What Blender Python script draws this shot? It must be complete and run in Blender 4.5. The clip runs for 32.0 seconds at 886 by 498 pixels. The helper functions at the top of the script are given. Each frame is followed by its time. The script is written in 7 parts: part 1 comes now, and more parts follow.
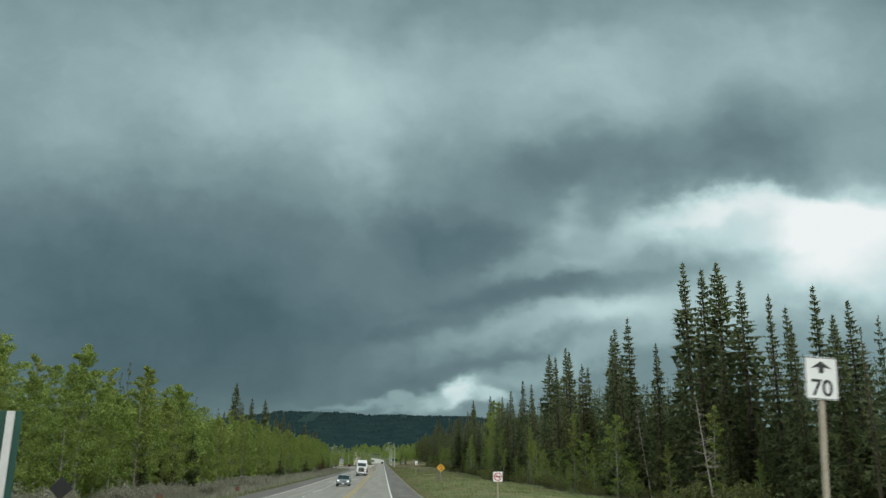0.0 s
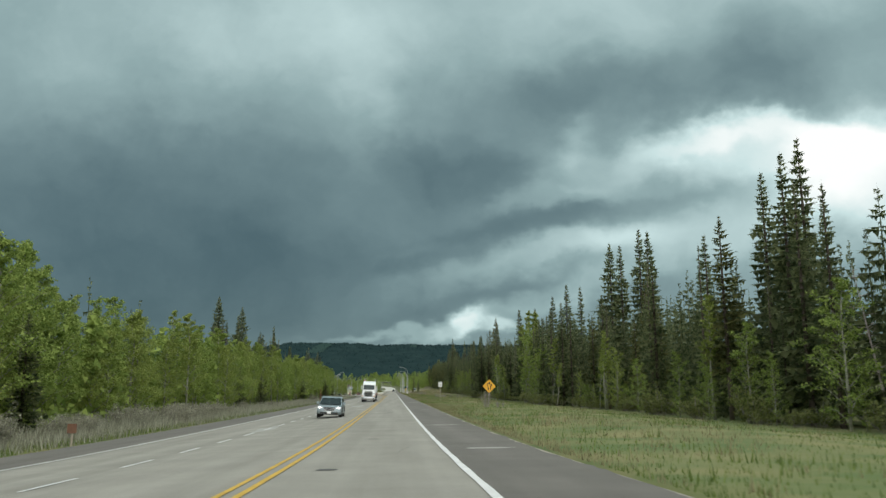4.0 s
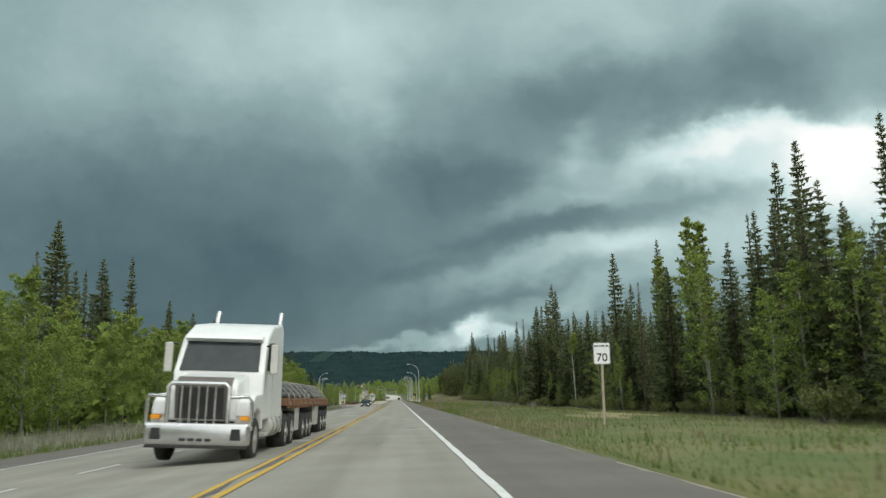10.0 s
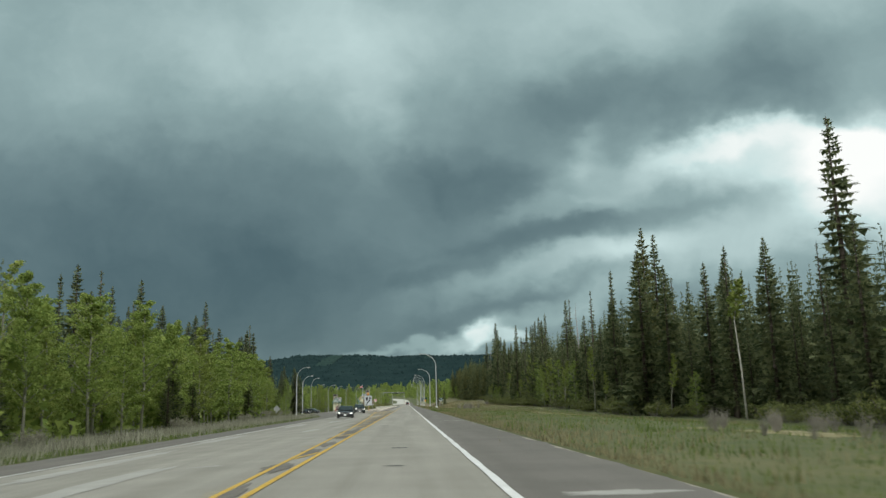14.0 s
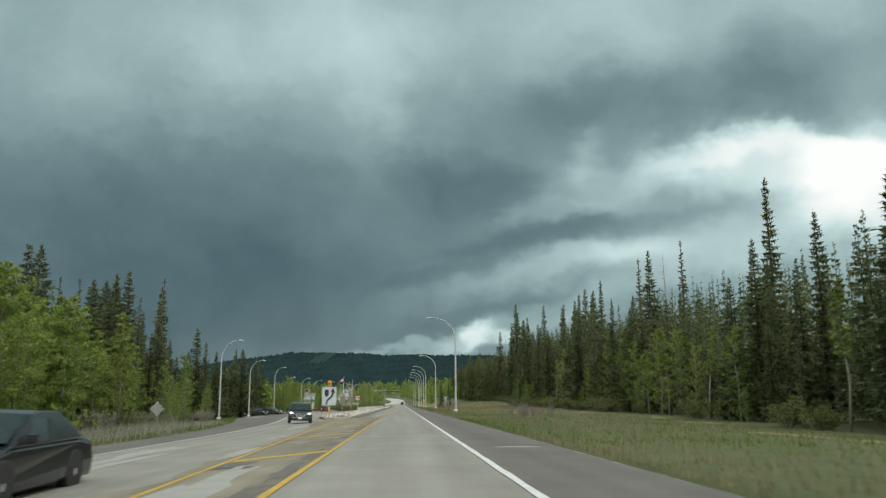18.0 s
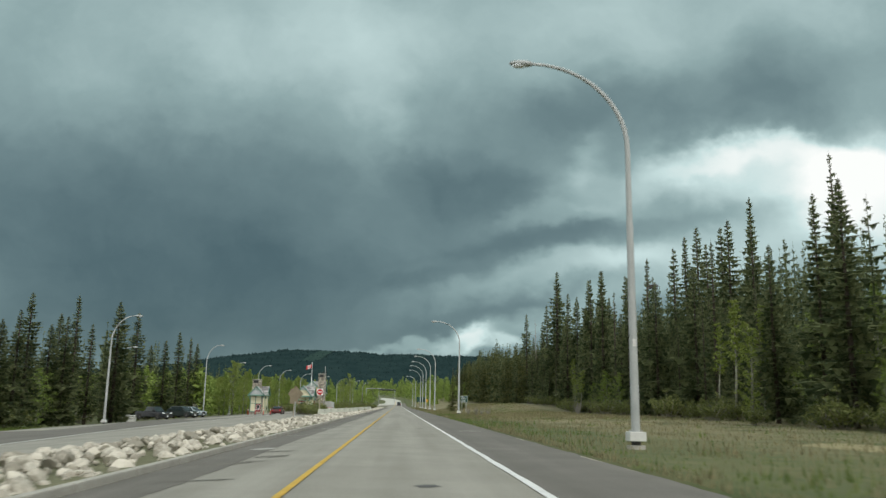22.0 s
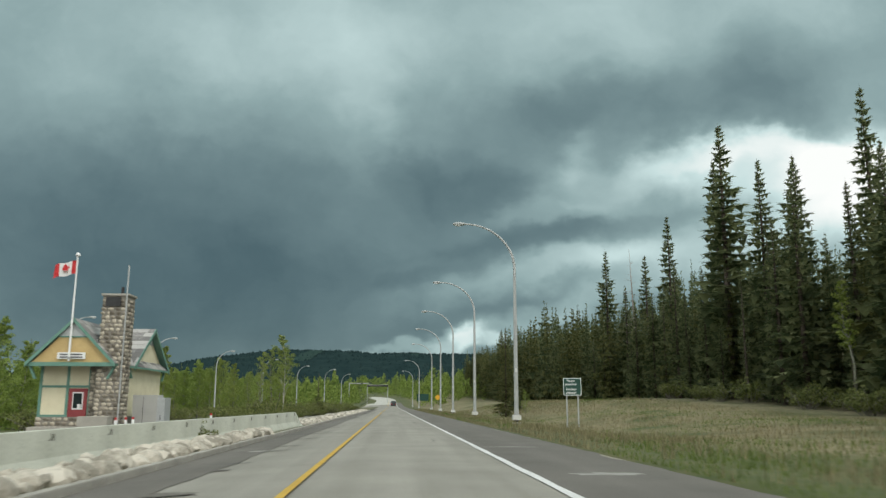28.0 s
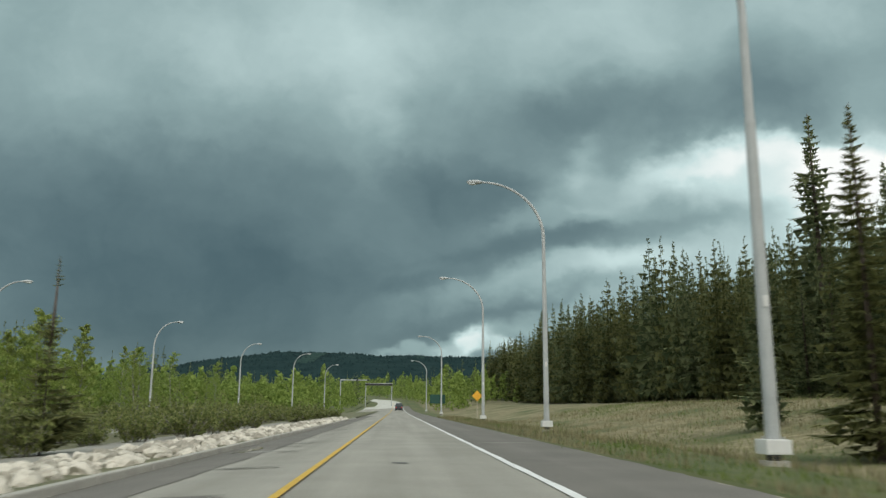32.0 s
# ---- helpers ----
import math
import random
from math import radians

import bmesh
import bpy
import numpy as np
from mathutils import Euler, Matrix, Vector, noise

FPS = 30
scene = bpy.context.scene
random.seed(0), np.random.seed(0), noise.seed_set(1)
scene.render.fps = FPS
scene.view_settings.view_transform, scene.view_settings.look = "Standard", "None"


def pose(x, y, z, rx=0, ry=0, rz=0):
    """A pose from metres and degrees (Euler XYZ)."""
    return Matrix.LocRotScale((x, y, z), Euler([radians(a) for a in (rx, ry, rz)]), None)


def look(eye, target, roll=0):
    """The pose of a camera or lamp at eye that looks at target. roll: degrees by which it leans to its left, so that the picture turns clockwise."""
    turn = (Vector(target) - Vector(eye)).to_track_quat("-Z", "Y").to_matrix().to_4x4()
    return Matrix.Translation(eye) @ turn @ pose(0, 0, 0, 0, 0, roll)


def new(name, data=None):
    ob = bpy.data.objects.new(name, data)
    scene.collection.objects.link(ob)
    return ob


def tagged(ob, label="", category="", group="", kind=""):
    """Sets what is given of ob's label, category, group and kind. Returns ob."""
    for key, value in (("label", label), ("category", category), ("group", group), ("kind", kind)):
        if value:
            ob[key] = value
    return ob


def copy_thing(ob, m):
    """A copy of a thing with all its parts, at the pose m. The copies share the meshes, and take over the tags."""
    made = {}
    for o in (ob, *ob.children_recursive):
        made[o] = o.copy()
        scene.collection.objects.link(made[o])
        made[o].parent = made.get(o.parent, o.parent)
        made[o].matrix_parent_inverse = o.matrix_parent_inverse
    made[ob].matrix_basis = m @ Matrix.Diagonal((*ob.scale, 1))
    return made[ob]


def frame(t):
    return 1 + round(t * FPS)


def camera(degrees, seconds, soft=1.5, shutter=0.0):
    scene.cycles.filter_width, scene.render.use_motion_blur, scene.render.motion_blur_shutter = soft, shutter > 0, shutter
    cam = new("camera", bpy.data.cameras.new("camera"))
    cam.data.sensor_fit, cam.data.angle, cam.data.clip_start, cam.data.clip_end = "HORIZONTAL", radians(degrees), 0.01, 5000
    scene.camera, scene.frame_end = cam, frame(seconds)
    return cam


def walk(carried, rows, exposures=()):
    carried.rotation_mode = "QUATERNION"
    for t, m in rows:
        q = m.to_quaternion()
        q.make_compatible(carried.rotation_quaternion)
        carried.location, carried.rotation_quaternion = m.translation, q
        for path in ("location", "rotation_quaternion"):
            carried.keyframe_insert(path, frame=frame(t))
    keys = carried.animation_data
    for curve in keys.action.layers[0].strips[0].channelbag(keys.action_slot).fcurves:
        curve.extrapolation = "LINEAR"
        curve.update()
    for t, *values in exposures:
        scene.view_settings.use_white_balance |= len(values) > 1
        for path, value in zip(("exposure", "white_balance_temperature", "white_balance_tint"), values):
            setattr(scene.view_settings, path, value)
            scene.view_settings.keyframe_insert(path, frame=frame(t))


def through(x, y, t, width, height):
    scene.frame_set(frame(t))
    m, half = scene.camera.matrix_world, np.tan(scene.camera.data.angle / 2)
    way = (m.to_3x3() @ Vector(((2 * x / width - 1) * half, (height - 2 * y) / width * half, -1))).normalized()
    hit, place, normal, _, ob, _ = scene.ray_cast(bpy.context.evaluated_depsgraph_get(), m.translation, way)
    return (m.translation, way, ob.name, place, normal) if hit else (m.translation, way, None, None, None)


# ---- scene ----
cam = camera(58, 32.0, 1.4, 0.25)


def ride(x, y, z, yaw, pitch, roll):
    """The camera's pose behind the windscreen: yaw to the left of +y, pitch up and roll, in degrees."""
    a, b = radians(yaw), radians(pitch)
    eye = Vector((x, y, z))
    return look(eye, eye + Vector((-math.sin(a) * math.cos(b), math.cos(a) * math.cos(b), math.sin(b))), roll)


PATH = [
    (0, ride(1.10, 34.20, 3.34, -4.03, 14.89, 0.45)),
    (0.5, ride(1.00, 41.30, 3.15, -4.20, 15.17, 0.40)),
    (1, ride(0.85, 48.50, 2.95, -4.36, 15.06, 0.40)),
    (1.5, ride(0.73, 55.60, 2.76, -4.45, 14.68, 0.40)),
    (2, ride(0.62, 62.80, 2.56, -4.39, 14.57, 0.35)),
    (2.5, ride(0.58, 69.90, 2.38, -4.40, 14.34, 0.30)),
    (3, ride(0.55, 77.00, 2.19, -4.54, 14.31, 0.25)),
    (3.5, ride(0.50, 83.30, 2.03, -4.57, 14.30, 0.10)),
    (3.8, ride(0.47, 86.00, 1.96, -4.29, 11.98, -0.20)),
    (4.0, ride(0.45, 87.80, 1.92, -3.57, 9.99, -0.50)),
    (4.5, ride(0.42, 95.20, 1.75, -3.58, 9.74, -0.90)),
    (5.5, ride(0.50, 116.40, 1.43, -3.64, 9.99, -1.00)),
    (6.5, ride(0.63, 137.80, 1.33, -3.74, 10.28, -1.12)),
    (7, ride(0.66, 147.70, 1.30, -3.69, 10.45, -1.22)),
    (7.5, ride(0.69, 157.42, 1.27, -3.63, 10.56, -1.29)),
    (8, ride(0.72, 168.47, 1.26, -3.55, 10.64, -1.32)),
    (8.5, ride(0.70, 178.73, 1.27, -3.41, 10.47, -1.39)),
    (9, ride(0.66, 189.68, 1.26, -3.35, 10.60, -1.48)),
    (9.5, ride(0.60, 200.14, 1.25, -3.34, 10.67, -1.51)),
    (10, ride(0.62, 210.82, 1.24, -3.35, 10.57, -1.49)),
    (10.5, ride(0.71, 221.29, 1.22, -3.41, 10.77, -1.58)),
    (11, ride(0.70, 231.70, 1.21, -3.54, 10.78, -1.71)),
    (11.5, ride(0.65, 241.78, 1.24, -3.50, 10.91, -1.60)),
    (12, ride(0.65, 252.67, 1.25, -3.39, 10.85, -1.47)),
    (12.5, ride(0.62, 262.39, 1.26, -3.40, 10.92, -1.47)),
    (13, ride(0.60, 272.98, 1.26, -3.17, 10.98, -1.52)),
    (13.5, ride(0.57, 283.18, 1.26, -3.03, 10.73, -1.54)),
    (14, ride(0.49, 293.74, 1.27, -2.75, 10.90, -1.42)),
    (14.5, ride(0.37, 303.92, 1.26, -2.66, 11.05, -0.96)),
    (16.5, ride(0.19, 346.16, 1.26, -2.87, 10.73, -0.34)),
    (17, ride(0.06, 356.60, 1.26, -3.07, 10.85, -0.13)),
    (17.5, ride(0.03, 366.85, 1.26, -3.10, 11.06, -0.24)),
    (18, ride(0.03, 378.12, 1.26, -2.95, 10.96, -0.32)),
    (18.5, ride(-0.01, 388.57, 1.27, -2.88, 10.79, -0.29)),
    (19, ride(-0.08, 399.71, 1.26, -2.76, 10.90, -0.13)),
    (19.5, ride(-0.14, 410.32, 1.25, -2.82, 10.87, -0.01)),
    (20, ride(-0.22, 421.28, 1.23, -2.87, 10.97, 0.09)),
    (20.5, ride(-0.26, 431.61, 1.23, -2.95, 11.03, 0.21)),
    (21, ride(-0.25, 442.57, 1.24, -2.95, 11.01, 0.42)),
    (21.5, ride(-0.26, 453.03, 1.24, -2.95, 10.92, 0.73)),
    (22, ride(-0.28, 463.91, 1.27, -3.00, 11.07, 0.93)),
    (22.5, ride(-0.30, 474.09, 1.26, -3.04, 10.94, 0.90)),
    (23, ride(-0.28, 484.46, 1.23, -3.11, 11.08, 0.80)),
    (23.5, ride(-0.21, 494.25, 1.23, -3.14, 11.18, 0.71)),
    (24, ride(-0.22, 505.41, 1.24, -3.32, 11.30, 0.48)),
    (24.5, ride(-0.40, 515.02, 1.22, -3.16, 11.04, 0.24)),
    (26.5, ride(-0.67, 554.84, 1.22, -3.50, 11.18, 0.16)),
    (27, ride(-0.77, 565.13, 1.23, -3.95, 11.01, 0.08)),
    (27.5, ride(-0.64, 575.13, 1.22, -3.85, 10.97, 0.06)),
    (28, ride(-0.47, 585.93, 1.20, -3.60, 11.04, 0.14)),
    (28.5, ride(-0.41, 596.34, 1.21, -3.44, 11.25, 0.20)),
    (29, ride(-0.44, 607.12, 1.25, -3.12, 11.31, 0.24)),
    (29.5, ride(-0.46, 617.27, 1.25, -2.88, 11.18, 0.23)),
    (30, ride(-0.42, 628.49, 1.21, -3.04, 11.07, 0.21)),
    (30.5, ride(-0.37, 639.47, 1.19, -3.26, 11.18, 0.19)),
    (31, ride(-0.38, 651.04, 1.18, -3.29, 11.24, 0.09)),
    (31.5, ride(-0.40, 661.86, 1.16, -3.27, 11.09, 0.14)),
    (32, ride(-0.39, 673.22, 1.14, -3.19, 11.33, 0.40)),
]

walk(cam, PATH, ((0.0, -0.13, 6280, 8.5), (3.5, -0.1, 6330, 8.8), (4.0, 0.08, 6450, 10), (8.0, 0.08, 6500, 10), (13.0, 0.04, 6500, 10), (32.0, 0.04, 6500, 10)))

# ---- sky and light ----
world = bpy.data.worlds.new("storm_sky")
scene.world = world
world.use_nodes = True
wt = world.node_tree
wt.nodes.clear()


def wnode(kind, **values):
    n = wt.nodes.new(kind)
    for k, v in values.items():
        if k == "op":
            n.operation = v
        else:
            n.inputs[int(k[1:])].default_value = v
    return n


def wlink(a, b, i=0, o=0):
    wt.links.new(a.outputs[o], b.inputs[i])


def wmath(op, a, b=None, c=None):
    n = wt.nodes.new("ShaderNodeMath")
    n.operation = op
    for i, v in enumerate((a, b, c)):
        if v is None:
            continue
        if isinstance(v, (int, float)):
            n.inputs[i].default_value = v
        else:
            wt.links.new(v, n.inputs[i])
    return n.outputs[0]


coord = wnode("ShaderNodeTexCoord")
# the sky ahead, laid out on a plane one unit away along the road, 11 degrees up
YAW, RISE = radians(-3.1), radians(11.0)
ahead = Vector((-math.sin(YAW) * math.cos(RISE), math.cos(YAW) * math.cos(RISE), math.sin(RISE)))
level = Vector((math.cos(YAW), math.sin(YAW), 0))
above = level.cross(ahead)


def along(axis):
    n = wnode("ShaderNodeVectorMath", op="DOT_PRODUCT", i1=axis)
    wlink(coord, n)
    return n.outputs["Value"]


depth = wmath("MAXIMUM", along(ahead), 0.12)
flat_u = wmath("DIVIDE", along(level), depth)
flat_v = wmath("DIVIDE", along(above), depth)
plane = wnode("ShaderNodeCombineXYZ")
wt.links.new(flat_u, plane.inputs[0])
wt.links.new(flat_v, plane.inputs[1])
# ragged edges: the layout is pushed about by turbulence at two sizes
warp = plane
for scale, push, stretch in ((3.2, 0.14, 1.6), (9.0, 0.055, 1.5), (26.0, 0.020, 1.3), (70.0, 0.007, 1.2)):
    m = wnode("ShaderNodeVectorMath", op="MULTIPLY", i1=(1, stretch, 1))
    wlink(plane, m)
    n = wnode("ShaderNodeTexNoise")
    n.inputs["Scale"].default_value, n.inputs["Detail"].default_value, n.inputs["Roughness"].default_value = scale, 4, 0.55
    wlink(m, n)
    s = wnode("ShaderNodeVectorMath", op="SUBTRACT", i1=(0.5, 0.5, 0.5))
    wlink(n, s, 0, 1)
    k = wnode("ShaderNodeVectorMath", op="SCALE")
    k.inputs["Scale"].default_value = push
    wlink(s, k)
    a = wnode("ShaderNodeVectorMath", op="ADD")
    wlink(warp, a, 0)
    wlink(k, a, 1)
    warp = a

tone = 0.508


def cloud(x, y, wide, high, gain, lean=0.0):
    """A soft mass of cloud at (x, y) of the sky's plane (hundredths); gain: brighter or darker."""
    global tone
    s = wnode("ShaderNodeVectorMath", op="SUBTRACT", i1=(x / 100, y / 100, 0))
    wlink(warp, s)
    t = wnode("ShaderNodeVectorRotate")
    t.rotation_type = "Z_AXIS"
    t.inputs["Angle"].default_value = radians(-lean)
    wlink(s, t)
    k = wnode("ShaderNodeVectorMath", op="MULTIPLY", i1=(100 / wide, 100 / high, 0))
    wlink(t, k)
    d = wnode("ShaderNodeVectorMath", op="DOT_PRODUCT")
    wlink(k, d, 0)
    wlink(k, d, 1)
    e = wmath("EXPONENT", wmath("MULTIPLY", wmath("POWER", d.outputs["Value"], 1.55), -1.0))
    tone = wmath("MULTIPLY_ADD", e, gain, tone)


cloud(-34, 1, 34, 15, -0.155, -6)      # the heavy rain cloud
cloud(-38, -3, 26, 7, -0.05, 0)
cloud(-42, -11, 30, 4.5, -0.07, 0)
cloud(-40, 26, 40, 14, 0.11, -4)      # pale top over it
cloud(-11, 25, 9, 15, 0.045, 3)         # pale seam above the road
cloud(-16, 27, 18, 11, 0.075, 0)
cloud(8, 31, 18, 6, 0.09, 8)
cloud(-9.5, 20, 4.5, 11, 0.03, 4)
cloud(30, 18.4, 24, 3.8, -0.05, 3)
cloud(11, 15.2, 9, 3.6, -0.05, 14)    # dark shelf
cloud(15, 23, 15, 9, 0.075, 8)
cloud(16, 18.6, 10, 3.2, -0.04, 12)
cloud(-4.6, 10.6, 4.5, 3.6, -0.07, 0)  # the shelf's root
cloud(44, 33, 28, 8, 0.14, 0)
cloud(55, 18, 8, 6, 0.10, 0)
cloud(42, 10.3, 16, 3.6, 0.29, 4)     # bright gap under the shelf
cloud(56, 6, 12, 9, 0.36, 0)
cloud(20, 25, 12, 4, 0.05, 10)
cloud(36, 12.3, 14, 1.8, 0.15, 4)
cloud(52, 8, 7, 6, 0.12, 0)
cloud(17, 12, 3, 2.0, 0.10, 30)
cloud(29, 12.0, 9, 3.2, 0.06, 0)
cloud(19, 8.6, 9, 2.6, 0.12, 10)
cloud(4.8, 7.4, 9, 3.2, -0.105, 5)
cloud(2.0, 10.5, 5, 2.2, -0.05, 0)       # ragged dark streaks
cloud(13, 1.2, 14, 1.9, -0.10, 6)
cloud(27, 4.4, 11, 1.2, -0.04, 8)
cloud(15, 4.8, 10, 1.6, 0.09, 9)
cloud(15, -2.6, 14, 2.0, 0.12, 9)
cloud(34, 0.5, 17, 5, 0.20, 8)
cloud(0.0, -3.2, 7, 1.6, -0.085, 6)
cloud(6, -8.6, 15, 1.8, -0.08, 10)
cloud(16, -8.0, 12, 1.6, 0.12, 14)
cloud(5.6, -11.3, 2.4, 1.3, 0.33, 20)  # sunlit heap by the ridge
cloud(2.2, -11.2, 2.6, 0.9, 0.16, 10)
cloud(9.4, -11.8, 2.0, 0.9, 0.25, 0)
cloud(-4, -12.3, 10, 0.6, 0.14, 0)
fine = wnode("ShaderNodeTexNoise")
fine.inputs["Scale"].default_value, fine.inputs["Detail"].default_value = 7.0, 6
wlink(warp, fine)
tone = wmath("MULTIPLY_ADD", wmath("SUBTRACT", fine.outputs[0], 0.5), 0.15, tone)
wisp = wnode("ShaderNodeTexNoise")
wisp.inputs["Scale"].default_value, wisp.inputs["Detail"].default_value, wisp.inputs["Roughness"].default_value = 15.0, 6, 0.6
wlink(warp, wisp)
tone = wmath("MULTIPLY_ADD", wmath("SUBTRACT", wisp.outputs[0], 0.5), 0.07, tone)
# beyond the view the cover goes on, brighter overhead and behind, where the cloud is thin
side = wmath("MULTIPLY_ADD", along(ahead), -1.6, 1.05)
side.node.use_clamp = True
broad = wnode("ShaderNodeTexNoise")
broad.inputs["Scale"].default_value, broad.inputs["Detail"].default_value = 2.4, 5
wlink(coord, broad)
thin = wmath("MULTIPLY_ADD", broad.outputs[0], 0.5, 0.72)
mixed = wnode("ShaderNodeMix")
mixed.data_type = "FLOAT"
wt.links.new(side, mixed.inputs[0])
wt.links.new(tone, mixed.inputs[2])
wt.links.new(thin, mixed.inputs[3])
ramp = wnode("ShaderNodeValToRGB")
wt.links.new(mixed.outputs[0], ramp.inputs[0])
stops = ((0.0, (0.018, 0.038, 0.045)), (0.3, (0.070, 0.122, 0.137)), (0.45, (0.146, 0.222, 0.234)), (0.6, (0.275, 0.39, 0.392)),
         (0.8, (0.58, 0.74, 0.73)), (1.0, (0.98, 1.0, 0.97)))
for i, (at, colour) in enumerate(stops):
    stop = ramp.color_ramp.elements[i] if i < 2 else ramp.color_ramp.elements.new(at)
    stop.position, stop.color = at, (*colour, 1)
nishita = wnode("ShaderNodeTexSky")
nishita.sky_type, nishita.sun_disc = "NISHITA", False
nishita.sun_elevation, nishita.sun_rotation = radians(48), radians(125)
clear = wnode("ShaderNodeVectorMath", op="SCALE")
clear.inputs["Scale"].default_value = 0.1
wlink(nishita, clear)
cover = wnode("ShaderNodeMix")
cover.data_type = "RGBA"
cover.inputs[0].default_value = 0.96
wt.links.new(clear.outputs[0], cover.inputs[6])
wt.links.new(ramp.outputs[0], cover.inputs[7])
lift = wnode("ShaderNodeVectorMath", op="SCALE")
wt.links.new(cover.outputs[2], lift.inputs[0])
wt.links.new(wmath("MULTIPLY_ADD", side, 0.45, 1.0), lift.inputs["Scale"])
back = wnode("ShaderNodeBackground")
wt.links.new(lift.outputs[0], back.inputs[0])
back.inputs[1].default_value = 1.0
out = wnode("ShaderNodeOutputWorld")
wlink(back, out)

sun_data = bpy.data.lights.new("sun", "SUN")
sun_data.energy, sun_data.angle, sun_data.color = 1.15, radians(14), (1.0, 0.96, 0.88)
sun = new("sun", sun_data)
# high, from behind and to the right of the road
sun.matrix_basis = look((60, -80, 110), (0, 0, 0))

# ---- materials ----


def material(name, dark, light, scale=4.0, rough=0.85, bump=0.0, fine=40.0, island=False, metal=0.0, spread=0.0, object_random=0.0, gloss=0.5):
    """A surface between two colours, mixed by noise at two sizes, with relief; island or object_random: shade differs piece by piece."""
    m = bpy.data.materials.new(name)
    m.use_nodes = True
    nt = m.node_tree
    bsdf = nt.nodes["Principled BSDF"]
    bsdf.inputs["Roughness"].default_value, bsdf.inputs["Metallic"].default_value = rough, metal
    bsdf.inputs["Specular IOR Level"].default_value = gloss
    tc = nt.nodes.new("ShaderNodeTexCoord")
    big, small = nt.nodes.new("ShaderNodeTexNoise"), nt.nodes.new("ShaderNodeTexNoise")
    for n, s in ((big, scale), (small, fine)):
        n.inputs["Scale"].default_value, n.inputs["Detail"].default_value = s, 4
        nt.links.new(tc.outputs["Object"], n.inputs["Vector"])
    add = nt.nodes.new("ShaderNodeMath")
    add.operation = "MULTIPLY_ADD"
    add.inputs[1].default_value = 0.5
    nt.links.new(small.outputs[0], add.inputs[0])
    half = nt.nodes.new("ShaderNodeMath")
    half.operation = "MULTIPLY"
    half.inputs[1].default_value = 0.5
    nt.links.new(big.outputs[0], half.inputs[0])
    nt.links.new(half.outputs[0], add.inputs[2])
    value = add.outputs[0]
    if island or object_random:
        src = nt.nodes.new("ShaderNodeNewGeometry" if island else "ShaderNodeObjectInfo")
        o = src.outputs["Random Per Island"] if island else src.outputs["Random"]
        ma = nt.nodes.new("ShaderNodeMath")
        ma.operation = "MULTIPLY_ADD"
        ma.inputs[1].default_value = spread or object_random
        nt.links.new(o, ma.inputs[0])
        off = nt.nodes.new("ShaderNodeMath")
        off.operation = "SUBTRACT"
        off.inputs[1].default_value = (spread or object_random) / 2
        nt.links.new(value, off.inputs[0])
        nt.links.new(off.outputs[0], ma.inputs[2])
        value = ma.outputs[0]
    cr = nt.nodes.new("ShaderNodeValToRGB")
    cr.color_ramp.elements[0].position, cr.color_ramp.elements[1].position = 0.32, 0.68
    cr.color_ramp.elements[0].color, cr.color_ramp.elements[1].color = (*dark, 1), (*light, 1)
    nt.links.new(value, cr.inputs[0])
    nt.links.new(cr.outputs[0], bsdf.inputs["Base Color"])
    if bump:
        b = nt.nodes.new("ShaderNodeBump")
        b.inputs["Strength"].default_value, b.inputs["Distance"].default_value = bump, 0.02
        nt.links.new(small.outputs[0], b.inputs["Height"])
        nt.links.new(b.outputs[0], bsdf.inputs["Normal"])
    return m


def leafy(name, dark, light, spread=0.9, through=0.35):
    """Foliage: each leaf or twig its own shade, light passing through a little."""
    m = material(name, dark, light, 0.35, 0.7, 0, 3.0, island=True, spread=spread, gloss=0.25)
    nt = m.node_tree
    bsdf = nt.nodes["Principled BSDF"]
    tr = nt.nodes.new("ShaderNodeBsdfTranslucent")
    colour = bsdf.inputs["Base Color"].links[0].from_socket
    nt.links.new(colour, tr.inputs[0])
    mix = nt.nodes.new("ShaderNodeMixShader")
    mix.inputs[0].default_value = through
    nt.links.new(bsdf.outputs[0], mix.inputs[1])
    nt.links.new(tr.outputs[0], mix.inputs[2])
    nt.links.new(mix.outputs[0], nt.nodes["Material Output"].inputs[0])
    return m


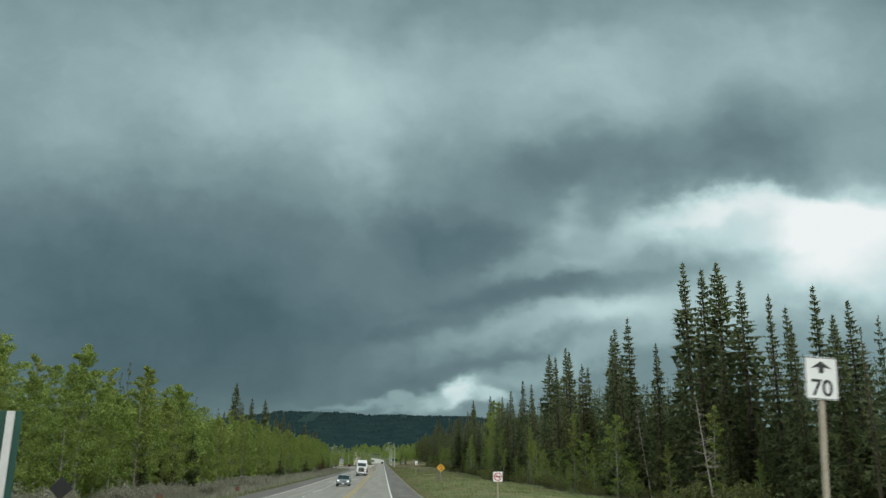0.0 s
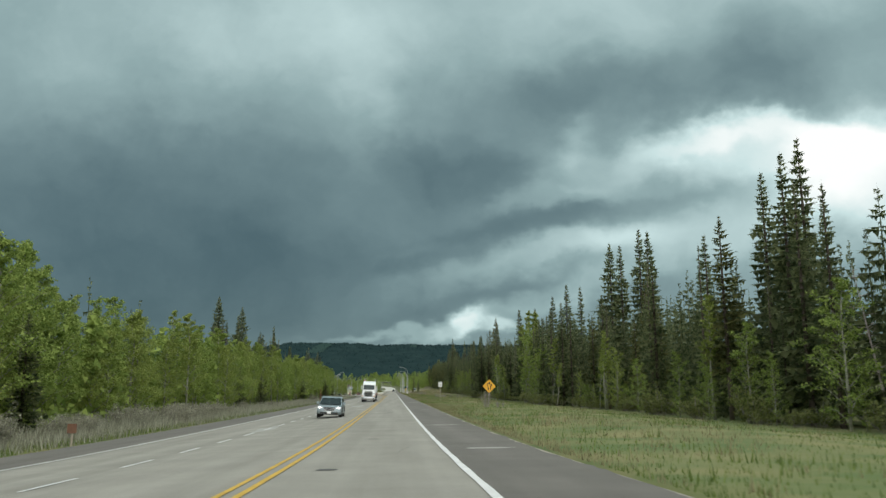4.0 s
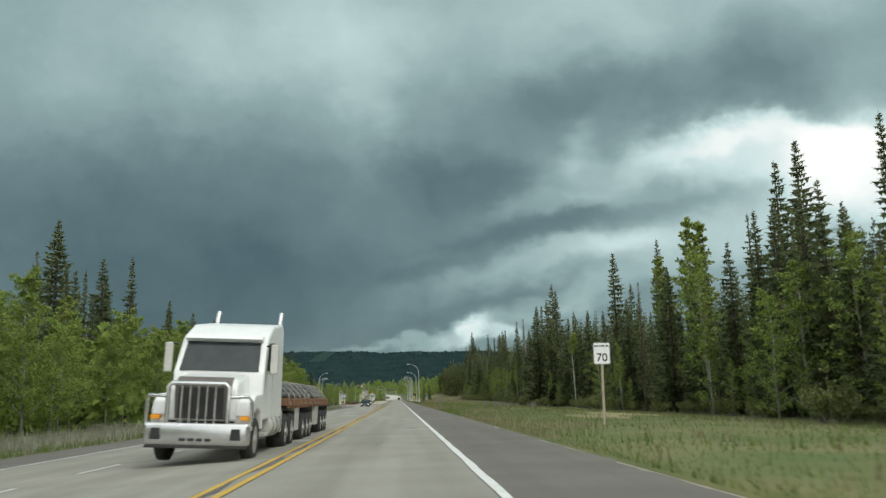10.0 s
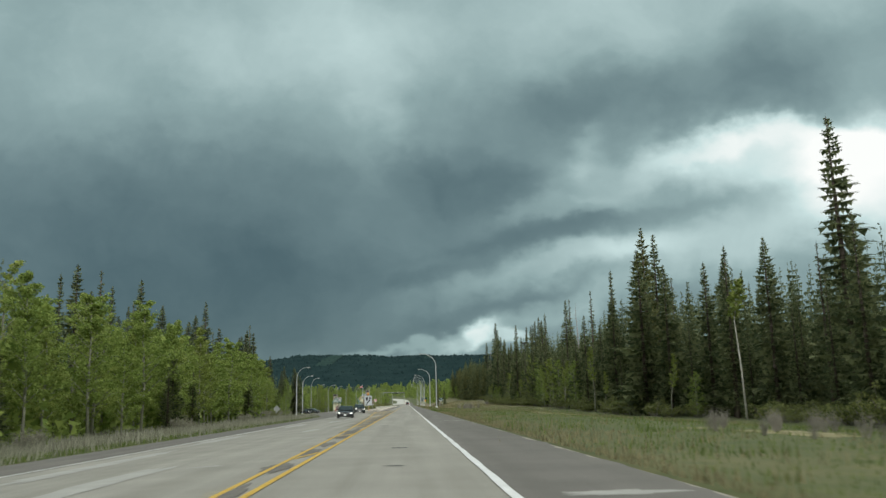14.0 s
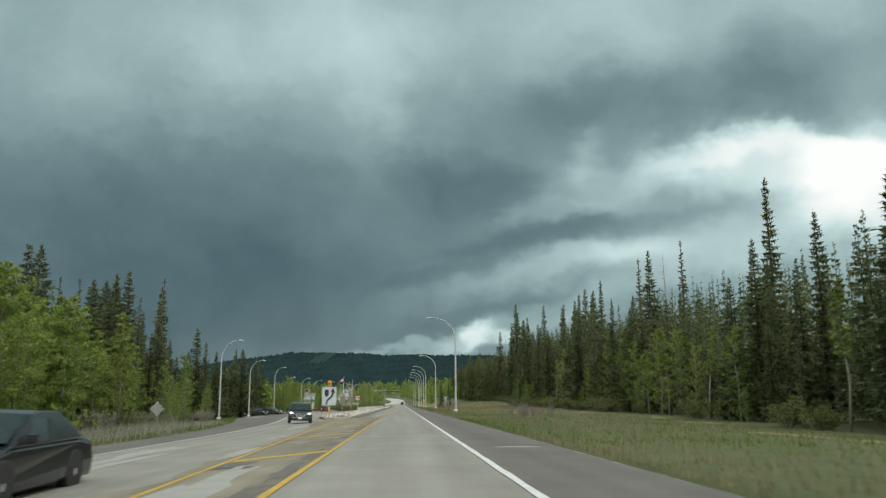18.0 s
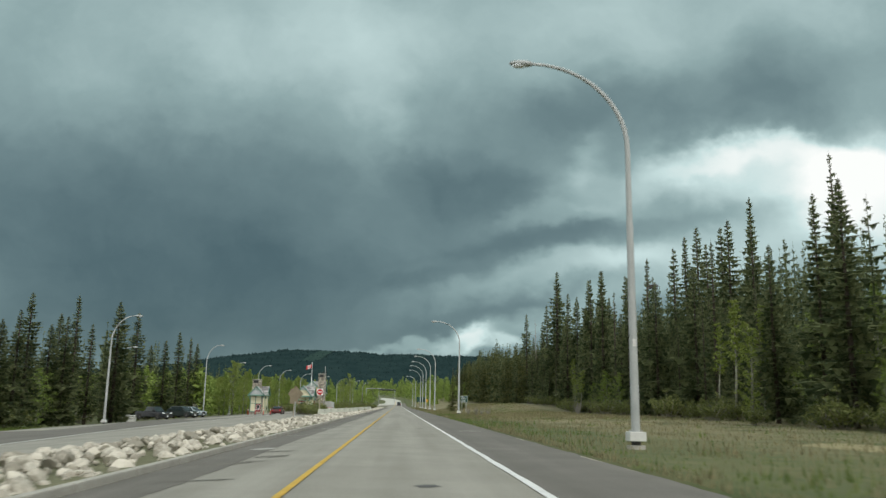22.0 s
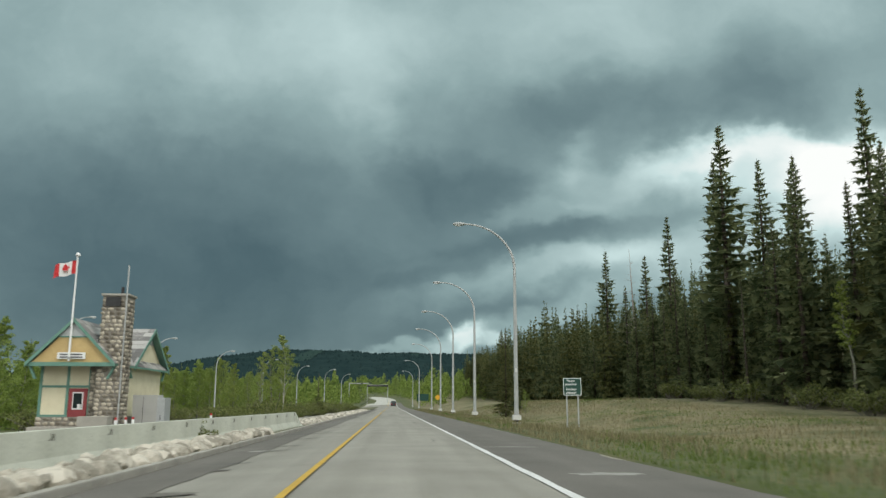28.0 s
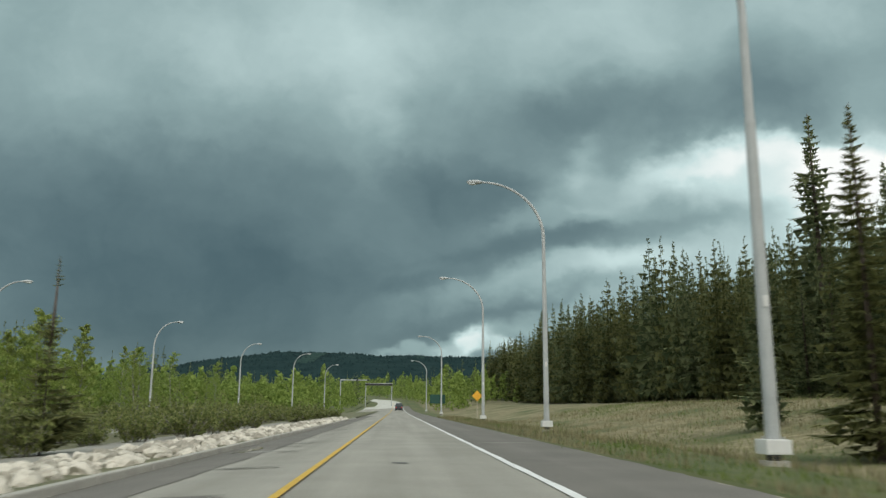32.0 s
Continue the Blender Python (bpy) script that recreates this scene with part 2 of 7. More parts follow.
def asphalt(name, dark, light, streak):
    """Worn paving: grain, long wheel-track streaks down the road, crossways patches."""
    m = material(name, dark, light, 0.5, 0.88, 0.35, 45.0)
    nt = m.node_tree
    bsdf = nt.nodes["Principled BSDF"]
    tc = [n for n in nt.nodes if n.bl_idname == "ShaderNodeTexCoord"][0]
    mp = nt.nodes.new("ShaderNodeMapping")
    mp.inputs["Scale"].default_value = (1.1, 0.035, 1)
    nt.links.new(tc.outputs["Object"], mp.inputs[0])
    n = nt.nodes.new("ShaderNodeTexNoise")
    n.inputs["Scale"].default_value, n.inputs["Detail"].default_value = 1.0, 5
    nt.links.new(mp.outputs[0], n.inputs["Vector"])
    mix = nt.nodes.new("ShaderNodeMix")
    mix.data_type, mix.blend_type = "RGBA", "MULTIPLY"
    cr = nt.nodes.new("ShaderNodeValToRGB")
    cr.color_ramp.elements[0].position, cr.color_ramp.elements[1].position = 0.35, 0.65
    cr.color_ramp.elements[0].color, cr.color_ramp.elements[1].color = (streak, streak, streak * 0.98, 1), (1, 1, 1, 1)
    nt.links.new(n.outputs[0], cr.inputs[0])
    mix.inputs[0].default_value = 1.0
    nt.links.new(bsdf.inputs["Base Color"].links[0].from_socket, mix.inputs[6])
    nt.links.new(cr.outputs[0], mix.inputs[7])
    nt.links.new(mix.outputs[2], bsdf.inputs["Base Color"])
    return m


M_ROAD = asphalt("worn_asphalt", (0.242, 0.23, 0.198), (0.345, 0.328, 0.285), 0.80)
# far stretch: pale paving with its sunlit glare painted into the colour
M_FARROAD = asphalt("sun_pale_far_paving", (0.42, 0.41, 0.37), (0.58, 0.57, 0.52), 0.85)
M_SHOULDER = asphalt("shoulder_asphalt", (0.12, 0.11, 0.096), (0.19, 0.176, 0.154), 0.8)
M_PATCH = material("tar_patch", (0.05, 0.05, 0.048), (0.11, 0.105, 0.1), 1.2, 0.8, 0.3)
M_PALE = material("pale_patch", (0.28, 0.275, 0.25), (0.39, 0.38, 0.345), 1.2, 0.9, 0.3)
M_WHITE = material("white_road_paint", (0.55, 0.55, 0.53), (0.78, 0.78, 0.76), 2.0, 0.7, 0.2, 30)
M_YELLOW = material("yellow_road_paint", (0.42, 0.26, 0.04), (0.62, 0.40, 0.06), 2.0, 0.7, 0.2, 30)
M_GRASS = material("meadow", (0.044, 0.073, 0.017), (0.134, 0.126, 0.052), 0.07, 0.95, 0.5, 0.9)

def drier(m, straw):
    """The meadow turns to straw further along the road and away from its edge."""
    nt = m.node_tree
    bsdf = nt.nodes["Principled BSDF"]
    tc = [n for n in nt.nodes if n.bl_idname == "ShaderNodeTexCoord"][0]
    xyz = nt.nodes.new("ShaderNodeSeparateXYZ")
    nt.links.new(tc.outputs["Object"], xyz.inputs[0])
    factor = None
    for axis, a, b in (("Y", 460, 535), ("X", 8.5, 13)):
        r = nt.nodes.new("ShaderNodeMapRange")
        r.interpolation_type = "SMOOTHSTEP"
        r.inputs[1].default_value, r.inputs[2].default_value = a, b
        nt.links.new(xyz.outputs[axis], r.inputs[0])
        if factor is None:
            factor = r.outputs[0]
        else:
            mul = nt.nodes.new("ShaderNodeMath")
            mul.operation = "MULTIPLY"
            nt.links.new(factor, mul.inputs[0])
            nt.links.new(r.outputs[0], mul.inputs[1])
            factor = mul.outputs[0]
    n = nt.nodes.new("ShaderNodeTexNoise")
    n.inputs["Scale"].default_value, n.inputs["Detail"].default_value = 0.16, 6
    nt.links.new(tc.outputs["Object"], n.inputs["Vector"])
    cr = nt.nodes.new("ShaderNodeValToRGB")
    cr.color_ramp.elements[0].position, cr.color_ramp.elements[1].position = 0.36, 0.52
    nt.links.new(n.outputs[0], cr.inputs[0])
    mul = nt.nodes.new("ShaderNodeMath")
    mul.operation = "MULTIPLY"
    nt.links.new(factor, mul.inputs[0])
    nt.links.new(cr.outputs[0], mul.inputs[1])
    tint = nt.nodes.new("ShaderNodeValToRGB")
    tint.color_ramp.elements[0].position, tint.color_ramp.elements[1].position = 0.35, 0.65
    tint.color_ramp.elements[0].color, tint.color_ramp.elements[1].color = (*straw[0], 1), (*straw[1], 1)
    small = nt.nodes.new("ShaderNodeTexNoise")
    small.inputs["Scale"].default_value, small.inputs["Detail"].default_value = 1.6, 6
    nt.links.new(tc.outputs["Object"], small.inputs["Vector"])
    nt.links.new(small.outputs[0], tint.inputs[0])
    mix = nt.nodes.new("ShaderNodeMix")
    mix.data_type = "RGBA"
    nt.links.new(mul.outputs[0], mix.inputs[0])
    nt.links.new(bsdf.inputs["Base Color"].links[0].from_socket, mix.inputs[6])
    nt.links.new(tint.outputs[0], mix.inputs[7])
    nt.links.new(mix.outputs[2], bsdf.inputs["Base Color"])


def sunnier(m, fresh, a, b):
    """Sunlight painted into a fresher green meadow before y = a; its usual state at b."""
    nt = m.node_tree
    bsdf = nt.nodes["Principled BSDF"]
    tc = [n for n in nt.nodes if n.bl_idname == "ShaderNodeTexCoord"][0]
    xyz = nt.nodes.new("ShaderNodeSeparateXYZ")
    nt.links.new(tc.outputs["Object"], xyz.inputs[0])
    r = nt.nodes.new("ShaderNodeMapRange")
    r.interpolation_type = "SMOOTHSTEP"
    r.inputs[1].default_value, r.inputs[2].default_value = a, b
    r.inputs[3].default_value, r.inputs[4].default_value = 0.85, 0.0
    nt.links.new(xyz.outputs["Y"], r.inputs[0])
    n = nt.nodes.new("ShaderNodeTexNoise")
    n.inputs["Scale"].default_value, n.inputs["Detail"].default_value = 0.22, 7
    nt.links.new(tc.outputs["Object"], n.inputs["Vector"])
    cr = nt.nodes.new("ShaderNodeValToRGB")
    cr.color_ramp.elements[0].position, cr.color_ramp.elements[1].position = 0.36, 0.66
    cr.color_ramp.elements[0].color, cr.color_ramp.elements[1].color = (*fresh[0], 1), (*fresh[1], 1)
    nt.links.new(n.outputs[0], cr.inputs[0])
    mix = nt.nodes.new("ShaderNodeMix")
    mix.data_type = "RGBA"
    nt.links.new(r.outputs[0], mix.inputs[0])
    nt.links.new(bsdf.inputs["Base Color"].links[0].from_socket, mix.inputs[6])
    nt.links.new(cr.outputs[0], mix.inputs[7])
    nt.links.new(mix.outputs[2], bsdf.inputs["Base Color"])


# greener at the start, and lightened in the colour for the stronger sun there
sunnier(M_GRASS, ((0.083, 0.132, 0.032), (0.225, 0.205, 0.085)), 190, 300)
drier(M_GRASS, ((0.13, 0.117, 0.057), (0.275, 0.232, 0.132)))
M_GRAVEL = material("gravel_edge", (0.20, 0.18, 0.145), (0.38, 0.345, 0.285), 2.0, 0.95, 0.8, 25)
M_BLADE_G = leafy("green_grass", (0.084, 0.126, 0.028), (0.17, 0.22, 0.056))
M_BLADE_D = leafy("dry_grass", (0.155, 0.14, 0.073), (0.31, 0.27, 0.155))
M_SHRUB = leafy("grey_shrub", (0.19, 0.19, 0.135), (0.35, 0.34, 0.255))
M_SILVER = leafy("silver_leaves", (0.15, 0.145, 0.11), (0.26, 0.245, 0.195))
M_WEED = leafy("dry_weeds", (0.19, 0.19, 0.14), (0.36, 0.355, 0.275))
M_SPRUCE = leafy("spruce_needles", (0.082, 0.108, 0.052), (0.225, 0.25, 0.122), 0.9, 0.5)
M_PINE = leafy("pine_needles", (0.085, 0.096, 0.036), (0.21, 0.215, 0.085), 0.9, 0.45)
M_ASPEN = leafy("aspen_leaves", (0.15, 0.215, 0.047), (0.30, 0.375, 0.095), 0.9, 0.45)
M_ASPEN2 = leafy("young_aspen_leaves", (0.17, 0.225, 0.05), (0.32, 0.37, 0.10), 0.9, 0.45)
M_BARK = material("spruce_bark", (0.06, 0.045, 0.035), (0.15, 0.12, 0.10), 6, 0.95, 0.6, 30)
M_PUDDLE = material("wet_paving", (0.03, 0.03, 0.028), (0.06, 0.058, 0.05), 1.0, 0.04, 0.0)
M_BIRCH = material("aspen_bark", (0.25, 0.24, 0.20), (0.55, 0.53, 0.46), 3, 0.9, 0.4, 20)
M_POPLAR = material("young_aspen_bark", (0.15, 0.15, 0.11), (0.33, 0.33, 0.26), 3, 0.9, 0.4, 20)
M_DEAD = material("dead_wood", (0.20, 0.17, 0.15), (0.40, 0.36, 0.32), 6, 0.95, 0.4, 30)
# distance haze is painted into the ridge forest as a blue tint
M_HILL = material("hazy_far_forest", (0.011, 0.024, 0.026), (0.025, 0.045, 0.044), 0.012, 1.0, 0, 0.09, gloss=0.0)
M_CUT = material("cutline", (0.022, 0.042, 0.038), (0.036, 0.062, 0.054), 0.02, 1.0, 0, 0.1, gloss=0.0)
M_STEEL = material("galvanised_steel", (0.30, 0.315, 0.31), (0.44, 0.455, 0.445), 1.2, 0.6, 0.0, 30)
M_CONCRETE = material("barrier_concrete", (0.40, 0.41, 0.345), (0.61, 0.62, 0.535), 0.9, 0.9, 0.3, 20)
M_KERB = material("kerb_concrete", (0.26, 0.25, 0.22), (0.42, 0.40, 0.35), 1.2, 0.92, 0.4, 25)
M_STONE = material("pale_boulder", (0.25, 0.23, 0.185), (0.55, 0.51, 0.43), 1.5, 0.9, 0.5, 12, object_random=0.5)
M_STONE2 = material("pale_rubble", (0.25, 0.23, 0.185), (0.55, 0.51, 0.43), 1.5, 0.9, 0.5, 12, island=True, spread=0.5)
M_SIGNWHITE = material("sign_white", (0.70, 0.71, 0.70), (0.82, 0.83, 0.82), 2, 0.45, 0, 20)
M_BLACK = material("sign_black", (0.012, 0.012, 0.013), (0.03, 0.03, 0.03), 3, 0.5, 0, 30)
M_SIGNYEL = material("sign_amber", (0.62, 0.30, 0.015), (0.75, 0.40, 0.03), 2, 0.5, 0, 20)
M_SIGNRED = material("sign_red", (0.42, 0.015, 0.02), (0.6, 0.03, 0.03), 2, 0.5, 0, 20)
M_SIGNGREEN = material("sign_green", (0.006, 0.045, 0.032), (0.012, 0.07, 0.05), 2, 0.5, 0, 20)
M_TANBACK = material("tan_plate_back", (0.16, 0.13, 0.085), (0.24, 0.20, 0.135), 3, 0.8, 0.1, 20)
# a greyer, darker white than the other sign plates
M_GREYWHITE = material("grey_white_sheeting", (0.42, 0.46, 0.47), (0.52, 0.56, 0.57), 2, 0.5, 0, 20)
M_WOODPOST = material("weathered_post", (0.26, 0.22, 0.17), (0.45, 0.40, 0.32), 5, 0.9, 0.4, 30)
M_SIGNBACK = material("sign_back_metal", (0.36, 0.38, 0.38), (0.52, 0.54, 0.54), 3, 0.5, 0, 30, metal=0.3)

# ---- the lie of the land ----


def smooth(a, b, v):
    s = min(1.0, max(0.0, (v - a) / (b - a)))
    return s * s * (3 - 2 * s)


def rise(y):
    """Height of the road's crown along its way: down to the flat, level, and up to the far crest."""
    s = 108 - y
    q = y - 930
    return 0.028 * (s + math.sqrt(s * s + 400)) / 2 + 0.014 * (q + math.sqrt(q * q + 3600)) - 0.05


def lie(x, y):
    """Ground height at any place."""
    z = rise(min(max(y, -250), 1500))
    if x < -2:
        z -= 0.05 * min(-x - 2, 12) + 0.03 * max(0, min(-x - 14, 14)) + 0.07 * max(0, min(-x - 28, 20))
    if x > 62:
        z += 0.6 * min(x - 62, 34) * smooth(260, 400, y) * (1 - smooth(820, 1000, y))
    if x > 8:  # the meadow: a shallow fall at first, then level, then a ditch and a rise to the forest
        z += (-1.4 + 1.6 * smooth(400, 540, y) + 2.0 * smooth(640, 705, y)) * smooth(9, 37, x)
        z -= 0.85 * math.exp(-((x - 15) / 7) ** 2) * smooth(600, 645, y)
    if 4.6 < x < 16:
        z -= 0.06 * math.sin((x - 4.6) / 11.4 * math.pi)
    return z


def gate_left(y):
    """Left edge of the paving: the inbound lane, then the widening to the park gate."""
    return -14.3 - 22.0 * smooth(420, 590, y) + 24 * smooth(700, 860, y)


def mesh(name, verts, faces, mat, smoothed=False):
    me = bpy.data.meshes.new(name)
    me.from_pydata(verts, [], faces)
    me.update()
    me.materials.append(mat)
    if smoothed:
        me.polygons.foreach_set("use_smooth", [len(p.vertices) < 5 for p in me.polygons])
    return me


def grid_mesh(name, xs, ys, height, mat):
    verts = [(x, y, height(x, y)) for y in ys for x in xs]
    n = len(xs)
    faces = [(j * n + i, j * n + i + 1, (j + 1) * n + i + 1, (j + 1) * n + i) for j in range(len(ys) - 1) for i in range(n - 1)]
    return mesh(name, verts, faces, mat, True)


def ground_height(x, y):
    sunk = 0.16 if gate_left(y) - 0.6 < x < 4.7 and y < 1480 else 0.0
    return lie(x, y) - sunk + (0.10 * noise.noise(Vector((x * 0.15, y * 0.15, 0))) if x > 6 or x < -32 else 0)


xs = [-3200, -2000, -1200, -700, -400, -250, -160, -110, -80, -60, -50, -42, -38, -35, -33, -31, -30, -28, -26, -24, -22, -20, -18, -16, -14, -14.6, -13.8, -12, -10,
      -8, -6, -4, -2, 0, 2, 4, 4.65, 4.75, 6, 7.5, 9, 11, 13, 16, 20, 25, 30, 36, 44, 52, 62, 75, 90, 110, 137, 170, 250, 400, 700, 1200, 2000, 3200]
ys = list(range(-400, 0, 40)) + list(range(0, 1000, 8)) + list(range(1000, 1600, 30)) + [1700, 1900, 2200, 2600, 3100, 3600, 4200, 4800]
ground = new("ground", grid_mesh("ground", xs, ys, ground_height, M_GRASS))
tagged(ground, "rough spring meadow with green and straw-dry grass beside the highway", "ground", kind="structure")


def ribbon(name, x0, x1, y0, y1, lift, mat, step=4.0, nx=2):
    """A strip of paving or paint from x0 to x1 (numbers or functions of y), laid on the ground."""
    n = max(1, int(round((y1 - y0) / step)))
    verts = []
    for j in range(n + 1):
        y = y0 + (y1 - y0) * j / n
        a = x0(y) if callable(x0) else x0
        b = x1(y) if callable(x1) else x1
        for i in range(nx + 1):
            x = a + (b - a) * i / nx
            verts.append((x, y, lie(x, y) + lift))
    w = nx + 1
    faces = [(j * w + i, j * w + i + 1, (j + 1) * w + i + 1, (j + 1) * w + i) for j in range(n) for i in range(nx)]
    return mesh(name, verts, faces, mat, True)


END = 1440


def bend(y):
    """The far road swings to the left as it climbs."""
    return -60 * smooth(1050, 1500, y)


road = new("road", ribbon("road", lambda y: gate_left(y) if y < 1000 else -9 + bend(y), lambda y: 2.02 + bend(y), -120, 960, 0.0, M_ROAD, 4, 12))
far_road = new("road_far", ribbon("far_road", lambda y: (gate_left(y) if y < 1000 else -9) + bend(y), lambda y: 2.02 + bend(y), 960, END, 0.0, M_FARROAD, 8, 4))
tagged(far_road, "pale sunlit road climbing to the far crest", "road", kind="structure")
tagged(road, "worn pale grey asphalt highway with patches and wheel tracks", "road", kind="structure")
shoulder = new("shoulder", ribbon("shoulder", 2.02, lambda y: 4.6 + 0.22 * noise.noise(Vector((0, y * 0.35, 4))) + 0.14 * noise.noise(Vector((0, y * 1.9, 6))), -120, 1000, 0.004, M_SHOULDER, 0.5, 2))
tagged(shoulder, "darker brown-grey asphalt shoulder along the highway", "road shoulder", kind="structure")
edge = new("gravel_edge", ribbon("gravel_edge", lambda y: 4.4, lambda y: 5.25 + 0.4 * noise.noise(Vector((0, y * 0.5, 1))) + 0.3 * noise.noise(Vector((3, y * 2.3, 1))), -120, 900, -0.025, M_GRAVEL, 0.5, 2))
tagged(edge, "narrow crumbling gravel edge between asphalt and grass", "gravel", kind="structure")
from mathutils import Quaternion

# ---- trees ----


def needles(rng, height, radius, whorls, twigs, clumps, base=0.1, droop=0.25, ragged=0.25, full=1.0):
    """Crown of a spruce: a spire of flat tiers; each bough dips, lifts at its tip and carries side sprays and a thin curtain below."""
    verts, faces = [], []
    lop, thick = rng.random() * 6.3, [rng.uniform(0.72, 1.15) for _ in range(14)]
    for w in range(whorls):
        g = (w + 0.5) / whorls
        f = base + (0.985 - base) * (1 - (1 - g) ** 1.12)
        turn = rng.random() * 6.3
        cone = ((1 - f) / (1 - base)) ** 0.82 * min(1.0, 0.78 + 1.6 * (f - base))
        for b in range(twigs):
            if rng.random() < 0.12:
                continue
            z = height * f + rng.uniform(-0.3, 0.3) * height / whorls
            a = turn + math.tau * (b + rng.uniform(-0.3, 0.3)) / twigs
            long = (radius * cone * thick[int(f * 13.9)] * (1 + 0.18 * math.cos(a - lop)) + 0.009 * height * (0.3 + 0.7 * min(1, 4 * (1 - f)))) * rng.uniform(1 - ragged, 1 + 0.7 * ragged)
            ca, sa = math.cos(a), math.sin(a)
            up = 1.0 * max(0, f - 0.6) - droop * (1 - f) * rng.uniform(0.7, 1.5)
            lift = 0.22 * (1 - f)

            def at(s, side=0.0, dz=0.0):
                return (ca * long * s - sa * side, sa * long * s + ca * side, z + long * (up * s + lift * s * s) + dz)

            wide = (0.055 * long + 0.003 * height) * full
            i = len(verts)
            verts += [at(0, wide), at(0, -wide), at(1.05, 0, 0.02 * long)]
            faces.append((i, i + 1, i + 2))
            for c in range(clumps * 2):
                s0 = 0.14 + 0.76 * (c + rng.random()) / (clumps * 2)
                side = 1 if c % 2 else -1
                reach = (0.40 * long * (1.12 - 0.75 * s0) + 0.004 * height) * rng.uniform(0.65, 1.25)
                i = len(verts)
                h = 0.075 * full
                verts += [at(s0 - h), at(s0 + h), at(s0 + 0.20, side * reach * 0.85, -reach * rng.uniform(0.1, 0.4))]
                faces.append((i, i + 1, i + 2))
            for s0, s1 in ((0.12, 0.5), (0.42, 0.82)):
                i = len(verts)
                verts += [at(s0), at(s1), at((s0 + s1) / 2 + rng.uniform(-0.1, 0.1), rng.uniform(-0.1, 0.1) * long, -(0.13 * long + 0.008 * height) * rng.uniform(0.7, 1.5) * full)]
                faces.append((i, i + 1, i + 2))
    for k in range(3):
        i = len(verts)
        a = k * math.pi / 3
        r = 0.005 * height
        verts += [(-r * math.cos(a), -r * math.sin(a), height * 0.55), (r * math.cos(a), r * math.sin(a), height * 0.55), (0, 0, height * 1.01)]
        faces.append((i, i + 1, i + 2))
    return verts, faces


def pole_mesh(name, points, radii, mat, sides=7):
    """A tapered stem through the given points."""
    verts, faces = [], []
    last, q = Vector((0, 0, 1)), Quaternion()
    for j, (p, r) in enumerate(zip(points, radii)):
        d = Vector(points[min(j + 1, len(points) - 1)]) - Vector(points[max(j - 1, 0)])
        q, last = last.rotation_difference(d) @ q, d
        for i in range(sides):
            a = math.tau * i / sides
            verts.append(Vector(p) + q @ Vector((r * math.cos(a), r * math.sin(a), 0)))
    for j in range(len(points) - 1):
        for i in range(sides):
            a, b = j * sides + i, j * sides + (i + 1) % sides
            faces.append((a, b, b + sides, a + sides))
    n = len(verts)
    faces.append(tuple(range(sides - 1, -1, -1)))
    faces.append(tuple(range(n - sides, n)))
    return verts, faces


def joined(name, chunks, mat, smoothed=False):
    verts, faces = [], []
    for v, f in chunks:
        o = len(verts)
        verts += [tuple(p) for p in v]
        faces += [tuple(i + o for i in q) for q in f]
    return mesh(name, verts, faces, mat, smoothed)


def child(name, data, parent, label=""):
    ob = new(name, data)
    ob.parent = parent
    if label:
        ob["label"] = label
    return ob


def spruce_kind(seed, height, radius, whorls=34, twigs=6, clumps=4, base=0.1, mat=None, label="", droop=0.3, ragged=0.3, full=1.0):
    rng = random.Random(seed)
    tree = new("spruce_tree")
    tagged(tree, label, "spruce tree", "spruces of the forest edge")
    lean = (rng.random() - 0.5) * 0.3
    pts = [(0, 0, -0.3), (lean * 0.3, 0, height * 0.4), (0, lean * 0.2, height * 0.75), (0, 0, height * 0.99)]
    child("trunk", mesh("spruce_trunk", *pole_mesh("t", pts, [height * 0.0105, height * 0.008, height * 0.004, 0.02], M_BARK), M_BARK, True), tree, "grey-brown bark")
    child("crown", mesh("spruce_crown", *needles(rng, height, radius, whorls, twigs, clumps, base, droop, ragged, full), mat or M_SPRUCE), tree)
    return tree


def leaves(rng, n, centre, spread, size):
    verts, faces = [], []
    for _ in range(n):
        while True:
            p = Vector((rng.uniform(-1, 1), rng.uniform(-1, 1), rng.uniform(-1, 1)))
            if p.length < 1:
                break
        p = Vector((centre[0] + p.x * spread[0], centre[1] + p.y * spread[1], centre[2] + p.z * spread[2]))
        s = size * (0.6 + 0.8 * rng.random())
        q = Euler((rng.random() * 6.3, rng.random() * 6.3, rng.random() * 6.3)).to_quaternion()
        i = len(verts)
        verts += [p + q @ Vector(c) * s for c in ((-0.5, -0.3, 0), (0.55, 0, 0.1), (-0.3, 0.5, -0.1))]
        faces.append((i, i + 1, i + 2))
    return verts, faces


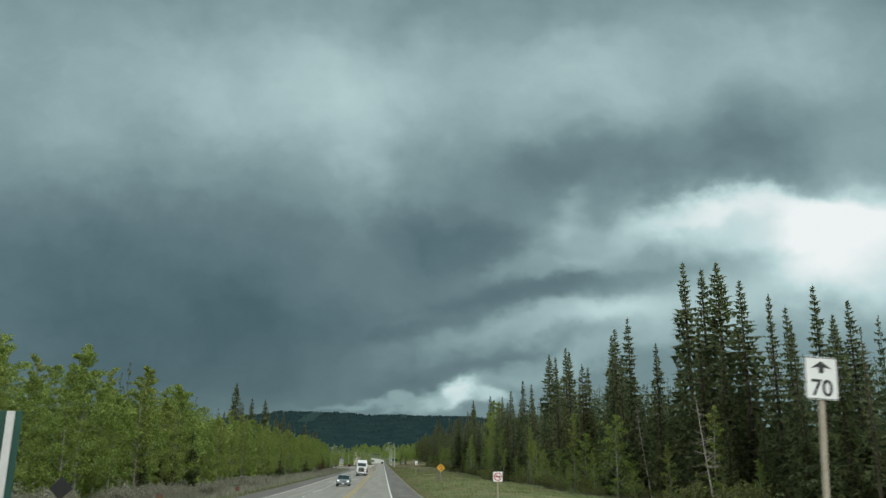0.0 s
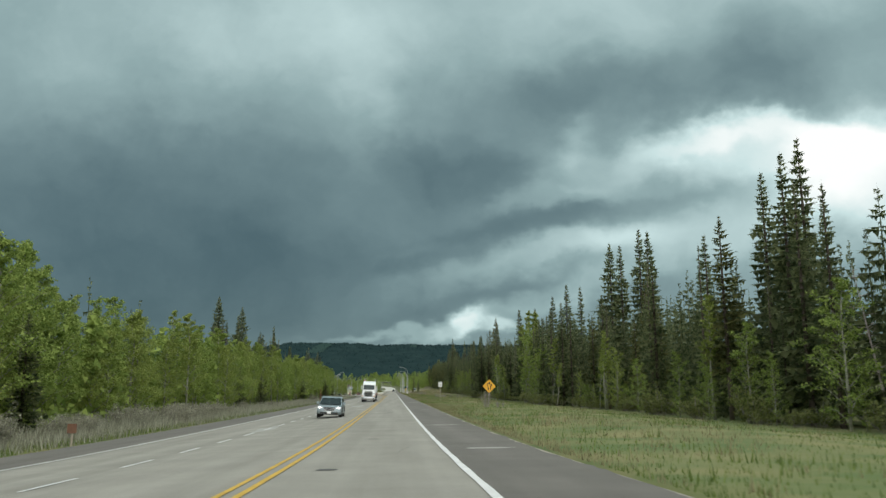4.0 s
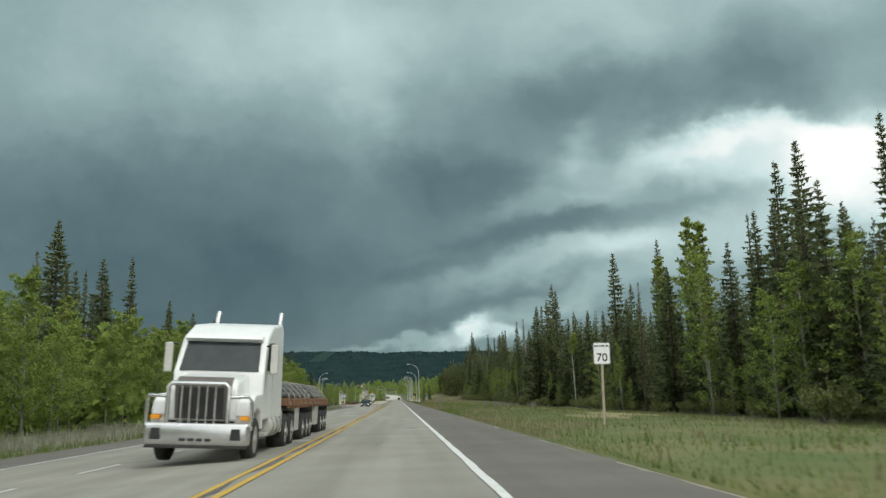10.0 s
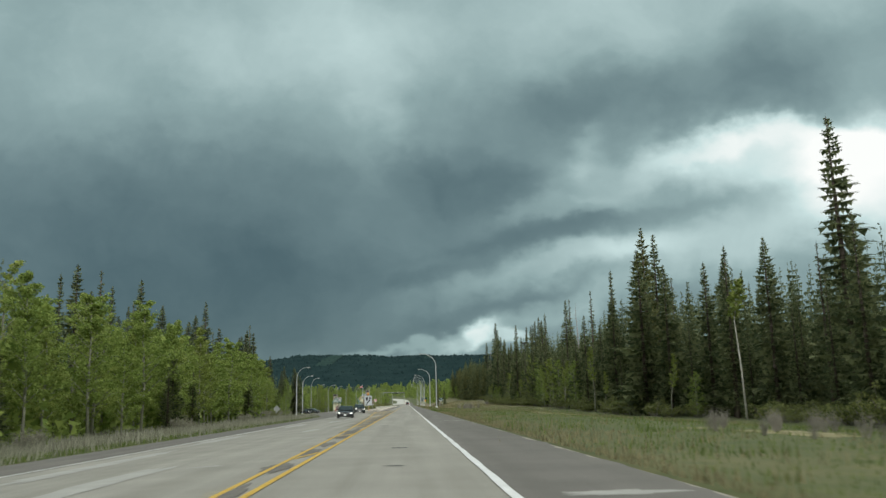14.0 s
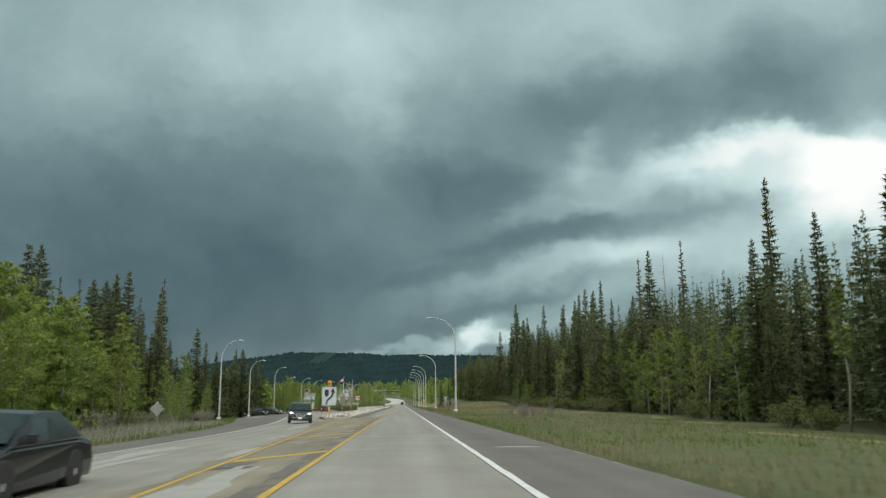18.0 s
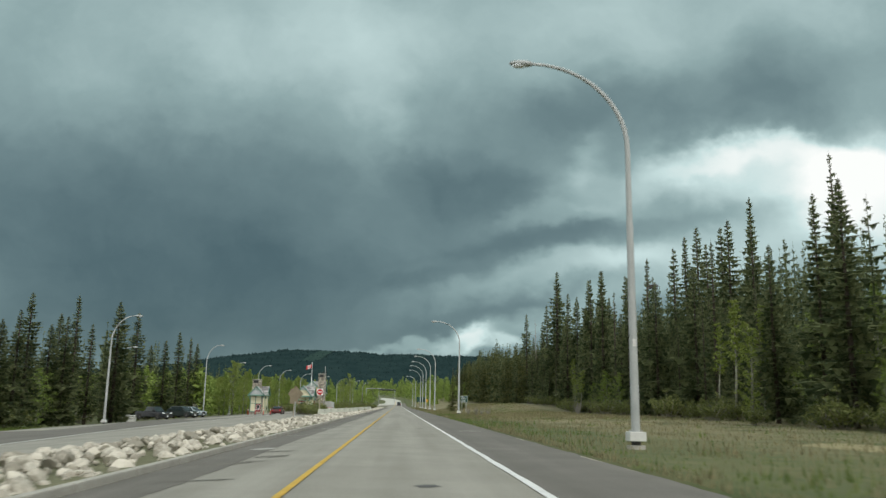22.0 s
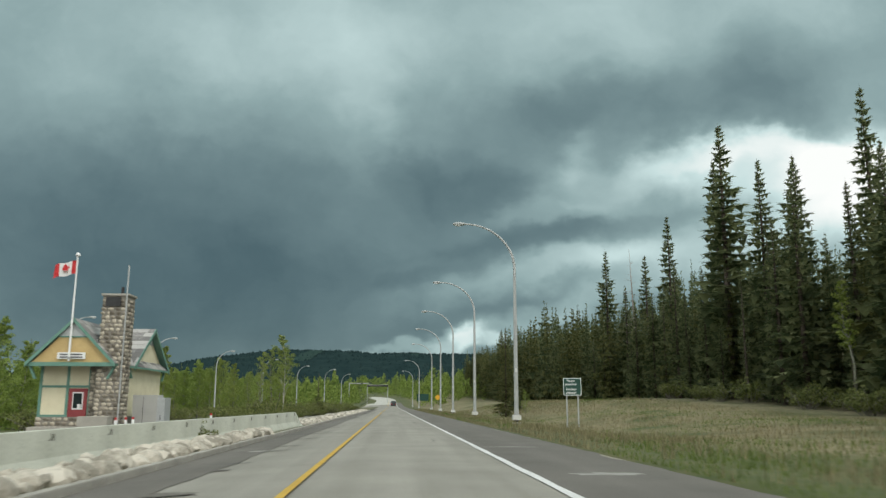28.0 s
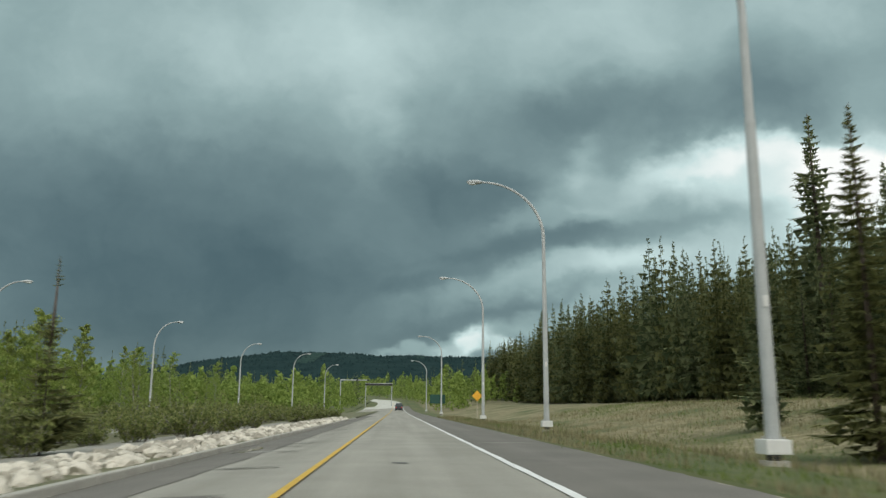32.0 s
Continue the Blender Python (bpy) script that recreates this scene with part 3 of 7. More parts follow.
def aspen_kind(seed, height, width, count, size, mat, label, start=0.04, name="aspen_tree", category="aspen tree", bark=None):
    """A young aspen: pale stem, rising limbs and a loose crown of leaf sprays."""
    rng = random.Random(seed)
    tree = new(name)
    tagged(tree, label, category, "aspens along the verge")
    bark = bark or M_POPLAR
    bow = [((rng.random() - 0.5) * 0.05 * height * k, (rng.random() - 0.5) * 0.05 * height * k, height * f) for k, f in ((0, -0.03), (0.5, 0.35), (1, 0.7), (1.3, 0.97))]
    limbs, sprays = [pole_mesh("t", bow, [height * 0.008 + 0.02, height * 0.006 + 0.01, height * 0.004, 0.015], bark)], []
    n = 30
    for k in range(n):
        f = start + (0.98 - start) * (k + 0.5) / n
        j = min(2, int(f / 0.34))
        a, b = Vector(bow[j]), Vector(bow[j + 1])
        p = a.lerp(b, min(1, max(0, (height * f - a.z) / (b.z - a.z))))
        ang = k * 2.4 + rng.random()
        prof = min(1, (f - start + 0.25) / 0.35) * (1.02 - f) ** 0.55
        long = width * prof * (0.55 + 0.6 * rng.random())
        tip = p + Vector((math.cos(ang) * long, math.sin(ang) * long, long * (0.55 + 0.5 * rng.random())))
        limbs.append(pole_mesh("l", [p, p.lerp(tip, 0.6) + Vector((0, 0, 0.03 * height)), tip], [0.005 * height * (1.1 - f) + 0.010, 0.012, 0.006], bark, 4))
        for c in range(4):
            q = p.lerp(tip, 0.3 + 0.26 * c) + Vector((rng.uniform(-0.15, 0.15), rng.uniform(-0.15, 0.15), rng.uniform(-0.1, 0.2))) * long
            r = 0.09 * width + 0.26 * long * (0.4 + 0.6 * rng.random())
            sprays.append(leaves(rng, max(3, int(count / (n * 4) * (0.35 + 1.3 * rng.random()))), q, (r, r, r * 0.65), size))
    child("trunk", joined("aspen_trunk", limbs, bark, True), tree, "pale grey-green bark and limbs")
    child("crown", joined("aspen_crown", sprays, mat), tree)
    return tree


def settle(ob, x, y, turn=0.0, size=1.0, sink=0.0):
    m = pose(x, y, lie(x, y) - sink, 0, 0, turn)
    ob.scale = (size, size, size)
    ob.matrix_basis = m @ Matrix.Diagonal((size, size, size, 1))
    return ob


def plant(kind, x, y, tall, own, turn=None, lean=0.0, label="", wide=1.0):
    """A copy of a tree kind of own height, standing at (x, y), tall metres high."""
    s = tall / own
    c = copy_thing(kind, Matrix())
    c.matrix_basis = pose(x, y, lie(x, y) - 0.05, lean, 0, turn if turn is not None else random.random() * 360) @ Matrix.Diagonal((wide * s * (1.0 + 0.3 * random.random()), wide * s * (1.0 + 0.3 * random.random()), s, 1))
    if label:
        c["label"] = label
    return c


L_SPRUCE = "tall dark green spruce with drooping boughs at the forest edge"
SPRUCES = [spruce_kind(s, 25, r, n, 7, 4, b, None, L_SPRUCE, d, rag, 1.15) for s, r, n, b, rag, d in ((1, 3.3, 40, 0.04, 0.28, 0.3), (2, 2.7, 38, 0.06, 0.34, 0.4), (3, 3.8, 42, 0.03, 0.28, 0.25), (4, 2.3, 36, 0.08, 0.42, 0.35))]
PINE = spruce_kind(9, 25, 3.0, 30, 7, 5, 0.22, M_PINE, "tall lodgepole pine with a loose olive-green top", 0.05, 0.4)
THIN = spruce_kind(12, 25, 1.5, 40, 5, 3, 0.18, None, "thin ragged spruce with short boughs and a bare lower trunk", 0.35, 0.6)
ASPENS = [aspen_kind(21, 10, 2.0, 3400, 0.135, M_ASPEN, "young aspen in fresh green leaf beside the road"),
          aspen_kind(22, 10, 1.6, 3000, 0.13, M_ASPEN2, "slim aspen in yellow-green spring leaf beside the road"),
          aspen_kind(23, 10, 2.3, 3600, 0.14, M_ASPEN, "bushy young aspen in fresh green leaf")]
FULL = [aspen_kind(31, 10, 2.2, 8200, 0.125, M_ASPEN, "young aspen in fresh green leaf at the edge of the verge", 0.1),
        aspen_kind(32, 10, 1.8, 7000, 0.12, M_ASPEN2, "slim aspen in yellow-green spring leaf at the edge of the verge", 0.14),
        aspen_kind(33, 10, 2.6, 8800, 0.125, M_ASPEN2, "spreading aspen in pale new leaf at the edge of the verge", 0.06),
        aspen_kind(34, 10, 2.0, 7400, 0.12, M_ASPEN, "many-stemmed aspen in fresh leaf at the edge of the verge", 0.2)]
for kind in SPRUCES + [PINE, THIN] + ASPENS + FULL:
    kind.location = (0, -380, -40)

random.seed(11)
# tall trees that stand out along the forest edge on the right: place and height
for k, x, y, top in ((0, 43.5, 143.5, 31.9), (1, 41, 163, 27.0), (0, 39.8, 169, 25.0), (2, 46, 252, 32.7), (1, 41.4, 292, 25.9), (1, 45.3, 372.6, 30.6), (4, 41.2, 427, 27.3),
                     (1, 44.5, 358.5, 22.0), (0, 46.9, 348.9, 28.5), (5, 57.9, 539, 35.0), (5, 55.9, 562.5, 35.3), (3, 49.7, 482, 32.1), (0, 44.6, 690, 40.1), (1, 51.8, 668, 37.0),
                     (1, 59.3, 671.5, 36.5), (0, 46.7, 758.8, 35.5), (2, 47, 933, 34),
                     (0, 46, 232, 31.6), (1, 45, 224, 29.6), (0, 46.5, 246, 31), (0, 46, 296, 29.5), (1, 46, 280, 27), (4, 46, 443, 34), (0, 45, 433, 30.6), (0, 48, 530, 31),
                     (3, 50, 623, 32), (1, 50, 607, 31), (3, 50, 601, 32), (0, 51, 598, 33), (1, 50, 585, 30), (0, 49, 580, 30), (3, 49, 572, 31.5), (0, 46, 682, 32.6), (1, 47, 719, 34), (1, 46, 696, 37), (2, 47, 675, 31),
                     (1, 43.4, 137, 29.3), (2, 43, 131, 28.7), (0, 43.5, 126, 25.2), (3, 44.5, 121, 22.5), (2, 36, 413, 24), (1, 49.2, 739, 30.7), (0, 51, 727, 26)):
    plant((SPRUCES + [PINE, THIN])[k], x, y, top - lie(x, y), 25)


def edge_right(y):
    return 37 + 3 * math.sin(y * 0.021) + 5 * smooth(600, 720, y) + 2 * math.sin(y * 0.07)


def canopy(y):
    """Usual height of the right-hand forest along the way."""
    return 19.6 - 2.6 * smooth(430, 500, y) + 6.4 * smooth(555, 590, y) - 4.0 * smooth(640, 700, y) + 8.5 * smooth(745, 825, y) + 1.5 * math.sin(y * 0.05)


y = 96.0
while y < 760:
    for row, share in ((0, 0.85), (1, 0.22)):
        if random.random() < share:
            x = edge_right(y) + row * 4.5 + random.uniform(-1.2, 1.6)
            tall = canopy(y) * random.choice((0.5, 0.65, 0.75, 0.85, 0.95, 1.0, 1.05, 1.15)) * (1 + 0.08 * row)
            kind = random.choice(SPRUCES + SPRUCES[:3] + [THIN] + ([PINE] if y < 260 else []))
            plant(kind, x, y + random.uniform(-1, 1), tall, 25)
    y += 4.4
# aspens among the spruces on the right
for _ in range(36):
    y = random.choice((random.uniform(110, 640), random.uniform(110, 260)))
    plant(random.choice(ASPENS), edge_right(y) - random.uniform(0.5, 4.5), y, random.choice((3, 4, 5, 6, 7, 9, 11)), 10, label="aspen in fresh leaf in front of dark spruces")
for k, x, y, tall in ((0, 36.5, 303, 19), (2, 36, 279, 14), (0, 36.5, 271, 15), (2, 35, 529, 10), (0, 36, 523, 11), (0, 35.5, 507, 10), (2, 35.5, 480, 11), (1, 36, 476, 9), (0, 35.5, 462, 10), (2, 37, 290, 10)):
    plant(ASPENS[k], x, y, tall, 10, label="tall aspen in bright new leaf at the forest edge")
for x, y, tall in ((33.5, 492, 10), (34, 498, 12), (33, 505, 13), (33.5, 511, 10), (32.5, 486, 8), (34, 588, 6.5), (33.5, 594, 7), (34.5, 600, 6), (34, 605, 5.5)):
    plant(ASPENS[int(y) % len(ASPENS)], x, y, tall, 10, label="aspen in fresh leaf in front of dark spruces")
# aspens in two rows on the left
y = 70.0
while y < 470:
    for row in (0, 1):
        x = gate_left(y) - 10.5 - row * 4.2 - random.uniform(0, 3.0)
        plant(random.choice(ASPENS if row else FULL), x, y + random.uniform(-1, 1), random.uniform(8.2, 12.8) + row * 1.2 + 1.6 * smooth(190, 150, y), 10)
    y += 4.4
for _ in range(30):
    y = random.uniform(455, 585)
    plant(random.choice(ASPENS), gate_left(y) - random.uniform(5, 13), y, random.uniform(4.5, 8.5), 10, label="young aspen in fresh leaf at the verge of the gate road")
for _ in range(16):
    y = random.uniform(110, 450)
    plant(random.choice(SPRUCES), gate_left(y) - random.uniform(9, 13), y, random.uniform(5, 9), 25, label="small dark spruce among the roadside aspens", wide=1.5)
# spruces behind them
for k, x, y, top in ((2, -38, 437, 16.8), (0, -40, 445, 15), (1, -38, 460, 17.8), (0, -40, 466, 16), (2, -42, 478, 15), (0, -39, 550, 12.5), (2, -38.5, 575, 14.8), (1, -45, 630, 15.4), (2, -37, 540, 8.7), (0, -40, 562, 11.2), (1, -40, 570, 11.1), (1, -43.4, 615, 12.5), (0, -37.7, 545, 10.1), (2, -41, 560, 10.1),
                     (2, -33.5, 466, 15), (0, -37.4, 484, 18.5), (1, -35.1, 482, 18.6), (5, -36.8, 492, 16.5), (0, -39.5, 510, 15.6), (2, -34.5, 474, 14.3), (3, -42, 515, 11.5), (2, -41, 500, 13), (2, -44, 530, 12), (0, -44, 592, 13)):
    plant((SPRUCES + [PINE, THIN])[k], x, y, top - lie(x, y), 25, label="dark green spruce behind the verge of the gate road", wide=1.4)
for k, x, y, top in ((2, -54, 340.6, 31.7), (0, -54.7, 462, 28.5), (0, -63, 576, 24.1), (1, -50, 352, 24), (1, -60, 470, 24)):
    plant(SPRUCES[k], x, y, top - lie(x, y), 25)
for _ in range(26):
    y = random.uniform(300, 540)
    plant(random.choice(SPRUCES + [THIN]), random.uniform(-60, -46), y, random.uniform(22, 29), 25, label="tall dark spruce rising behind the roadside aspens", wide=1.2)
for _ in range(28):
    y = random.uniform(480, 680)
    plant(random.choice(SPRUCES), gate_left(y) - random.uniform(8, 30), y, random.uniform(12, 21), 25, label="dark spruce beyond the gate road", wide=1.35)
for _ in range(70):
    y = random.uniform(650, 860)
    plant(random.choice(FULL if y < 770 else ASPENS), random.uniform(-50, -34), y, random.uniform(8, 12), 10, label="young aspen in fresh leaf beyond the gate road")
for _ in range(22):
    y = random.uniform(120, 560)
    plant(random.choice(SPRUCES), gate_left(y) - random.uniform(16, 40), y, random.uniform(15, 22) if y > 190 else random.uniform(8, 13), 25, label="dark spruce standing behind the roadside aspens")

# woods further back, past counting


def woods(name, label, spots, mat, whorls=9, twigs=5, seed=5, broad=False, clumps=2, full=1.5):
    rng = random.Random(seed)
    protos = []
    for _ in range(6):
        if broad:
            chunks = [leaves(rng, 40, (rng.uniform(-0.1, 0.1), rng.uniform(-0.1, 0.1), f), (0.19 * (1.25 - f), 0.19 * (1.25 - f), 0.14), 0.066) for f in (0.15, 0.3, 0.45, 0.6, 0.75, 0.88)]
            v, f = [], []
            for a, b in chunks:
                o = len(v)
                v += [tuple(p) for p in a]
                f += [tuple(i + o for i in q) for q in b]
        else:
            v, f = needles(rng, 20.0, 2.6, whorls, twigs, clumps, 0.06, 0.35, 0.4, full)
            v = [(p[0] / 20, p[1] / 20, p[2] / 20) for p in v]
        protos.append((np.array(v, float), f))
    allv, allf, o = [], [], 0
    for x, y, tall in spots:
        v, f = protos[rng.randrange(6)]
        a = rng.random() * 6.3
        c, s = math.cos(a), math.sin(a)
        w = tall * rng.uniform(0.85, 1.35)
        allv.append(np.stack([x + w * (c * v[:, 0] - s * v[:, 1]), y + w * (s * v[:, 0] + c * v[:, 1]), lie(x, y) - 0.2 + tall * v[:, 2]], 1))
        allf += [tuple(i + o for i in q) for q in f]
        o += len(v)
    ob = new(name, mesh(name, np.concatenate(allv).tolist(), allf, mat))
    return tagged(ob, label, "forest", kind="stuff")


random.seed(31)
spots = []
y = 70.0
while y < 1060:
    for row in (3.5, 7.5, 11.5):
        spots.append((edge_right(y) + row + random.uniform(-1.8, 1.8), y + random.uniform(-1.5, 1.5), canopy(y) * random.uniform(0.62, 1.02)))
    y += 4.6
pines = [(edge_right(y) + random.uniform(0, 24), y, canopy(y) * random.uniform(0.7, 1.0)) for y in (random.uniform(640, 1060) for _ in range(420))]
woods("edge_pines", "close-set olive-green pines at the far forest edge", pines, M_PINE, 17, 5, 15, False, 3, 1.5)
woods("edge_spruces", "close-set spruces just behind the forest edge", spots, M_SPRUCE, 19, 5, 14, False, 3, 1.5)
spots = []
for _ in range(2100):
    y = random.uniform(60, 1090)
    x = edge_right(y) + 13 + random.random() ** 1.5 * 66
    spots.append((x, y, canopy(y) * random.uniform(0.6, 1.0)))
woods("spruce_forest", "dense dark spruce forest behind the edge trees", spots, M_SPRUCE, 11, 4, 6, False, 1, 2.2)
spots = [(gate_left(min(y, 560)) - 22 - random.random() * 70, y, random.uniform(10, 20)) for y in (random.uniform(60, 1000) for _ in range(1100))]
woods("spruce_wood", "dark spruce wood beyond the aspens", spots, M_SPRUCE, 11, 4, 7, False, 1, 2.2)
spots = [(gate_left(min(y, 560)) - 12.5 - random.random() ** 1.5 * 45, y, random.uniform(7, 11)) for y in (random.uniform(60, 470) for _ in range(560))] + [(gate_left(560) - 10 - random.random() ** 1.4 * 50, y, random.uniform(7, 11.5)) for y in (random.uniform(640, 1000) for _ in range(420))]
woods("aspen_wood", "pale green aspen wood beyond the verge", spots, M_ASPEN, seed=8, broad=True)
spots = []
for _ in range(3600):
    y = random.uniform(960, 1700)
    x = random.uniform(-420, 420)
    if -15 + bend(y) < x < 16 + bend(y) and y < 1470:
        continue
    spots.append((x, y, random.uniform(9, 19)))
near = [(random.uniform(12, 70) + bend(y), y, random.uniform(7, 13)) for y in (random.uniform(930, 1250) for _ in range(160))] + [(random.uniform(-75, -17) + bend(y), y, random.uniform(7, 12)) for y in (random.uniform(880, 1250) for _ in range(160))]
woods("valley_spruces", "mixed spruce forest across the valley", spots[:1500], M_SPRUCE, 8, 4, 9, False, 1, 2.4)
woods("valley_aspens", "pale green aspens across the valley", spots[1900:2700] + near, M_ASPEN, seed=10, broad=True)

# ---- the wooded ridge on the horizon ----


def ridge(x):
    u = x * 0.7 + 160
    return 234 + 24 * math.exp(-((u + 130) / 260) ** 2) + 5 * math.sin(x * 0.006) + 3 * math.sin(x * 0.021) - 95 * smooth(-380, -1500, x) - 34 * smooth(420, 1700, x)


def hill_height(x, y):
    s = smooth(2700, 4500, y)
    fall = smooth(4500, 4900, y)
    return ridge(x) * s * (1 - fall) + 6 * noise.noise(Vector((x * 0.01, y * 0.01, 3))) * s - 2


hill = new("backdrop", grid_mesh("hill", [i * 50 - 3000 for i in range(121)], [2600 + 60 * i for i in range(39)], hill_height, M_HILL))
tagged(hill, "long low ridge covered in dark forest, with blue haze in its colour", "hill", kind="structure")
rng = random.Random(77)
v, f = [], []
for _ in range(5200):
    x, y = rng.uniform(-2000, 2000), 4540 - 1100 * rng.random() ** 2
    z = hill_height(x, y)
    t, w = rng.uniform(4, 11), rng.uniform(5, 9)
    i = len(v)
    v += [(x - w, y, z - 3), (x + w, y, z - 3), (x, y - w, z - 3), (x, y, z + t)]
    f += [(i, i + 2, i + 3), (i + 2, i + 1, i + 3), (i + 1, i, i + 3)]
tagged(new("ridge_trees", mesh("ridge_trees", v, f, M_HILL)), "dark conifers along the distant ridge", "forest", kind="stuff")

for top, foot, w in (((-328, 4470), (-375, 3700), 34), ((118, 4480), (95, 4050), 16)):
    v, fc = [], []
    for k in range(41):
        g = k / 40
        x, y = top[0] + (foot[0] - top[0]) * g, top[1] + (foot[1] - top[1]) * g
        for sx in (-1, 1):
            v.append((x + sx * w, y, hill_height(x + sx * w, y) + 3.5 - 16 * smooth(0.72, 1, g)))
        if k:
            fc.append((2 * k - 2, 2 * k - 1, 2 * k + 1, 2 * k))
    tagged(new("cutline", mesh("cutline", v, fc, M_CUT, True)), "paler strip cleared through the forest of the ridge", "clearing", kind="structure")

# ---- helpers for things ----


def part(name, bm, mat, parent=None, label="", smoothed=False):
    """Links a bmesh as one mesh object under a thing or a part."""
    me = bpy.data.meshes.new(name)
    bm.to_mesh(me)
    bm.free()
    me.materials.append(mat)
    if smoothed:
        me.polygons.foreach_set("use_smooth", [len(p.vertices) < 5 for p in me.polygons])
    ob = new(name, me)
    if parent:
        ob.parent = parent
    if label:
        ob["label"] = label
    return ob


def box(x0, x1, y0, y1, z0, z1, bevel=0.0, bm=None):
    """A block, with rounded edges where bevel is given."""
    own = bmesh.new()
    m = Matrix.Translation(((x0 + x1) / 2, (y0 + y1) / 2, (z0 + z1) / 2)) @ Matrix.Diagonal((abs(x1 - x0), abs(y1 - y0), abs(z1 - z0), 1))
    bmesh.ops.create_cube(own, size=1, matrix=m)
    if bevel:
        bmesh.ops.bevel(own, geom=own.edges[:], offset=bevel, segments=2, affect="EDGES", profile=0.6)
    if bm is None:
        return own
    me = bpy.data.meshes.new("t")
    own.to_mesh(me)
    own.free()
    bm.from_mesh(me)
    bpy.data.meshes.remove(me)
    return bm


def tube(points, radii, sides=10, bm=None):
    v, f = pole_mesh("t", [Vector(p) for p in points], radii if isinstance(radii, (list, tuple)) else [radii] * len(points), None, sides)
    bm = bm or bmesh.new()
    vs = [bm.verts.new(p) for p in v]
    for q in f[:-2]:
        bm.faces.new([vs[i] for i in q])
    for q in f[-2:]:  # the ends keep corners of their own, so that the sides shade evenly
        bm.faces.new([bm.verts.new(v[i]) for i in q])
    return bm


def prism(outline, y0, y1, bevel=0.0, axis="y", bm=None):
    """A flat outline pushed through from y0 to y1. axis y: outline is (x, z); x: outline is (y, z); z: outline is (x, y)."""
    own = bmesh.new()
    place = {"y": lambda a, b, c: (a, c, b), "x": lambda a, b, c: (c, a, b), "z": lambda a, b, c: (a, b, c)}[axis]
    lo = [own.verts.new(place(a, b, y0)) for a, b in outline]
    hi = [own.verts.new(place(a, b, y1)) for a, b in outline]
    own.faces.new(lo)
    own.faces.new(hi[::-1])
    n = len(outline)
    for i in range(n):
        own.faces.new((lo[i], hi[i], hi[(i + 1) % n], lo[(i + 1) % n]))
    bmesh.ops.recalc_face_normals(own, faces=own.faces[:])
    if bevel:
        bmesh.ops.bevel(own, geom=own.edges[:], offset=bevel, segments=2, affect="EDGES", profile=0.6)
    if bm is None:
        return own
    me = bpy.data.meshes.new("t")
    own.to_mesh(me)
    own.free()
    bm.from_mesh(me)
    bpy.data.meshes.remove(me)
    return bm


def disc(x, y, z, r, thick, sides=20, axis="y", bm=None):
    return prism([(x + r * math.cos(math.tau * i / sides), z + r * math.sin(math.tau * i / sides)) for i in range(sides)], y - thick / 2, y + thick / 2, 0, axis, bm)


def lettering(text, size, x, z, y, mat, parent, name="lettering"):
    """Raised flat characters that face -y, centred on x, standing on z."""
    curve = bpy.data.curves.new("t", "FONT")
    curve.body, curve.size, curve.align_x, curve.extrude, curve.offset = text, size, "CENTER", 0.002, size * 0.012
    holder = bpy.data.objects.new("t", curve)
    scene.collection.objects.link(holder)
    me = bpy.data.meshes.new_from_object(holder.evaluated_get(bpy.context.evaluated_depsgraph_get()))
    bpy.data.objects.remove(holder)
    bpy.data.curves.remove(curve)
    me.transform(Matrix.Translation((x, y, z)) @ Matrix.Rotation(math.pi / 2, 4, "X"))
    me.materials.clear()
    me.materials.append(mat)
    ob = new(name, me)
    ob.parent = parent
    return ob


# ---- road paint, worn patches, kerb ----
M_SANDGREY = asphalt("island_asphalt", (0.195, 0.168, 0.12), (0.35, 0.31, 0.235), 0.66)


def paint(name, label, x0, x1, y0, y1, mat, lift=0.012, step=4.0, category="road marking"):
    return tagged(new(name, ribbon(name, x0, x1, y0, y1, lift, mat, step, 1)), label, category, kind="structure")


paint("edge_line", "solid white edge line, worn at its rim", lambda y: 1.85 + 0.01 * math.sin(y), lambda y: 2.0 + 0.012 * math.sin(y * 1.7), -60, 1060, M_WHITE, 0.014, 1.0)
paint("centre_line", "solid yellow line along the lane", -1.94, -1.82, 262, 1060, M_YELLOW, 0.012, 2.0)
paint("centre_line", "solid yellow centre line of a double pair", -1.90, -1.78, -60, 262, M_YELLOW)
paint("centre_line", "solid yellow centre line of a double pair", -2.22, -2.10, -60, 262, M_YELLOW)


def island_line(y):
    """The left yellow line leaves the right one to frame the painted island."""
    return -2.22 - 3.4 * smooth(262, 455, y) * ((y - 262) / 193 if y > 262 else 0)


paint("island_line", "yellow line framing the painted island", lambda y: island_line(y) - 0.12, island_line, 262, 462, M_YELLOW, 0.012, 2.0)
y = 300.0
while y < 458:
    a, b = island_line(y) + 0.05, -1.98
    verts = [(a, y, lie(a, y) + 0.012), (a, y + 0.8, lie(a, y) + 0.012), (b, y + 2.2 + 0.8, lie(b, y) + 0.012), (b, y + 2.2, lie(b, y) + 0.012)]
    hatch = new("hatch_bar", mesh("hatch_bar", [verts[0], verts[3], verts[2], verts[1]], [(0, 1, 2, 3)], M_YELLOW))
    tagged(hatch, "slanting yellow bar of the painted island", "road marking", kind="structure")
    y += 14.0
paint("outer_edge_line", "white line along the far lane", lambda y: -10.55, lambda y: -10.42, -60, 420, M_WHITE)
paint("outer_edge_line", "white line that swings off to the park gate", lambda y: -10.55 - 11 * smooth(420, 560, y), lambda y: -10.42 - 11 * smooth(420, 560, y), 420, 600, M_WHITE)
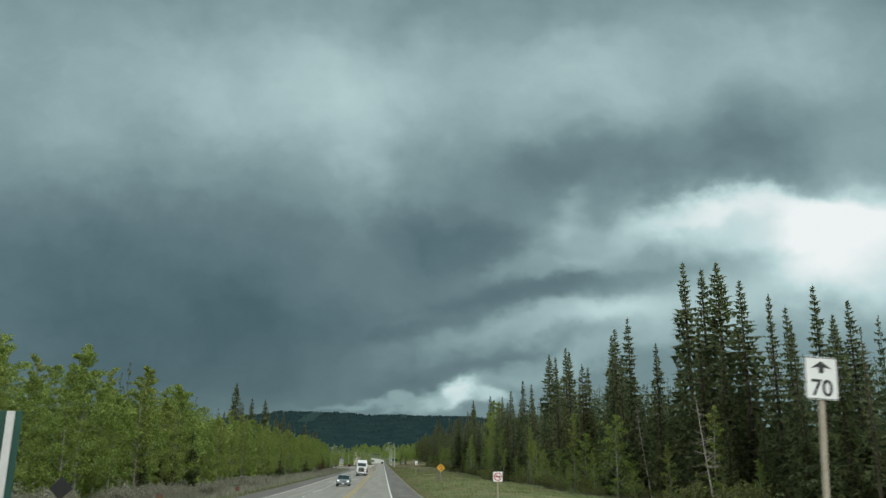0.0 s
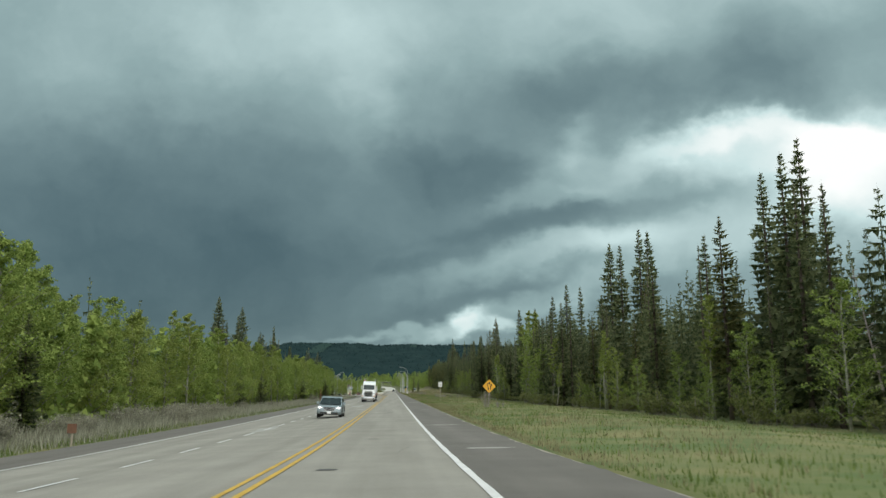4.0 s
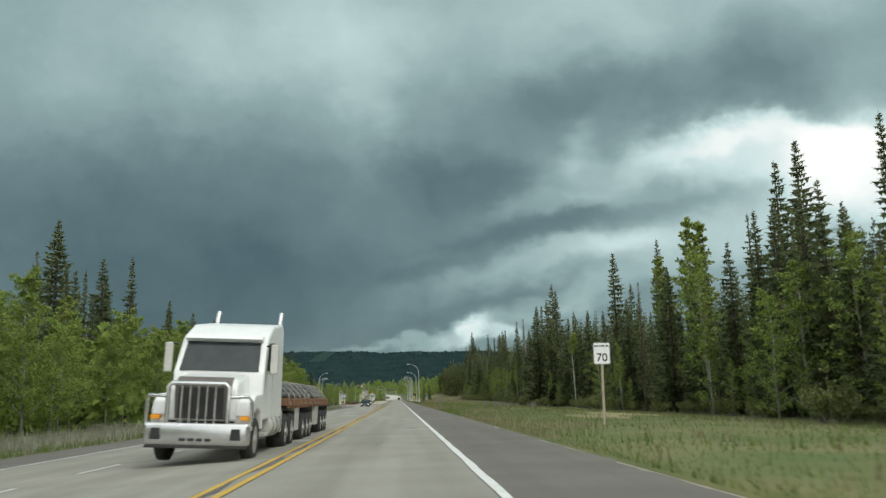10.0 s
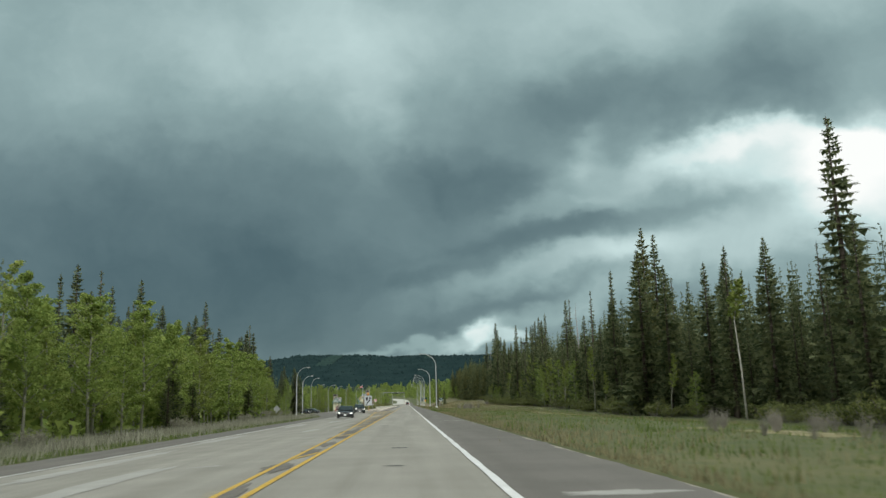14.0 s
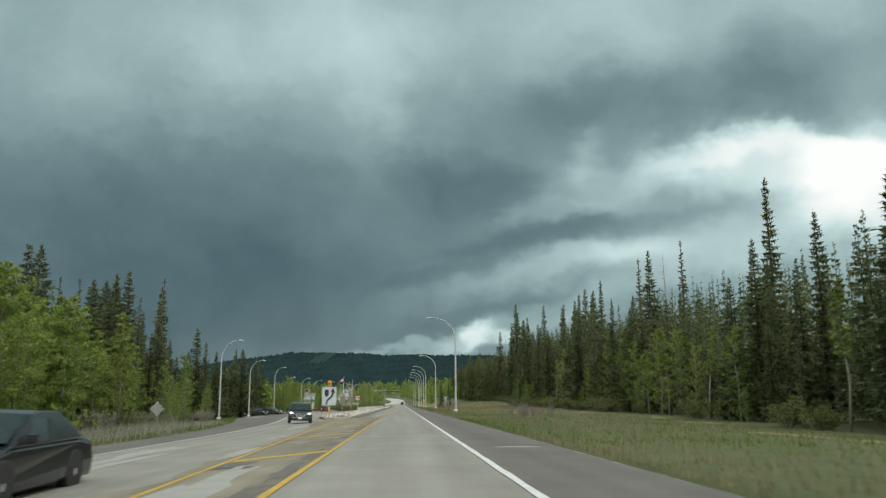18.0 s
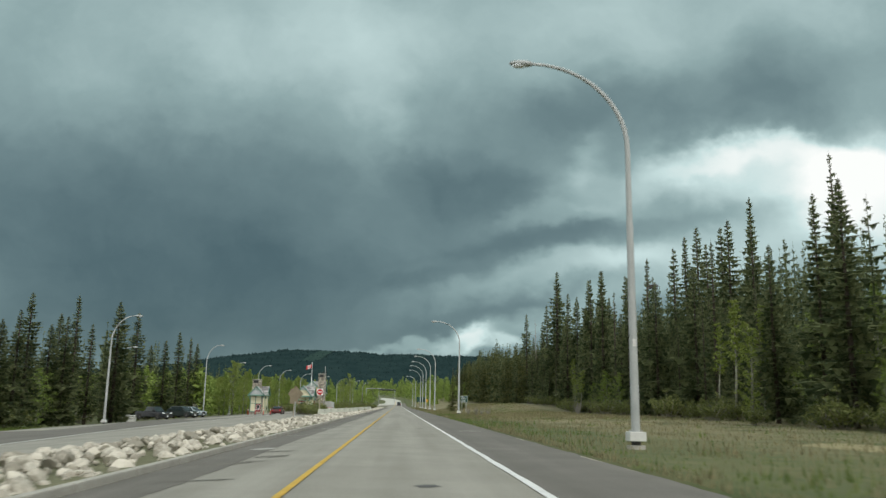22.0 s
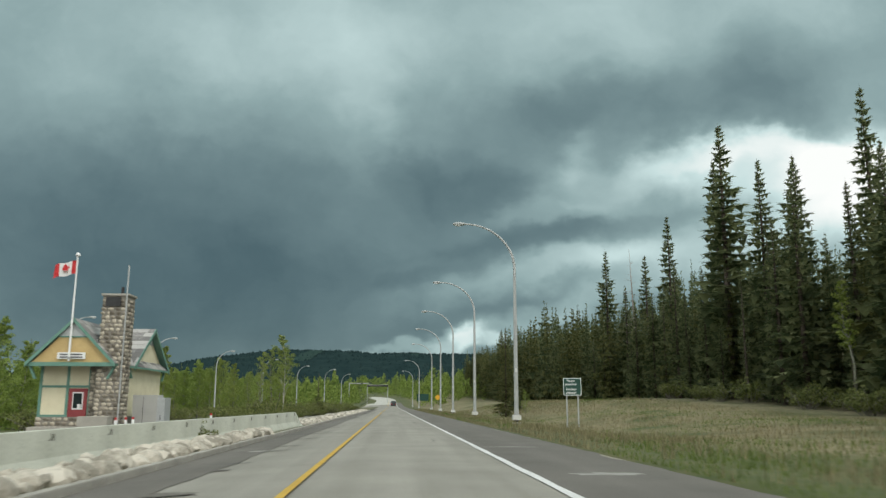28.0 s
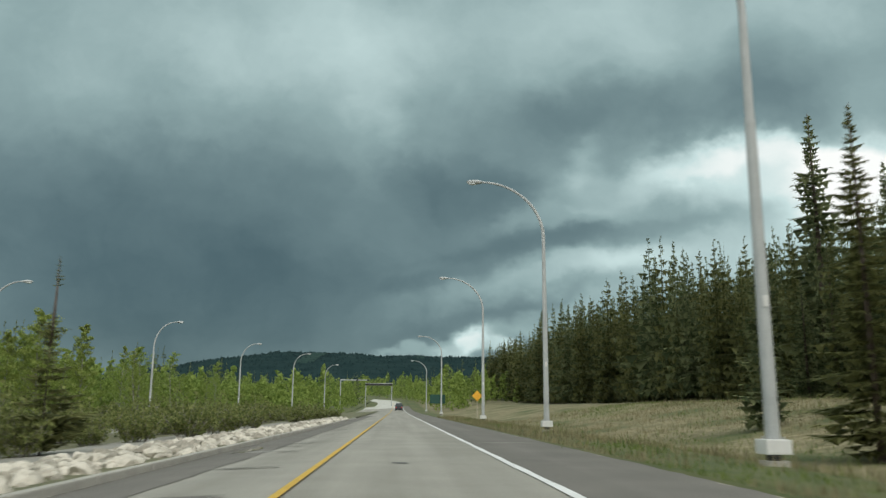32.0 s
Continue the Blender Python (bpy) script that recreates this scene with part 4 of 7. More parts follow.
for i in range(60):
    y = 98.0 + 5.72 * i
    if y < 255:
        paint("lane_dash", "short white dash between the far lanes", -6.58, -6.46, y, y + 2.75, M_WHITE, 0.012, 3)
far_shoulder = new("far_shoulder", ribbon("far_shoulder", gate_left, lambda y: -10.8 - 11 * smooth(420, 560, y), -100, 640, 0.006, M_SHOULDER, 3, 2))
tagged(far_shoulder, "brown-grey asphalt shoulder of the far lane", "road shoulder", kind="structure")
island_paving = new("island_paving", ribbon("island_paving", lambda y: island_line(y) - 0.5 - 2.2 * smooth(420, 462, y) * smooth(470, 462, y) + 0.9 * noise.noise(Vector((1, y * 0.4, 8))), lambda y: -2.0, 345, 463, 0.006, M_SANDGREY, 0.4, 3))
tagged(island_paving, "brown-grey worn paving of the painted island", "road", kind="structure")
# the strip beside the rock bed is darker paving
turn_lane = new("turning_lane", ribbon("turning_lane", lambda y: -5.2, lambda y: -3.9 + 0.06 * math.sin(y * 0.2) + 0.08 * noise.noise(Vector((0, y * 0.35, 3))) + 0.06 * noise.noise(Vector((5, y * 1.7, 3))), 455, 800, 0.005, M_SHOULDER, 0.3, 2))
tagged(turn_lane, "dark paving along the kerb of the rock bed", "road", kind="structure")


M_TAR = material("crumbled_tar", (0.10, 0.092, 0.078), (0.19, 0.175, 0.15), 2.5, 0.9, 0.4)

M_SAND = material("sandy_paving", (0.22, 0.20, 0.155), (0.33, 0.305, 0.24), 2.0, 0.92, 0.4)


def blotch(rng, x, y, wide, long, mat, name, label, lift):
    """An uneven patch lying on the paving."""
    n = 26
    verts = [(x, y, lie(x, y) + lift)]
    for k in range(n):
        a = math.tau * k / n
        r = 0.72 + 0.5 * noise.noise(Vector((2.2 * math.cos(a), 2.2 * math.sin(a), x * 3 + y))) + 0.14 * rng.random()
        px, py = x + wide * r * math.cos(a), y + long * r * math.sin(a)
        verts.append((px, py, lie(px, py) + lift))
    ob = new(name, mesh(name, verts, [(0, 1 + k, 1 + (k + 1) % n) for k in range(n)], mat))
    return tagged(ob, label, "road patch", kind="structure")


rng = random.Random(5)
for y in (112, 131, 167, 214, 262, 305, 352, 378, 402, 459, 505, 561, 583, 600, 609, 646, 668, 700, 742):
    blotch(rng, rng.uniform(2.9, 3.5), y, rng.uniform(0.7, 1.15), rng.uniform(0.12, 0.45), M_PALE, "pale_patch", "pale dusty patch on the shoulder", 0.009)
for y in (105, 118, 158, 246, 262, 281, 297, 311, 318, 343, 366, 371, 470, 477, 508, 545, 592, 618, 640, 681, 690, 720):
    blotch(rng, rng.choice((-0.9, 0.2, 1.1, -0.3)), y, rng.uniform(0.15, 0.4), rng.uniform(0.12, 0.4), M_PATCH, "tar_patch", "dark tar patch on the worn lane", 0.007)
for y in (148, 172, 238, 286, 300, 314, 330, 346, 372, 396, 470, 500, 540, 566, 578, 590, 604, 622, 660, 696):
    blotch(rng, rng.uniform(-4.6, -2.6), y, rng.uniform(0.4, 0.9), rng.uniform(0.8, 2.4) if y < 280 else rng.uniform(0.25, 0.8) if y < 455 else rng.uniform(0.12, 0.3), rng.choice((M_PATCH, M_PALE, M_PALE)), "worn_patch", "worn streak where the paving has broken up", 0.007)
for _ in range(26):
    y = rng.uniform(110, 440)
    blotch(rng, rng.uniform(-9.5, -3.2), y, rng.uniform(0.35, 0.8), rng.uniform(3, 9), M_PALE, "worn_streak", "long pale worn streak down the far lane", 0.008)
# dark crumbled filling between the yellow lines
for k in range(60):
    y = 150 + k * 5.2
    blotch(rng, -2.0 - (0.12 if y < 262 else 0.2), y, rng.uniform(0.10, 0.2) + (0.12 if y > 262 else 0), rng.uniform(1.2, 3.4), M_TAR, "tar_strip", "dark crumbled tar along the yellow line", 0.010)
for k in range(20):
    y = rng.uniform(470, 760)
    blotch(rng, rng.uniform(-4.6, -3.2), y, rng.uniform(0.35, 0.95), rng.uniform(0.15, 0.7), rng.choice((M_TAR, M_TAR, M_PALE)), "worn_patch", "ragged dark streak across the worn kerb lane", 0.009)
for k in range(44):
    y = rng.uniform(300, 462)
    a = island_line(y)
    blotch(rng, rng.uniform(min(a + 0.3, -2.6), -2.2), y, rng.uniform(0.25, 0.7), rng.uniform(0.3, 1.6), rng.choice((M_TAR, M_TAR, M_SAND)), "worn_patch", "brown worn patch inside the painted island", 0.009)
for k in range(70):
    y = 470 + 4.3 * k + rng.uniform(-2, 2)
    blotch(rng, rng.uniform(-3.9, -3.2), y, rng.uniform(0.35, 1.0), rng.uniform(0.06, 0.22), M_SHOULDER, "worn_streak", "thin dark streak across the worn lane", 0.010)
blotch(rng, -4.7, 697.5, 0.36, 2.2, M_PUDDLE, "puddle", "shallow puddle lying by the kerb", 0.012)
# thin cracks
for y in (110.5, 233, 296, 415, 520, 588, 612, 676):
    x0 = rng.uniform(-1.5, 1.2)
    pts = [(x0 + 0.03 * k + rng.uniform(-0.1, 0.1), y + 0.4 * k) for k in range(7)]
    v, f = [], []
    for k, (px, py) in enumerate(pts):
        w = 0.007 + 0.012 * rng.random()
        v += [(px - w, py, lie(px, py) + 0.006), (px + w, py, lie(px, py) + 0.006)]
        if k:
            f.append((2 * k - 2, 2 * k - 1, 2 * k + 1, 2 * k))
    tagged(new("crack", mesh("crack", v, f, M_PATCH)), "dark crack across the worn lane", "crack", kind="structure")

# planting bed behind the kerb


def bed_left(y):
    return -7.9 - 2.4 * smooth(463, 480, y) - 0.8 * smooth(560, 600, y) - 7.5 * smooth(640, 665, y)


M_SOIL = material("stony_soil", (0.075, 0.082, 0.038), (0.17, 0.16, 0.09), 1.2, 0.95, 0.7, 9)
bed = new("planting_bed", ribbon("planting_bed", bed_left, -5.35, 461.5, 900, 0.13, M_SOIL, 2, 4))
tagged(bed, "stony soil bed between the highway and the gate road", "planting bed", kind="structure")


M_PEBBLE = material("pale_gravel", (0.17, 0.162, 0.14), (0.31, 0.295, 0.255), 1.5, 0.95, 0.8, 16)
pebbles = new("gravel_strip", ribbon("gravel_strip", lambda y: -11.6 + 0.6 * noise.noise(Vector((0, y * 0.3, 9))), lambda y: -7.6, 636, 770, 0.145, M_PEBBLE, 1.0, 2))
tagged(pebbles, "strip of pale grey gravel behind the boulders", "gravel", kind="structure")


def kerb_piece(x, y0, y1):
    z = lie(x, (y0 + y1) / 2)
    return box(x - 0.18, x, y0, y1, z - 0.1, z + 0.15, 0.03)


kerb = new("kerb")
tagged(kerb, "low worn concrete kerb along the rock bed", "kerb", kind="structure")
y = 462.0
while y < 770:
    if not 566 < y < 572:
        part("kerb_stone", kerb_piece(-5.2, y, y + 2.96), M_KERB, kerb)
    y += 3.0
nose = bmesh.new()
prism([(-5.2, 462), (-5.3, 461.1), (-5.9, 460.6), (-6.9, 460.7), (-7.8, 461.5), (-8.1, 463), (-7.6, 466), (-5.2, 466)], lie(-6.6, 462) - 0.05, lie(-6.6, 462) + 0.17, 0.03, "z", nose)
part("kerb_nose", nose, M_KERB, kerb, "rounded concrete nose of the island")

# boulders in the bed


def boulder(seed):
    rng = random.Random(seed)
    bm = bmesh.new()
    bmesh.ops.create_icosphere(bm, subdivisions=2, radius=1)
    off = Vector((rng.random() * 50, rng.random() * 50, rng.random() * 50))
    for v in bm.verts:
        d = 1.05 + 0.4 * noise.noise(v.co * 1.1 + off)
        v.co = Vector((v.co.x * d, v.co.y * d * 0.8, v.co.z * d * 0.66))
    for _ in range(9):  # broken faces
        n = Vector((rng.uniform(-1, 1), rng.uniform(-1, 1), rng.uniform(-1, 1))).normalized()
        cut = rng.uniform(0.45, 0.75) * (1 - 0.25 * abs(n.z))
        for v in bm.verts:
            over = v.co.dot(n) - cut
            if over > 0:
                v.co -= n * over * 0.92
    me = bpy.data.meshes.new("boulder")
    bm.to_mesh(me)
    bm.free()
    me.materials.append(M_STONE)
    return me


def barrier_x(y):
    return -10.2 + 3.4 * smooth(563, 585, y) + 0.9 * smooth(600, 633, y)


BOULDERS = [boulder(s) for s in range(8)]
rocks = new("rock_bed")
tagged(rocks, "bed of pale boulders heaped between the kerb and the gate road", "rock bed")
rng = random.Random(40)
rubble_v, rubble_f, count = [], [], 0
for n in range(6000):
    y = 463 + 1.0 * (n / 6000) * 300 + rng.uniform(-1, 1)
    strip = bed_left(y) + 0.5 if y < 640 else -8.3
    x = rng.uniform(strip, -5.5)
    if 566 < y < 634:
        near = max(-9.3, barrier_x(y) + 0.45)
        if near > -5.75:
            continue
        x = rng.uniform(near, -5.5)
    heap = 0.28 * math.sin(max(0.05, min(1, (x - strip) / (-5.55 - strip))) * math.pi) * (1 if y < 566 else 0.4)
    s = rng.choice((0.10, 0.13, 0.16, 0.19, 0.23, 0.30)) * (0.95 if y < 566 else 1.3 if y < 634 else 1.05)
    z = lie(x, y) + (0.18 if 566 < y < 634 else 0.10) + heap * rng.uniform(0.3, 1.0)
    me = rng.choice(BOULDERS)
    turn = Euler((rng.uniform(-0.4, 0.4), rng.uniform(-0.4, 0.4), rng.random() * 6.3))
    m = Matrix.LocRotScale((x, y, z), turn, (s, s, s))
    if s > 0.14 and count < 300 and (y < 530 or y > 570) and rng.random() < 0.3:
        ob = new("boulder", me)
        ob.parent = rocks
        ob.matrix_basis = m
        count += 1
    else:
        o = len(rubble_v)
        rubble_v += [tuple(m @ v.co) for v in me.vertices]
        rubble_f += [tuple(i + o for i in p.vertices) for p in me.polygons]
rest = child("rubble", mesh("rubble", rubble_v, rubble_f, M_STONE2), rocks, "pale rounded stones")
rest["kind"] = "stuff"

# concrete barrier before the gatehouses


def barrier_mesh(low=1.0):
    out = [(-0.30, 0), (0.30, 0), (0.30, 0.08), (0.16, 0.33), (0.09, 0.82), (-0.09, 0.82), (-0.16, 0.33), (-0.30, 0.08)]
    return prism(out, 0.004, 2.996, 0.008, "y")


M_STAIN = material("moss_stain", (0.10, 0.10, 0.08), (0.24, 0.23, 0.19), 5, 0.95)
segment = new("concrete_barrier")
tagged(segment, "weathered pale concrete barrier segment with dark stains, standing in a row", "concrete barrier", "concrete barriers by the gate")
part("body", barrier_mesh(), M_CONCRETE, segment)
rng = random.Random(9)
for k in range(9):
    yy, zz = rng.uniform(0.3, 2.6), rng.uniform(0.34, 0.62)
    part("stain", prism([(yy + 0.15 * rng.uniform(0.2, 1) * math.cos(a), zz + 0.24 * rng.uniform(0.2, 1) * math.sin(a)) for a in [math.tau * i / 13 for i in range(13)]], 0.1, 0.118, 0, "x"), M_STAIN, segment)


n = 0
y = 566.0
while y < 630:
    a, b = barrier_x(y), barrier_x(y + 3)
    m = pose(a, y, lie((a + b) / 2, y + 1.5) + 0.12, 0, 0, math.degrees(math.atan2(a - b, 3.0)))
    ob = segment if n == 0 else copy_thing(segment, m)
    ob.matrix_basis = m
    y += 3.0
    n += 1
end = new("concrete_barrier")
tagged(end, "sloping concrete end piece of the barrier row", "concrete barrier", "concrete barriers by the gate")
bm = prism([(-0.28, 0), (0.28, 0), (0.1, 0.82), (-0.1, 0.82)], 0, 2.6, 0.0, "y")
for v in bm.verts:
    if v.co.y > 1 and v.co.z > 0.4:
        v.co.z = 0.16
part("body", bm, M_CONCRETE, end)
end.matrix_basis = pose(barrier_x(y), y, lie(barrier_x(y), y + 1) + 0.12)

# ---- street lamps ----


def street_lamp(label, height=13.05, reach=3.41, side=-1):
    """A tapered steel mast whose top bends over the road, with a cobra head."""
    lamp = new("street_lamp")
    tagged(lamp, label, "street lamp", "street lamps along the highway")
    top = height - 3.0
    part("mast", tube([(0, 0, 0.25), (0, 0, 4.0), (0, 0, 7.4)], [0.15, 0.132, 0.115], 12), M_STEEL, lamp, "", True)
    part("collar", tube([(0, 0, 7.33), (0, 0, 7.45)], [0.122, 0.114], 12), M_STEEL, lamp, "", True)
    part("hand_hole", box(-0.06, 0.06, -0.152, -0.13, 3.2, 3.45, 0.01), M_LAMPBASE, lamp, "small pale cover plate")
    arm = [(0, 0, 7.35)] + [(side * reach * 0.97 * (1 - math.cos(a)), 0, top + 3.0 * math.sin(a)) for a in [math.pi / 2 * k / 14 for k in range(15)]]
    part("arm", tube(arm, [0.105] + [0.09 - 0.0028 * k for k in range(15)], 12), M_STEEL, lamp, "slimmer curved upper tube", True)
    head = bmesh.new()
    bmesh.ops.create_uvsphere(head, u_segments=14, v_segments=8, radius=1, matrix=Matrix.Translation((side * (reach + 0.28), 0, height)) @ Matrix.Diagonal((0.46, 0.17, 0.12, 1)))
    h = part("lamp_head", head, M_STEEL, lamp, "flattened grey cobra head", True)
    lens = bmesh.new()
    bmesh.ops.create_uvsphere(lens, u_segments=12, v_segments=6, radius=1, matrix=Matrix.Translation((side * (reach + 0.38), 0, height - 0.07)) @ Matrix.Diagonal((0.26, 0.14, 0.10, 1)))
    part("lens", lens, M_LENS, h, "clear glass bowl", True)
    part("base_box", box(-0.27, 0.27, -0.27, 0.27, 0.16, 0.46, 0.02), M_LAMPBASE, lamp, "pale grey breakaway base cover")
    part("stub", tube([(0, 0, -0.04), (0, 0, 0.2)], 0.15, 12), M_BLACK, lamp, "dark base stub")
    for a in (45, 135, 225, 315):
        part("bolt", tube([(0.21 * math.cos(radians(a)), 0.21 * math.sin(radians(a)), 0.44), (0.21 * math.cos(radians(a)), 0.21 * math.sin(radians(a)), 0.52)], 0.025, 6), M_STEEL, lamp)
    part("footing", tube([(0, 0, -0.5), (0, 0, 0.03)], 0.3, 14), M_KERB, lamp)
    return lamp


M_LENS = material("lamp_bowl", (0.55, 0.58, 0.58), (0.70, 0.72, 0.72), 3, 0.15)
M_LAMPBASE = material("lamp_base", (0.50, 0.50, 0.48), (0.66, 0.66, 0.63), 3, 0.6)
right_lamp = street_lamp("tall galvanised street lamp with a curved arm beside the shoulder")
for n, (x, y) in enumerate(((7.45, 490.1), (8.35, 579), (7.6, 638.2), (7.6, 664.5), (7.4, 689.8), (7.3, 714.7), (7.5, 747.2), (7.1, 809.5), (7.3, 884))):
    m = pose(x, y, lie(x, y) - 0.02 + 0.12)
    if n == 0:
        right_lamp.matrix_basis = m
    else:
        copy_thing(right_lamp, m)
left_lamp = street_lamp("galvanised street lamp with a curved arm by the gate road", 12.3, 2.6, 1)
for n, (x, y) in enumerate(((-28.3, 506.3), (-33.4, 558.3), (-39, 629), (-39.8, 658), (-36.7, 677), (-47, 600), (-35.5, 707), (-33.1, 738.6), (-29.6, 771.5), (-26, 806.9), (-20.8, 833.8), (-18.4, 877.5))):
    m = pose(x, y, lie(x, y) - 0.02) @ Matrix.Diagonal((1, 1, 1.16 if y == 629 else 1, 1))
    if n == 0:
        left_lamp.matrix_basis = m
    else:
        copy_thing(left_lamp, m)

# ---- road signs ----


def plate(w, h, z, y=-0.04, r=0.04):
    return prism([(-w / 2 + r, z - h / 2), (w / 2 - r, z - h / 2), (w / 2, z - h / 2 + r), (w / 2, z + h / 2 - r), (w / 2 - r, z + h / 2), (-w / 2 + r, z + h / 2), (-w / 2, z + h / 2 - r), (-w / 2, z - h / 2 + r)], y - 0.006, y)


def rim(w, h, z, t, y, r=0.04):
    """A thin border band on a plate's face."""
    bm = bmesh.new()
    for a, b, c, d in ((-w / 2, w / 2, z + h / 2 - t, z + h / 2), (-w / 2, w / 2, z - h / 2, z - h / 2 + t), (-w / 2, -w / 2 + t, z - h / 2 + t, z + h / 2 - t), (w / 2 - t, w / 2, z - h / 2 + t, z + h / 2 - t)):
        box(a, b, y - 0.004, y, c, d, 0, bm)
    return bm


def signpost(name, label, category, top, wooden=True, width=0.1):
    s = new(name)
    tagged(s, label, category)
    if wooden:
        part("post", box(-width / 2, width / 2, -0.035, 0.05, -0.3, top, 0.008), M_WOODPOST, s, "weathered square wooden post")
    else:
        part("post", tube([(0, 0, -0.3), (0, 0, top)], width / 2, 8), M_STEEL, s, "galvanised steel post")
    return s


def stand(ob, x, y, turn=0.0, lean=0.0, z=None):
    sunk = 0.17 * math.sin((x - 4.6) / 11.4 * math.pi) if 4.6 < x < 16 else 0
    ob.matrix_basis = pose(x, y, lie(x, y) - sunk if z is None else z, 0, lean, turn)
    return ob


M_RUST = material("rusty_brown", (0.15, 0.065, 0.035), (0.26, 0.12, 0.065), 4, 0.85, 0.2, 20)
# speed limit ahead
s = signpost("speed_sign", "white sign with black arrow and 70 on a leaning wooden post", "road sign", 2.75)
face = part("plate", plate(0.66, 0.82, 3.0), M_SIGNWHITE, s)
part("border", rim(0.64, 0.80, 3.0, 0.014, -0.047), M_BLACK, face)
lettering("70", 0.44, 0, 2.67, -0.05, M_BLACK, face)
part("arrow", prism([(-0.2, 3.19), (0, 3.33), (0.2, 3.19), (0.05, 3.21), (0.05, 3.1), (-0.05, 3.1), (-0.05, 3.21)], -0.052, -0.047), M_BLACK, face)
stand(s, 9.3, 49.2, 0, 3.5, 1.95)

# no passing
s = signpost("no_passing_sign", "white no-passing sign with a red barred ring on a post", "road sign", 1.75)
face = part("plate", plate(0.75, 0.75, 2.05), M_SIGNWHITE, s)
ring = bmesh.new()
n = 28
for i in range(n):
    a, b = math.tau * i / n, math.tau * (i + 1) / n
    prism([(0.31 * math.cos(a), 2.05 + 0.31 * math.sin(a)), (0.31 * math.cos(b), 2.05 + 0.31 * math.sin(b)), (0.25 * math.cos(b), 2.05 + 0.25 * math.sin(b)), (0.25 * math.cos(a), 2.05 + 0.25 * math.sin(a))], -0.051, -0.047, 0, "y", ring)
part("ring", ring, M_SIGNRED, face)
part("bar", prism([(-0.22, 2.24), (-0.18, 2.28), (0.22, 1.86), (0.18, 1.82)], -0.054, -0.049), M_SIGNRED, face)
for x, m in ((-0.12, M_SIGNRED), (0.12, M_BLACK)):
    part("car_symbol", prism([(x - 0.09, 2.0), (x + 0.09, 2.0), (x + 0.09, 2.06), (x + 0.05, 2.07), (x + 0.03, 2.11), (x - 0.04, 2.11), (x - 0.06, 2.07), (x - 0.09, 2.06)], -0.0525, -0.047), m, face)
stand(s, 10.2, 99.6)

# divided road ahead
s = signpost("warning_sign", "amber diamond warning sign with two black arrows on a post", "road sign", 2.4)
d = 0.76
face = part("plate", prism([(0, 2.5 - d), (d, 2.5), (0, 2.5 + d), (-d, 2.5)], -0.05, -0.042), M_SIGNYEL, s)
part("island_symbol", prism([(-0.09, 2.72), (0.09, 2.72), (0.09, 2.93), (-0.09, 2.93)], -0.056, -0.05), M_BLACK, face)
part("arrow_down", prism([(-0.26, 2.8), (-0.19, 2.82), (-0.16, 2.6), (-0.08, 2.42), (-0.05, 2.26), (0.0, 2.28), (-0.07, 2.06), (-0.2, 2.22), (-0.13, 2.25), (-0.16, 2.4), (-0.24, 2.58)], -0.056, -0.05), M_BLACK, face)
part("arrow_up", prism([(0.1, 2.1), (0.17, 2.1), (0.2, 2.42), (0.26, 2.58), (0.32, 2.58), (0.24, 2.78), (0.1, 2.62), (0.17, 2.6), (0.12, 2.45)], -0.056, -0.05), M_BLACK, face)
stand(s, 11.09, 178.55, 0, 2)

# maximum 70
s = signpost("speed_limit_sign", "white speed limit sign reading maximum 70 on a tall post", "road sign", 2.75)
face = part("plate", plate(0.75, 0.95, 3.22), M_SIGNWHITE, s)
part("border", rim(0.73, 0.93, 3.22, 0.015, -0.047), M_BLACK, face)
lettering("MAXIMUM", 0.14, 0, 3.50, -0.05, M_BLACK, face)
lettering("70", 0.5, 0, 2.88, -0.05, M_BLACK, face)
stand(s, 9.5, 245.9, 0, 1)

# keep right, with an amber beacon
s = signpost("keep_right_sign", "large white lane-divider sign with a black arrow and amber beacon", "road sign", 4.4, True, 0.16)
face = part("plate", plate(1.6, 2.05, 3.05, -0.06, 0.08), M_GREYWHITE, s)
part("border", rim(1.56, 2.01, 3.05, 0.025, -0.067), M_BLACK, face)
part("island_symbol", prism([(-0.52, 3.75), (-0.08, 3.75), (-0.08, 3.22), (-0.18, 3.02), (-0.3, 2.96), (-0.42, 3.02), (-0.52, 3.22)], -0.075, -0.067), M_BLACK, face)
part("arrow", prism([(-0.42, 2.15), (-0.22, 2.15), (-0.12, 2.55), (0.35, 2.95), (0.5, 3.42), (0.68, 3.38), (0.42, 3.9), (0.12, 3.5), (0.29, 3.47), (0.2, 3.1), (-0.25, 2.72)], -0.075, -0.067), M_BLACK, face)
beacon = part("beacon", box(-0.19, 0.19, -0.12, 0.2, 4.15, 4.72, 0.05), M_SIGNYEL, s, "amber flashing beacon housing")
part("visor", tube([(0, -0.1, 4.44), (0, -0.34, 4.42)], 0.15, 12), M_SIGNYEL, beacon)
part("beacon_lens", disc(0, -0.36, 4.42, 0.12, 0.02, 14), M_SIGNRED, beacon, "dark orange lens")
stand(s, -7.9, 467.5, 0, 0, lie(-7.9, 467.5) - 0.62)
# slim delineator on the island's nose
s = new("delineator")
tagged(s, "slim orange flexible marker post on the island nose", "marker post")
part("post", tube([(0, 0, 0), (0, 0, 1.15)], 0.035, 8), M_SIGNYEL, s)
stand(s, -7.5, 462.2, z=lie(-7.5, 462.2) + 0.17)

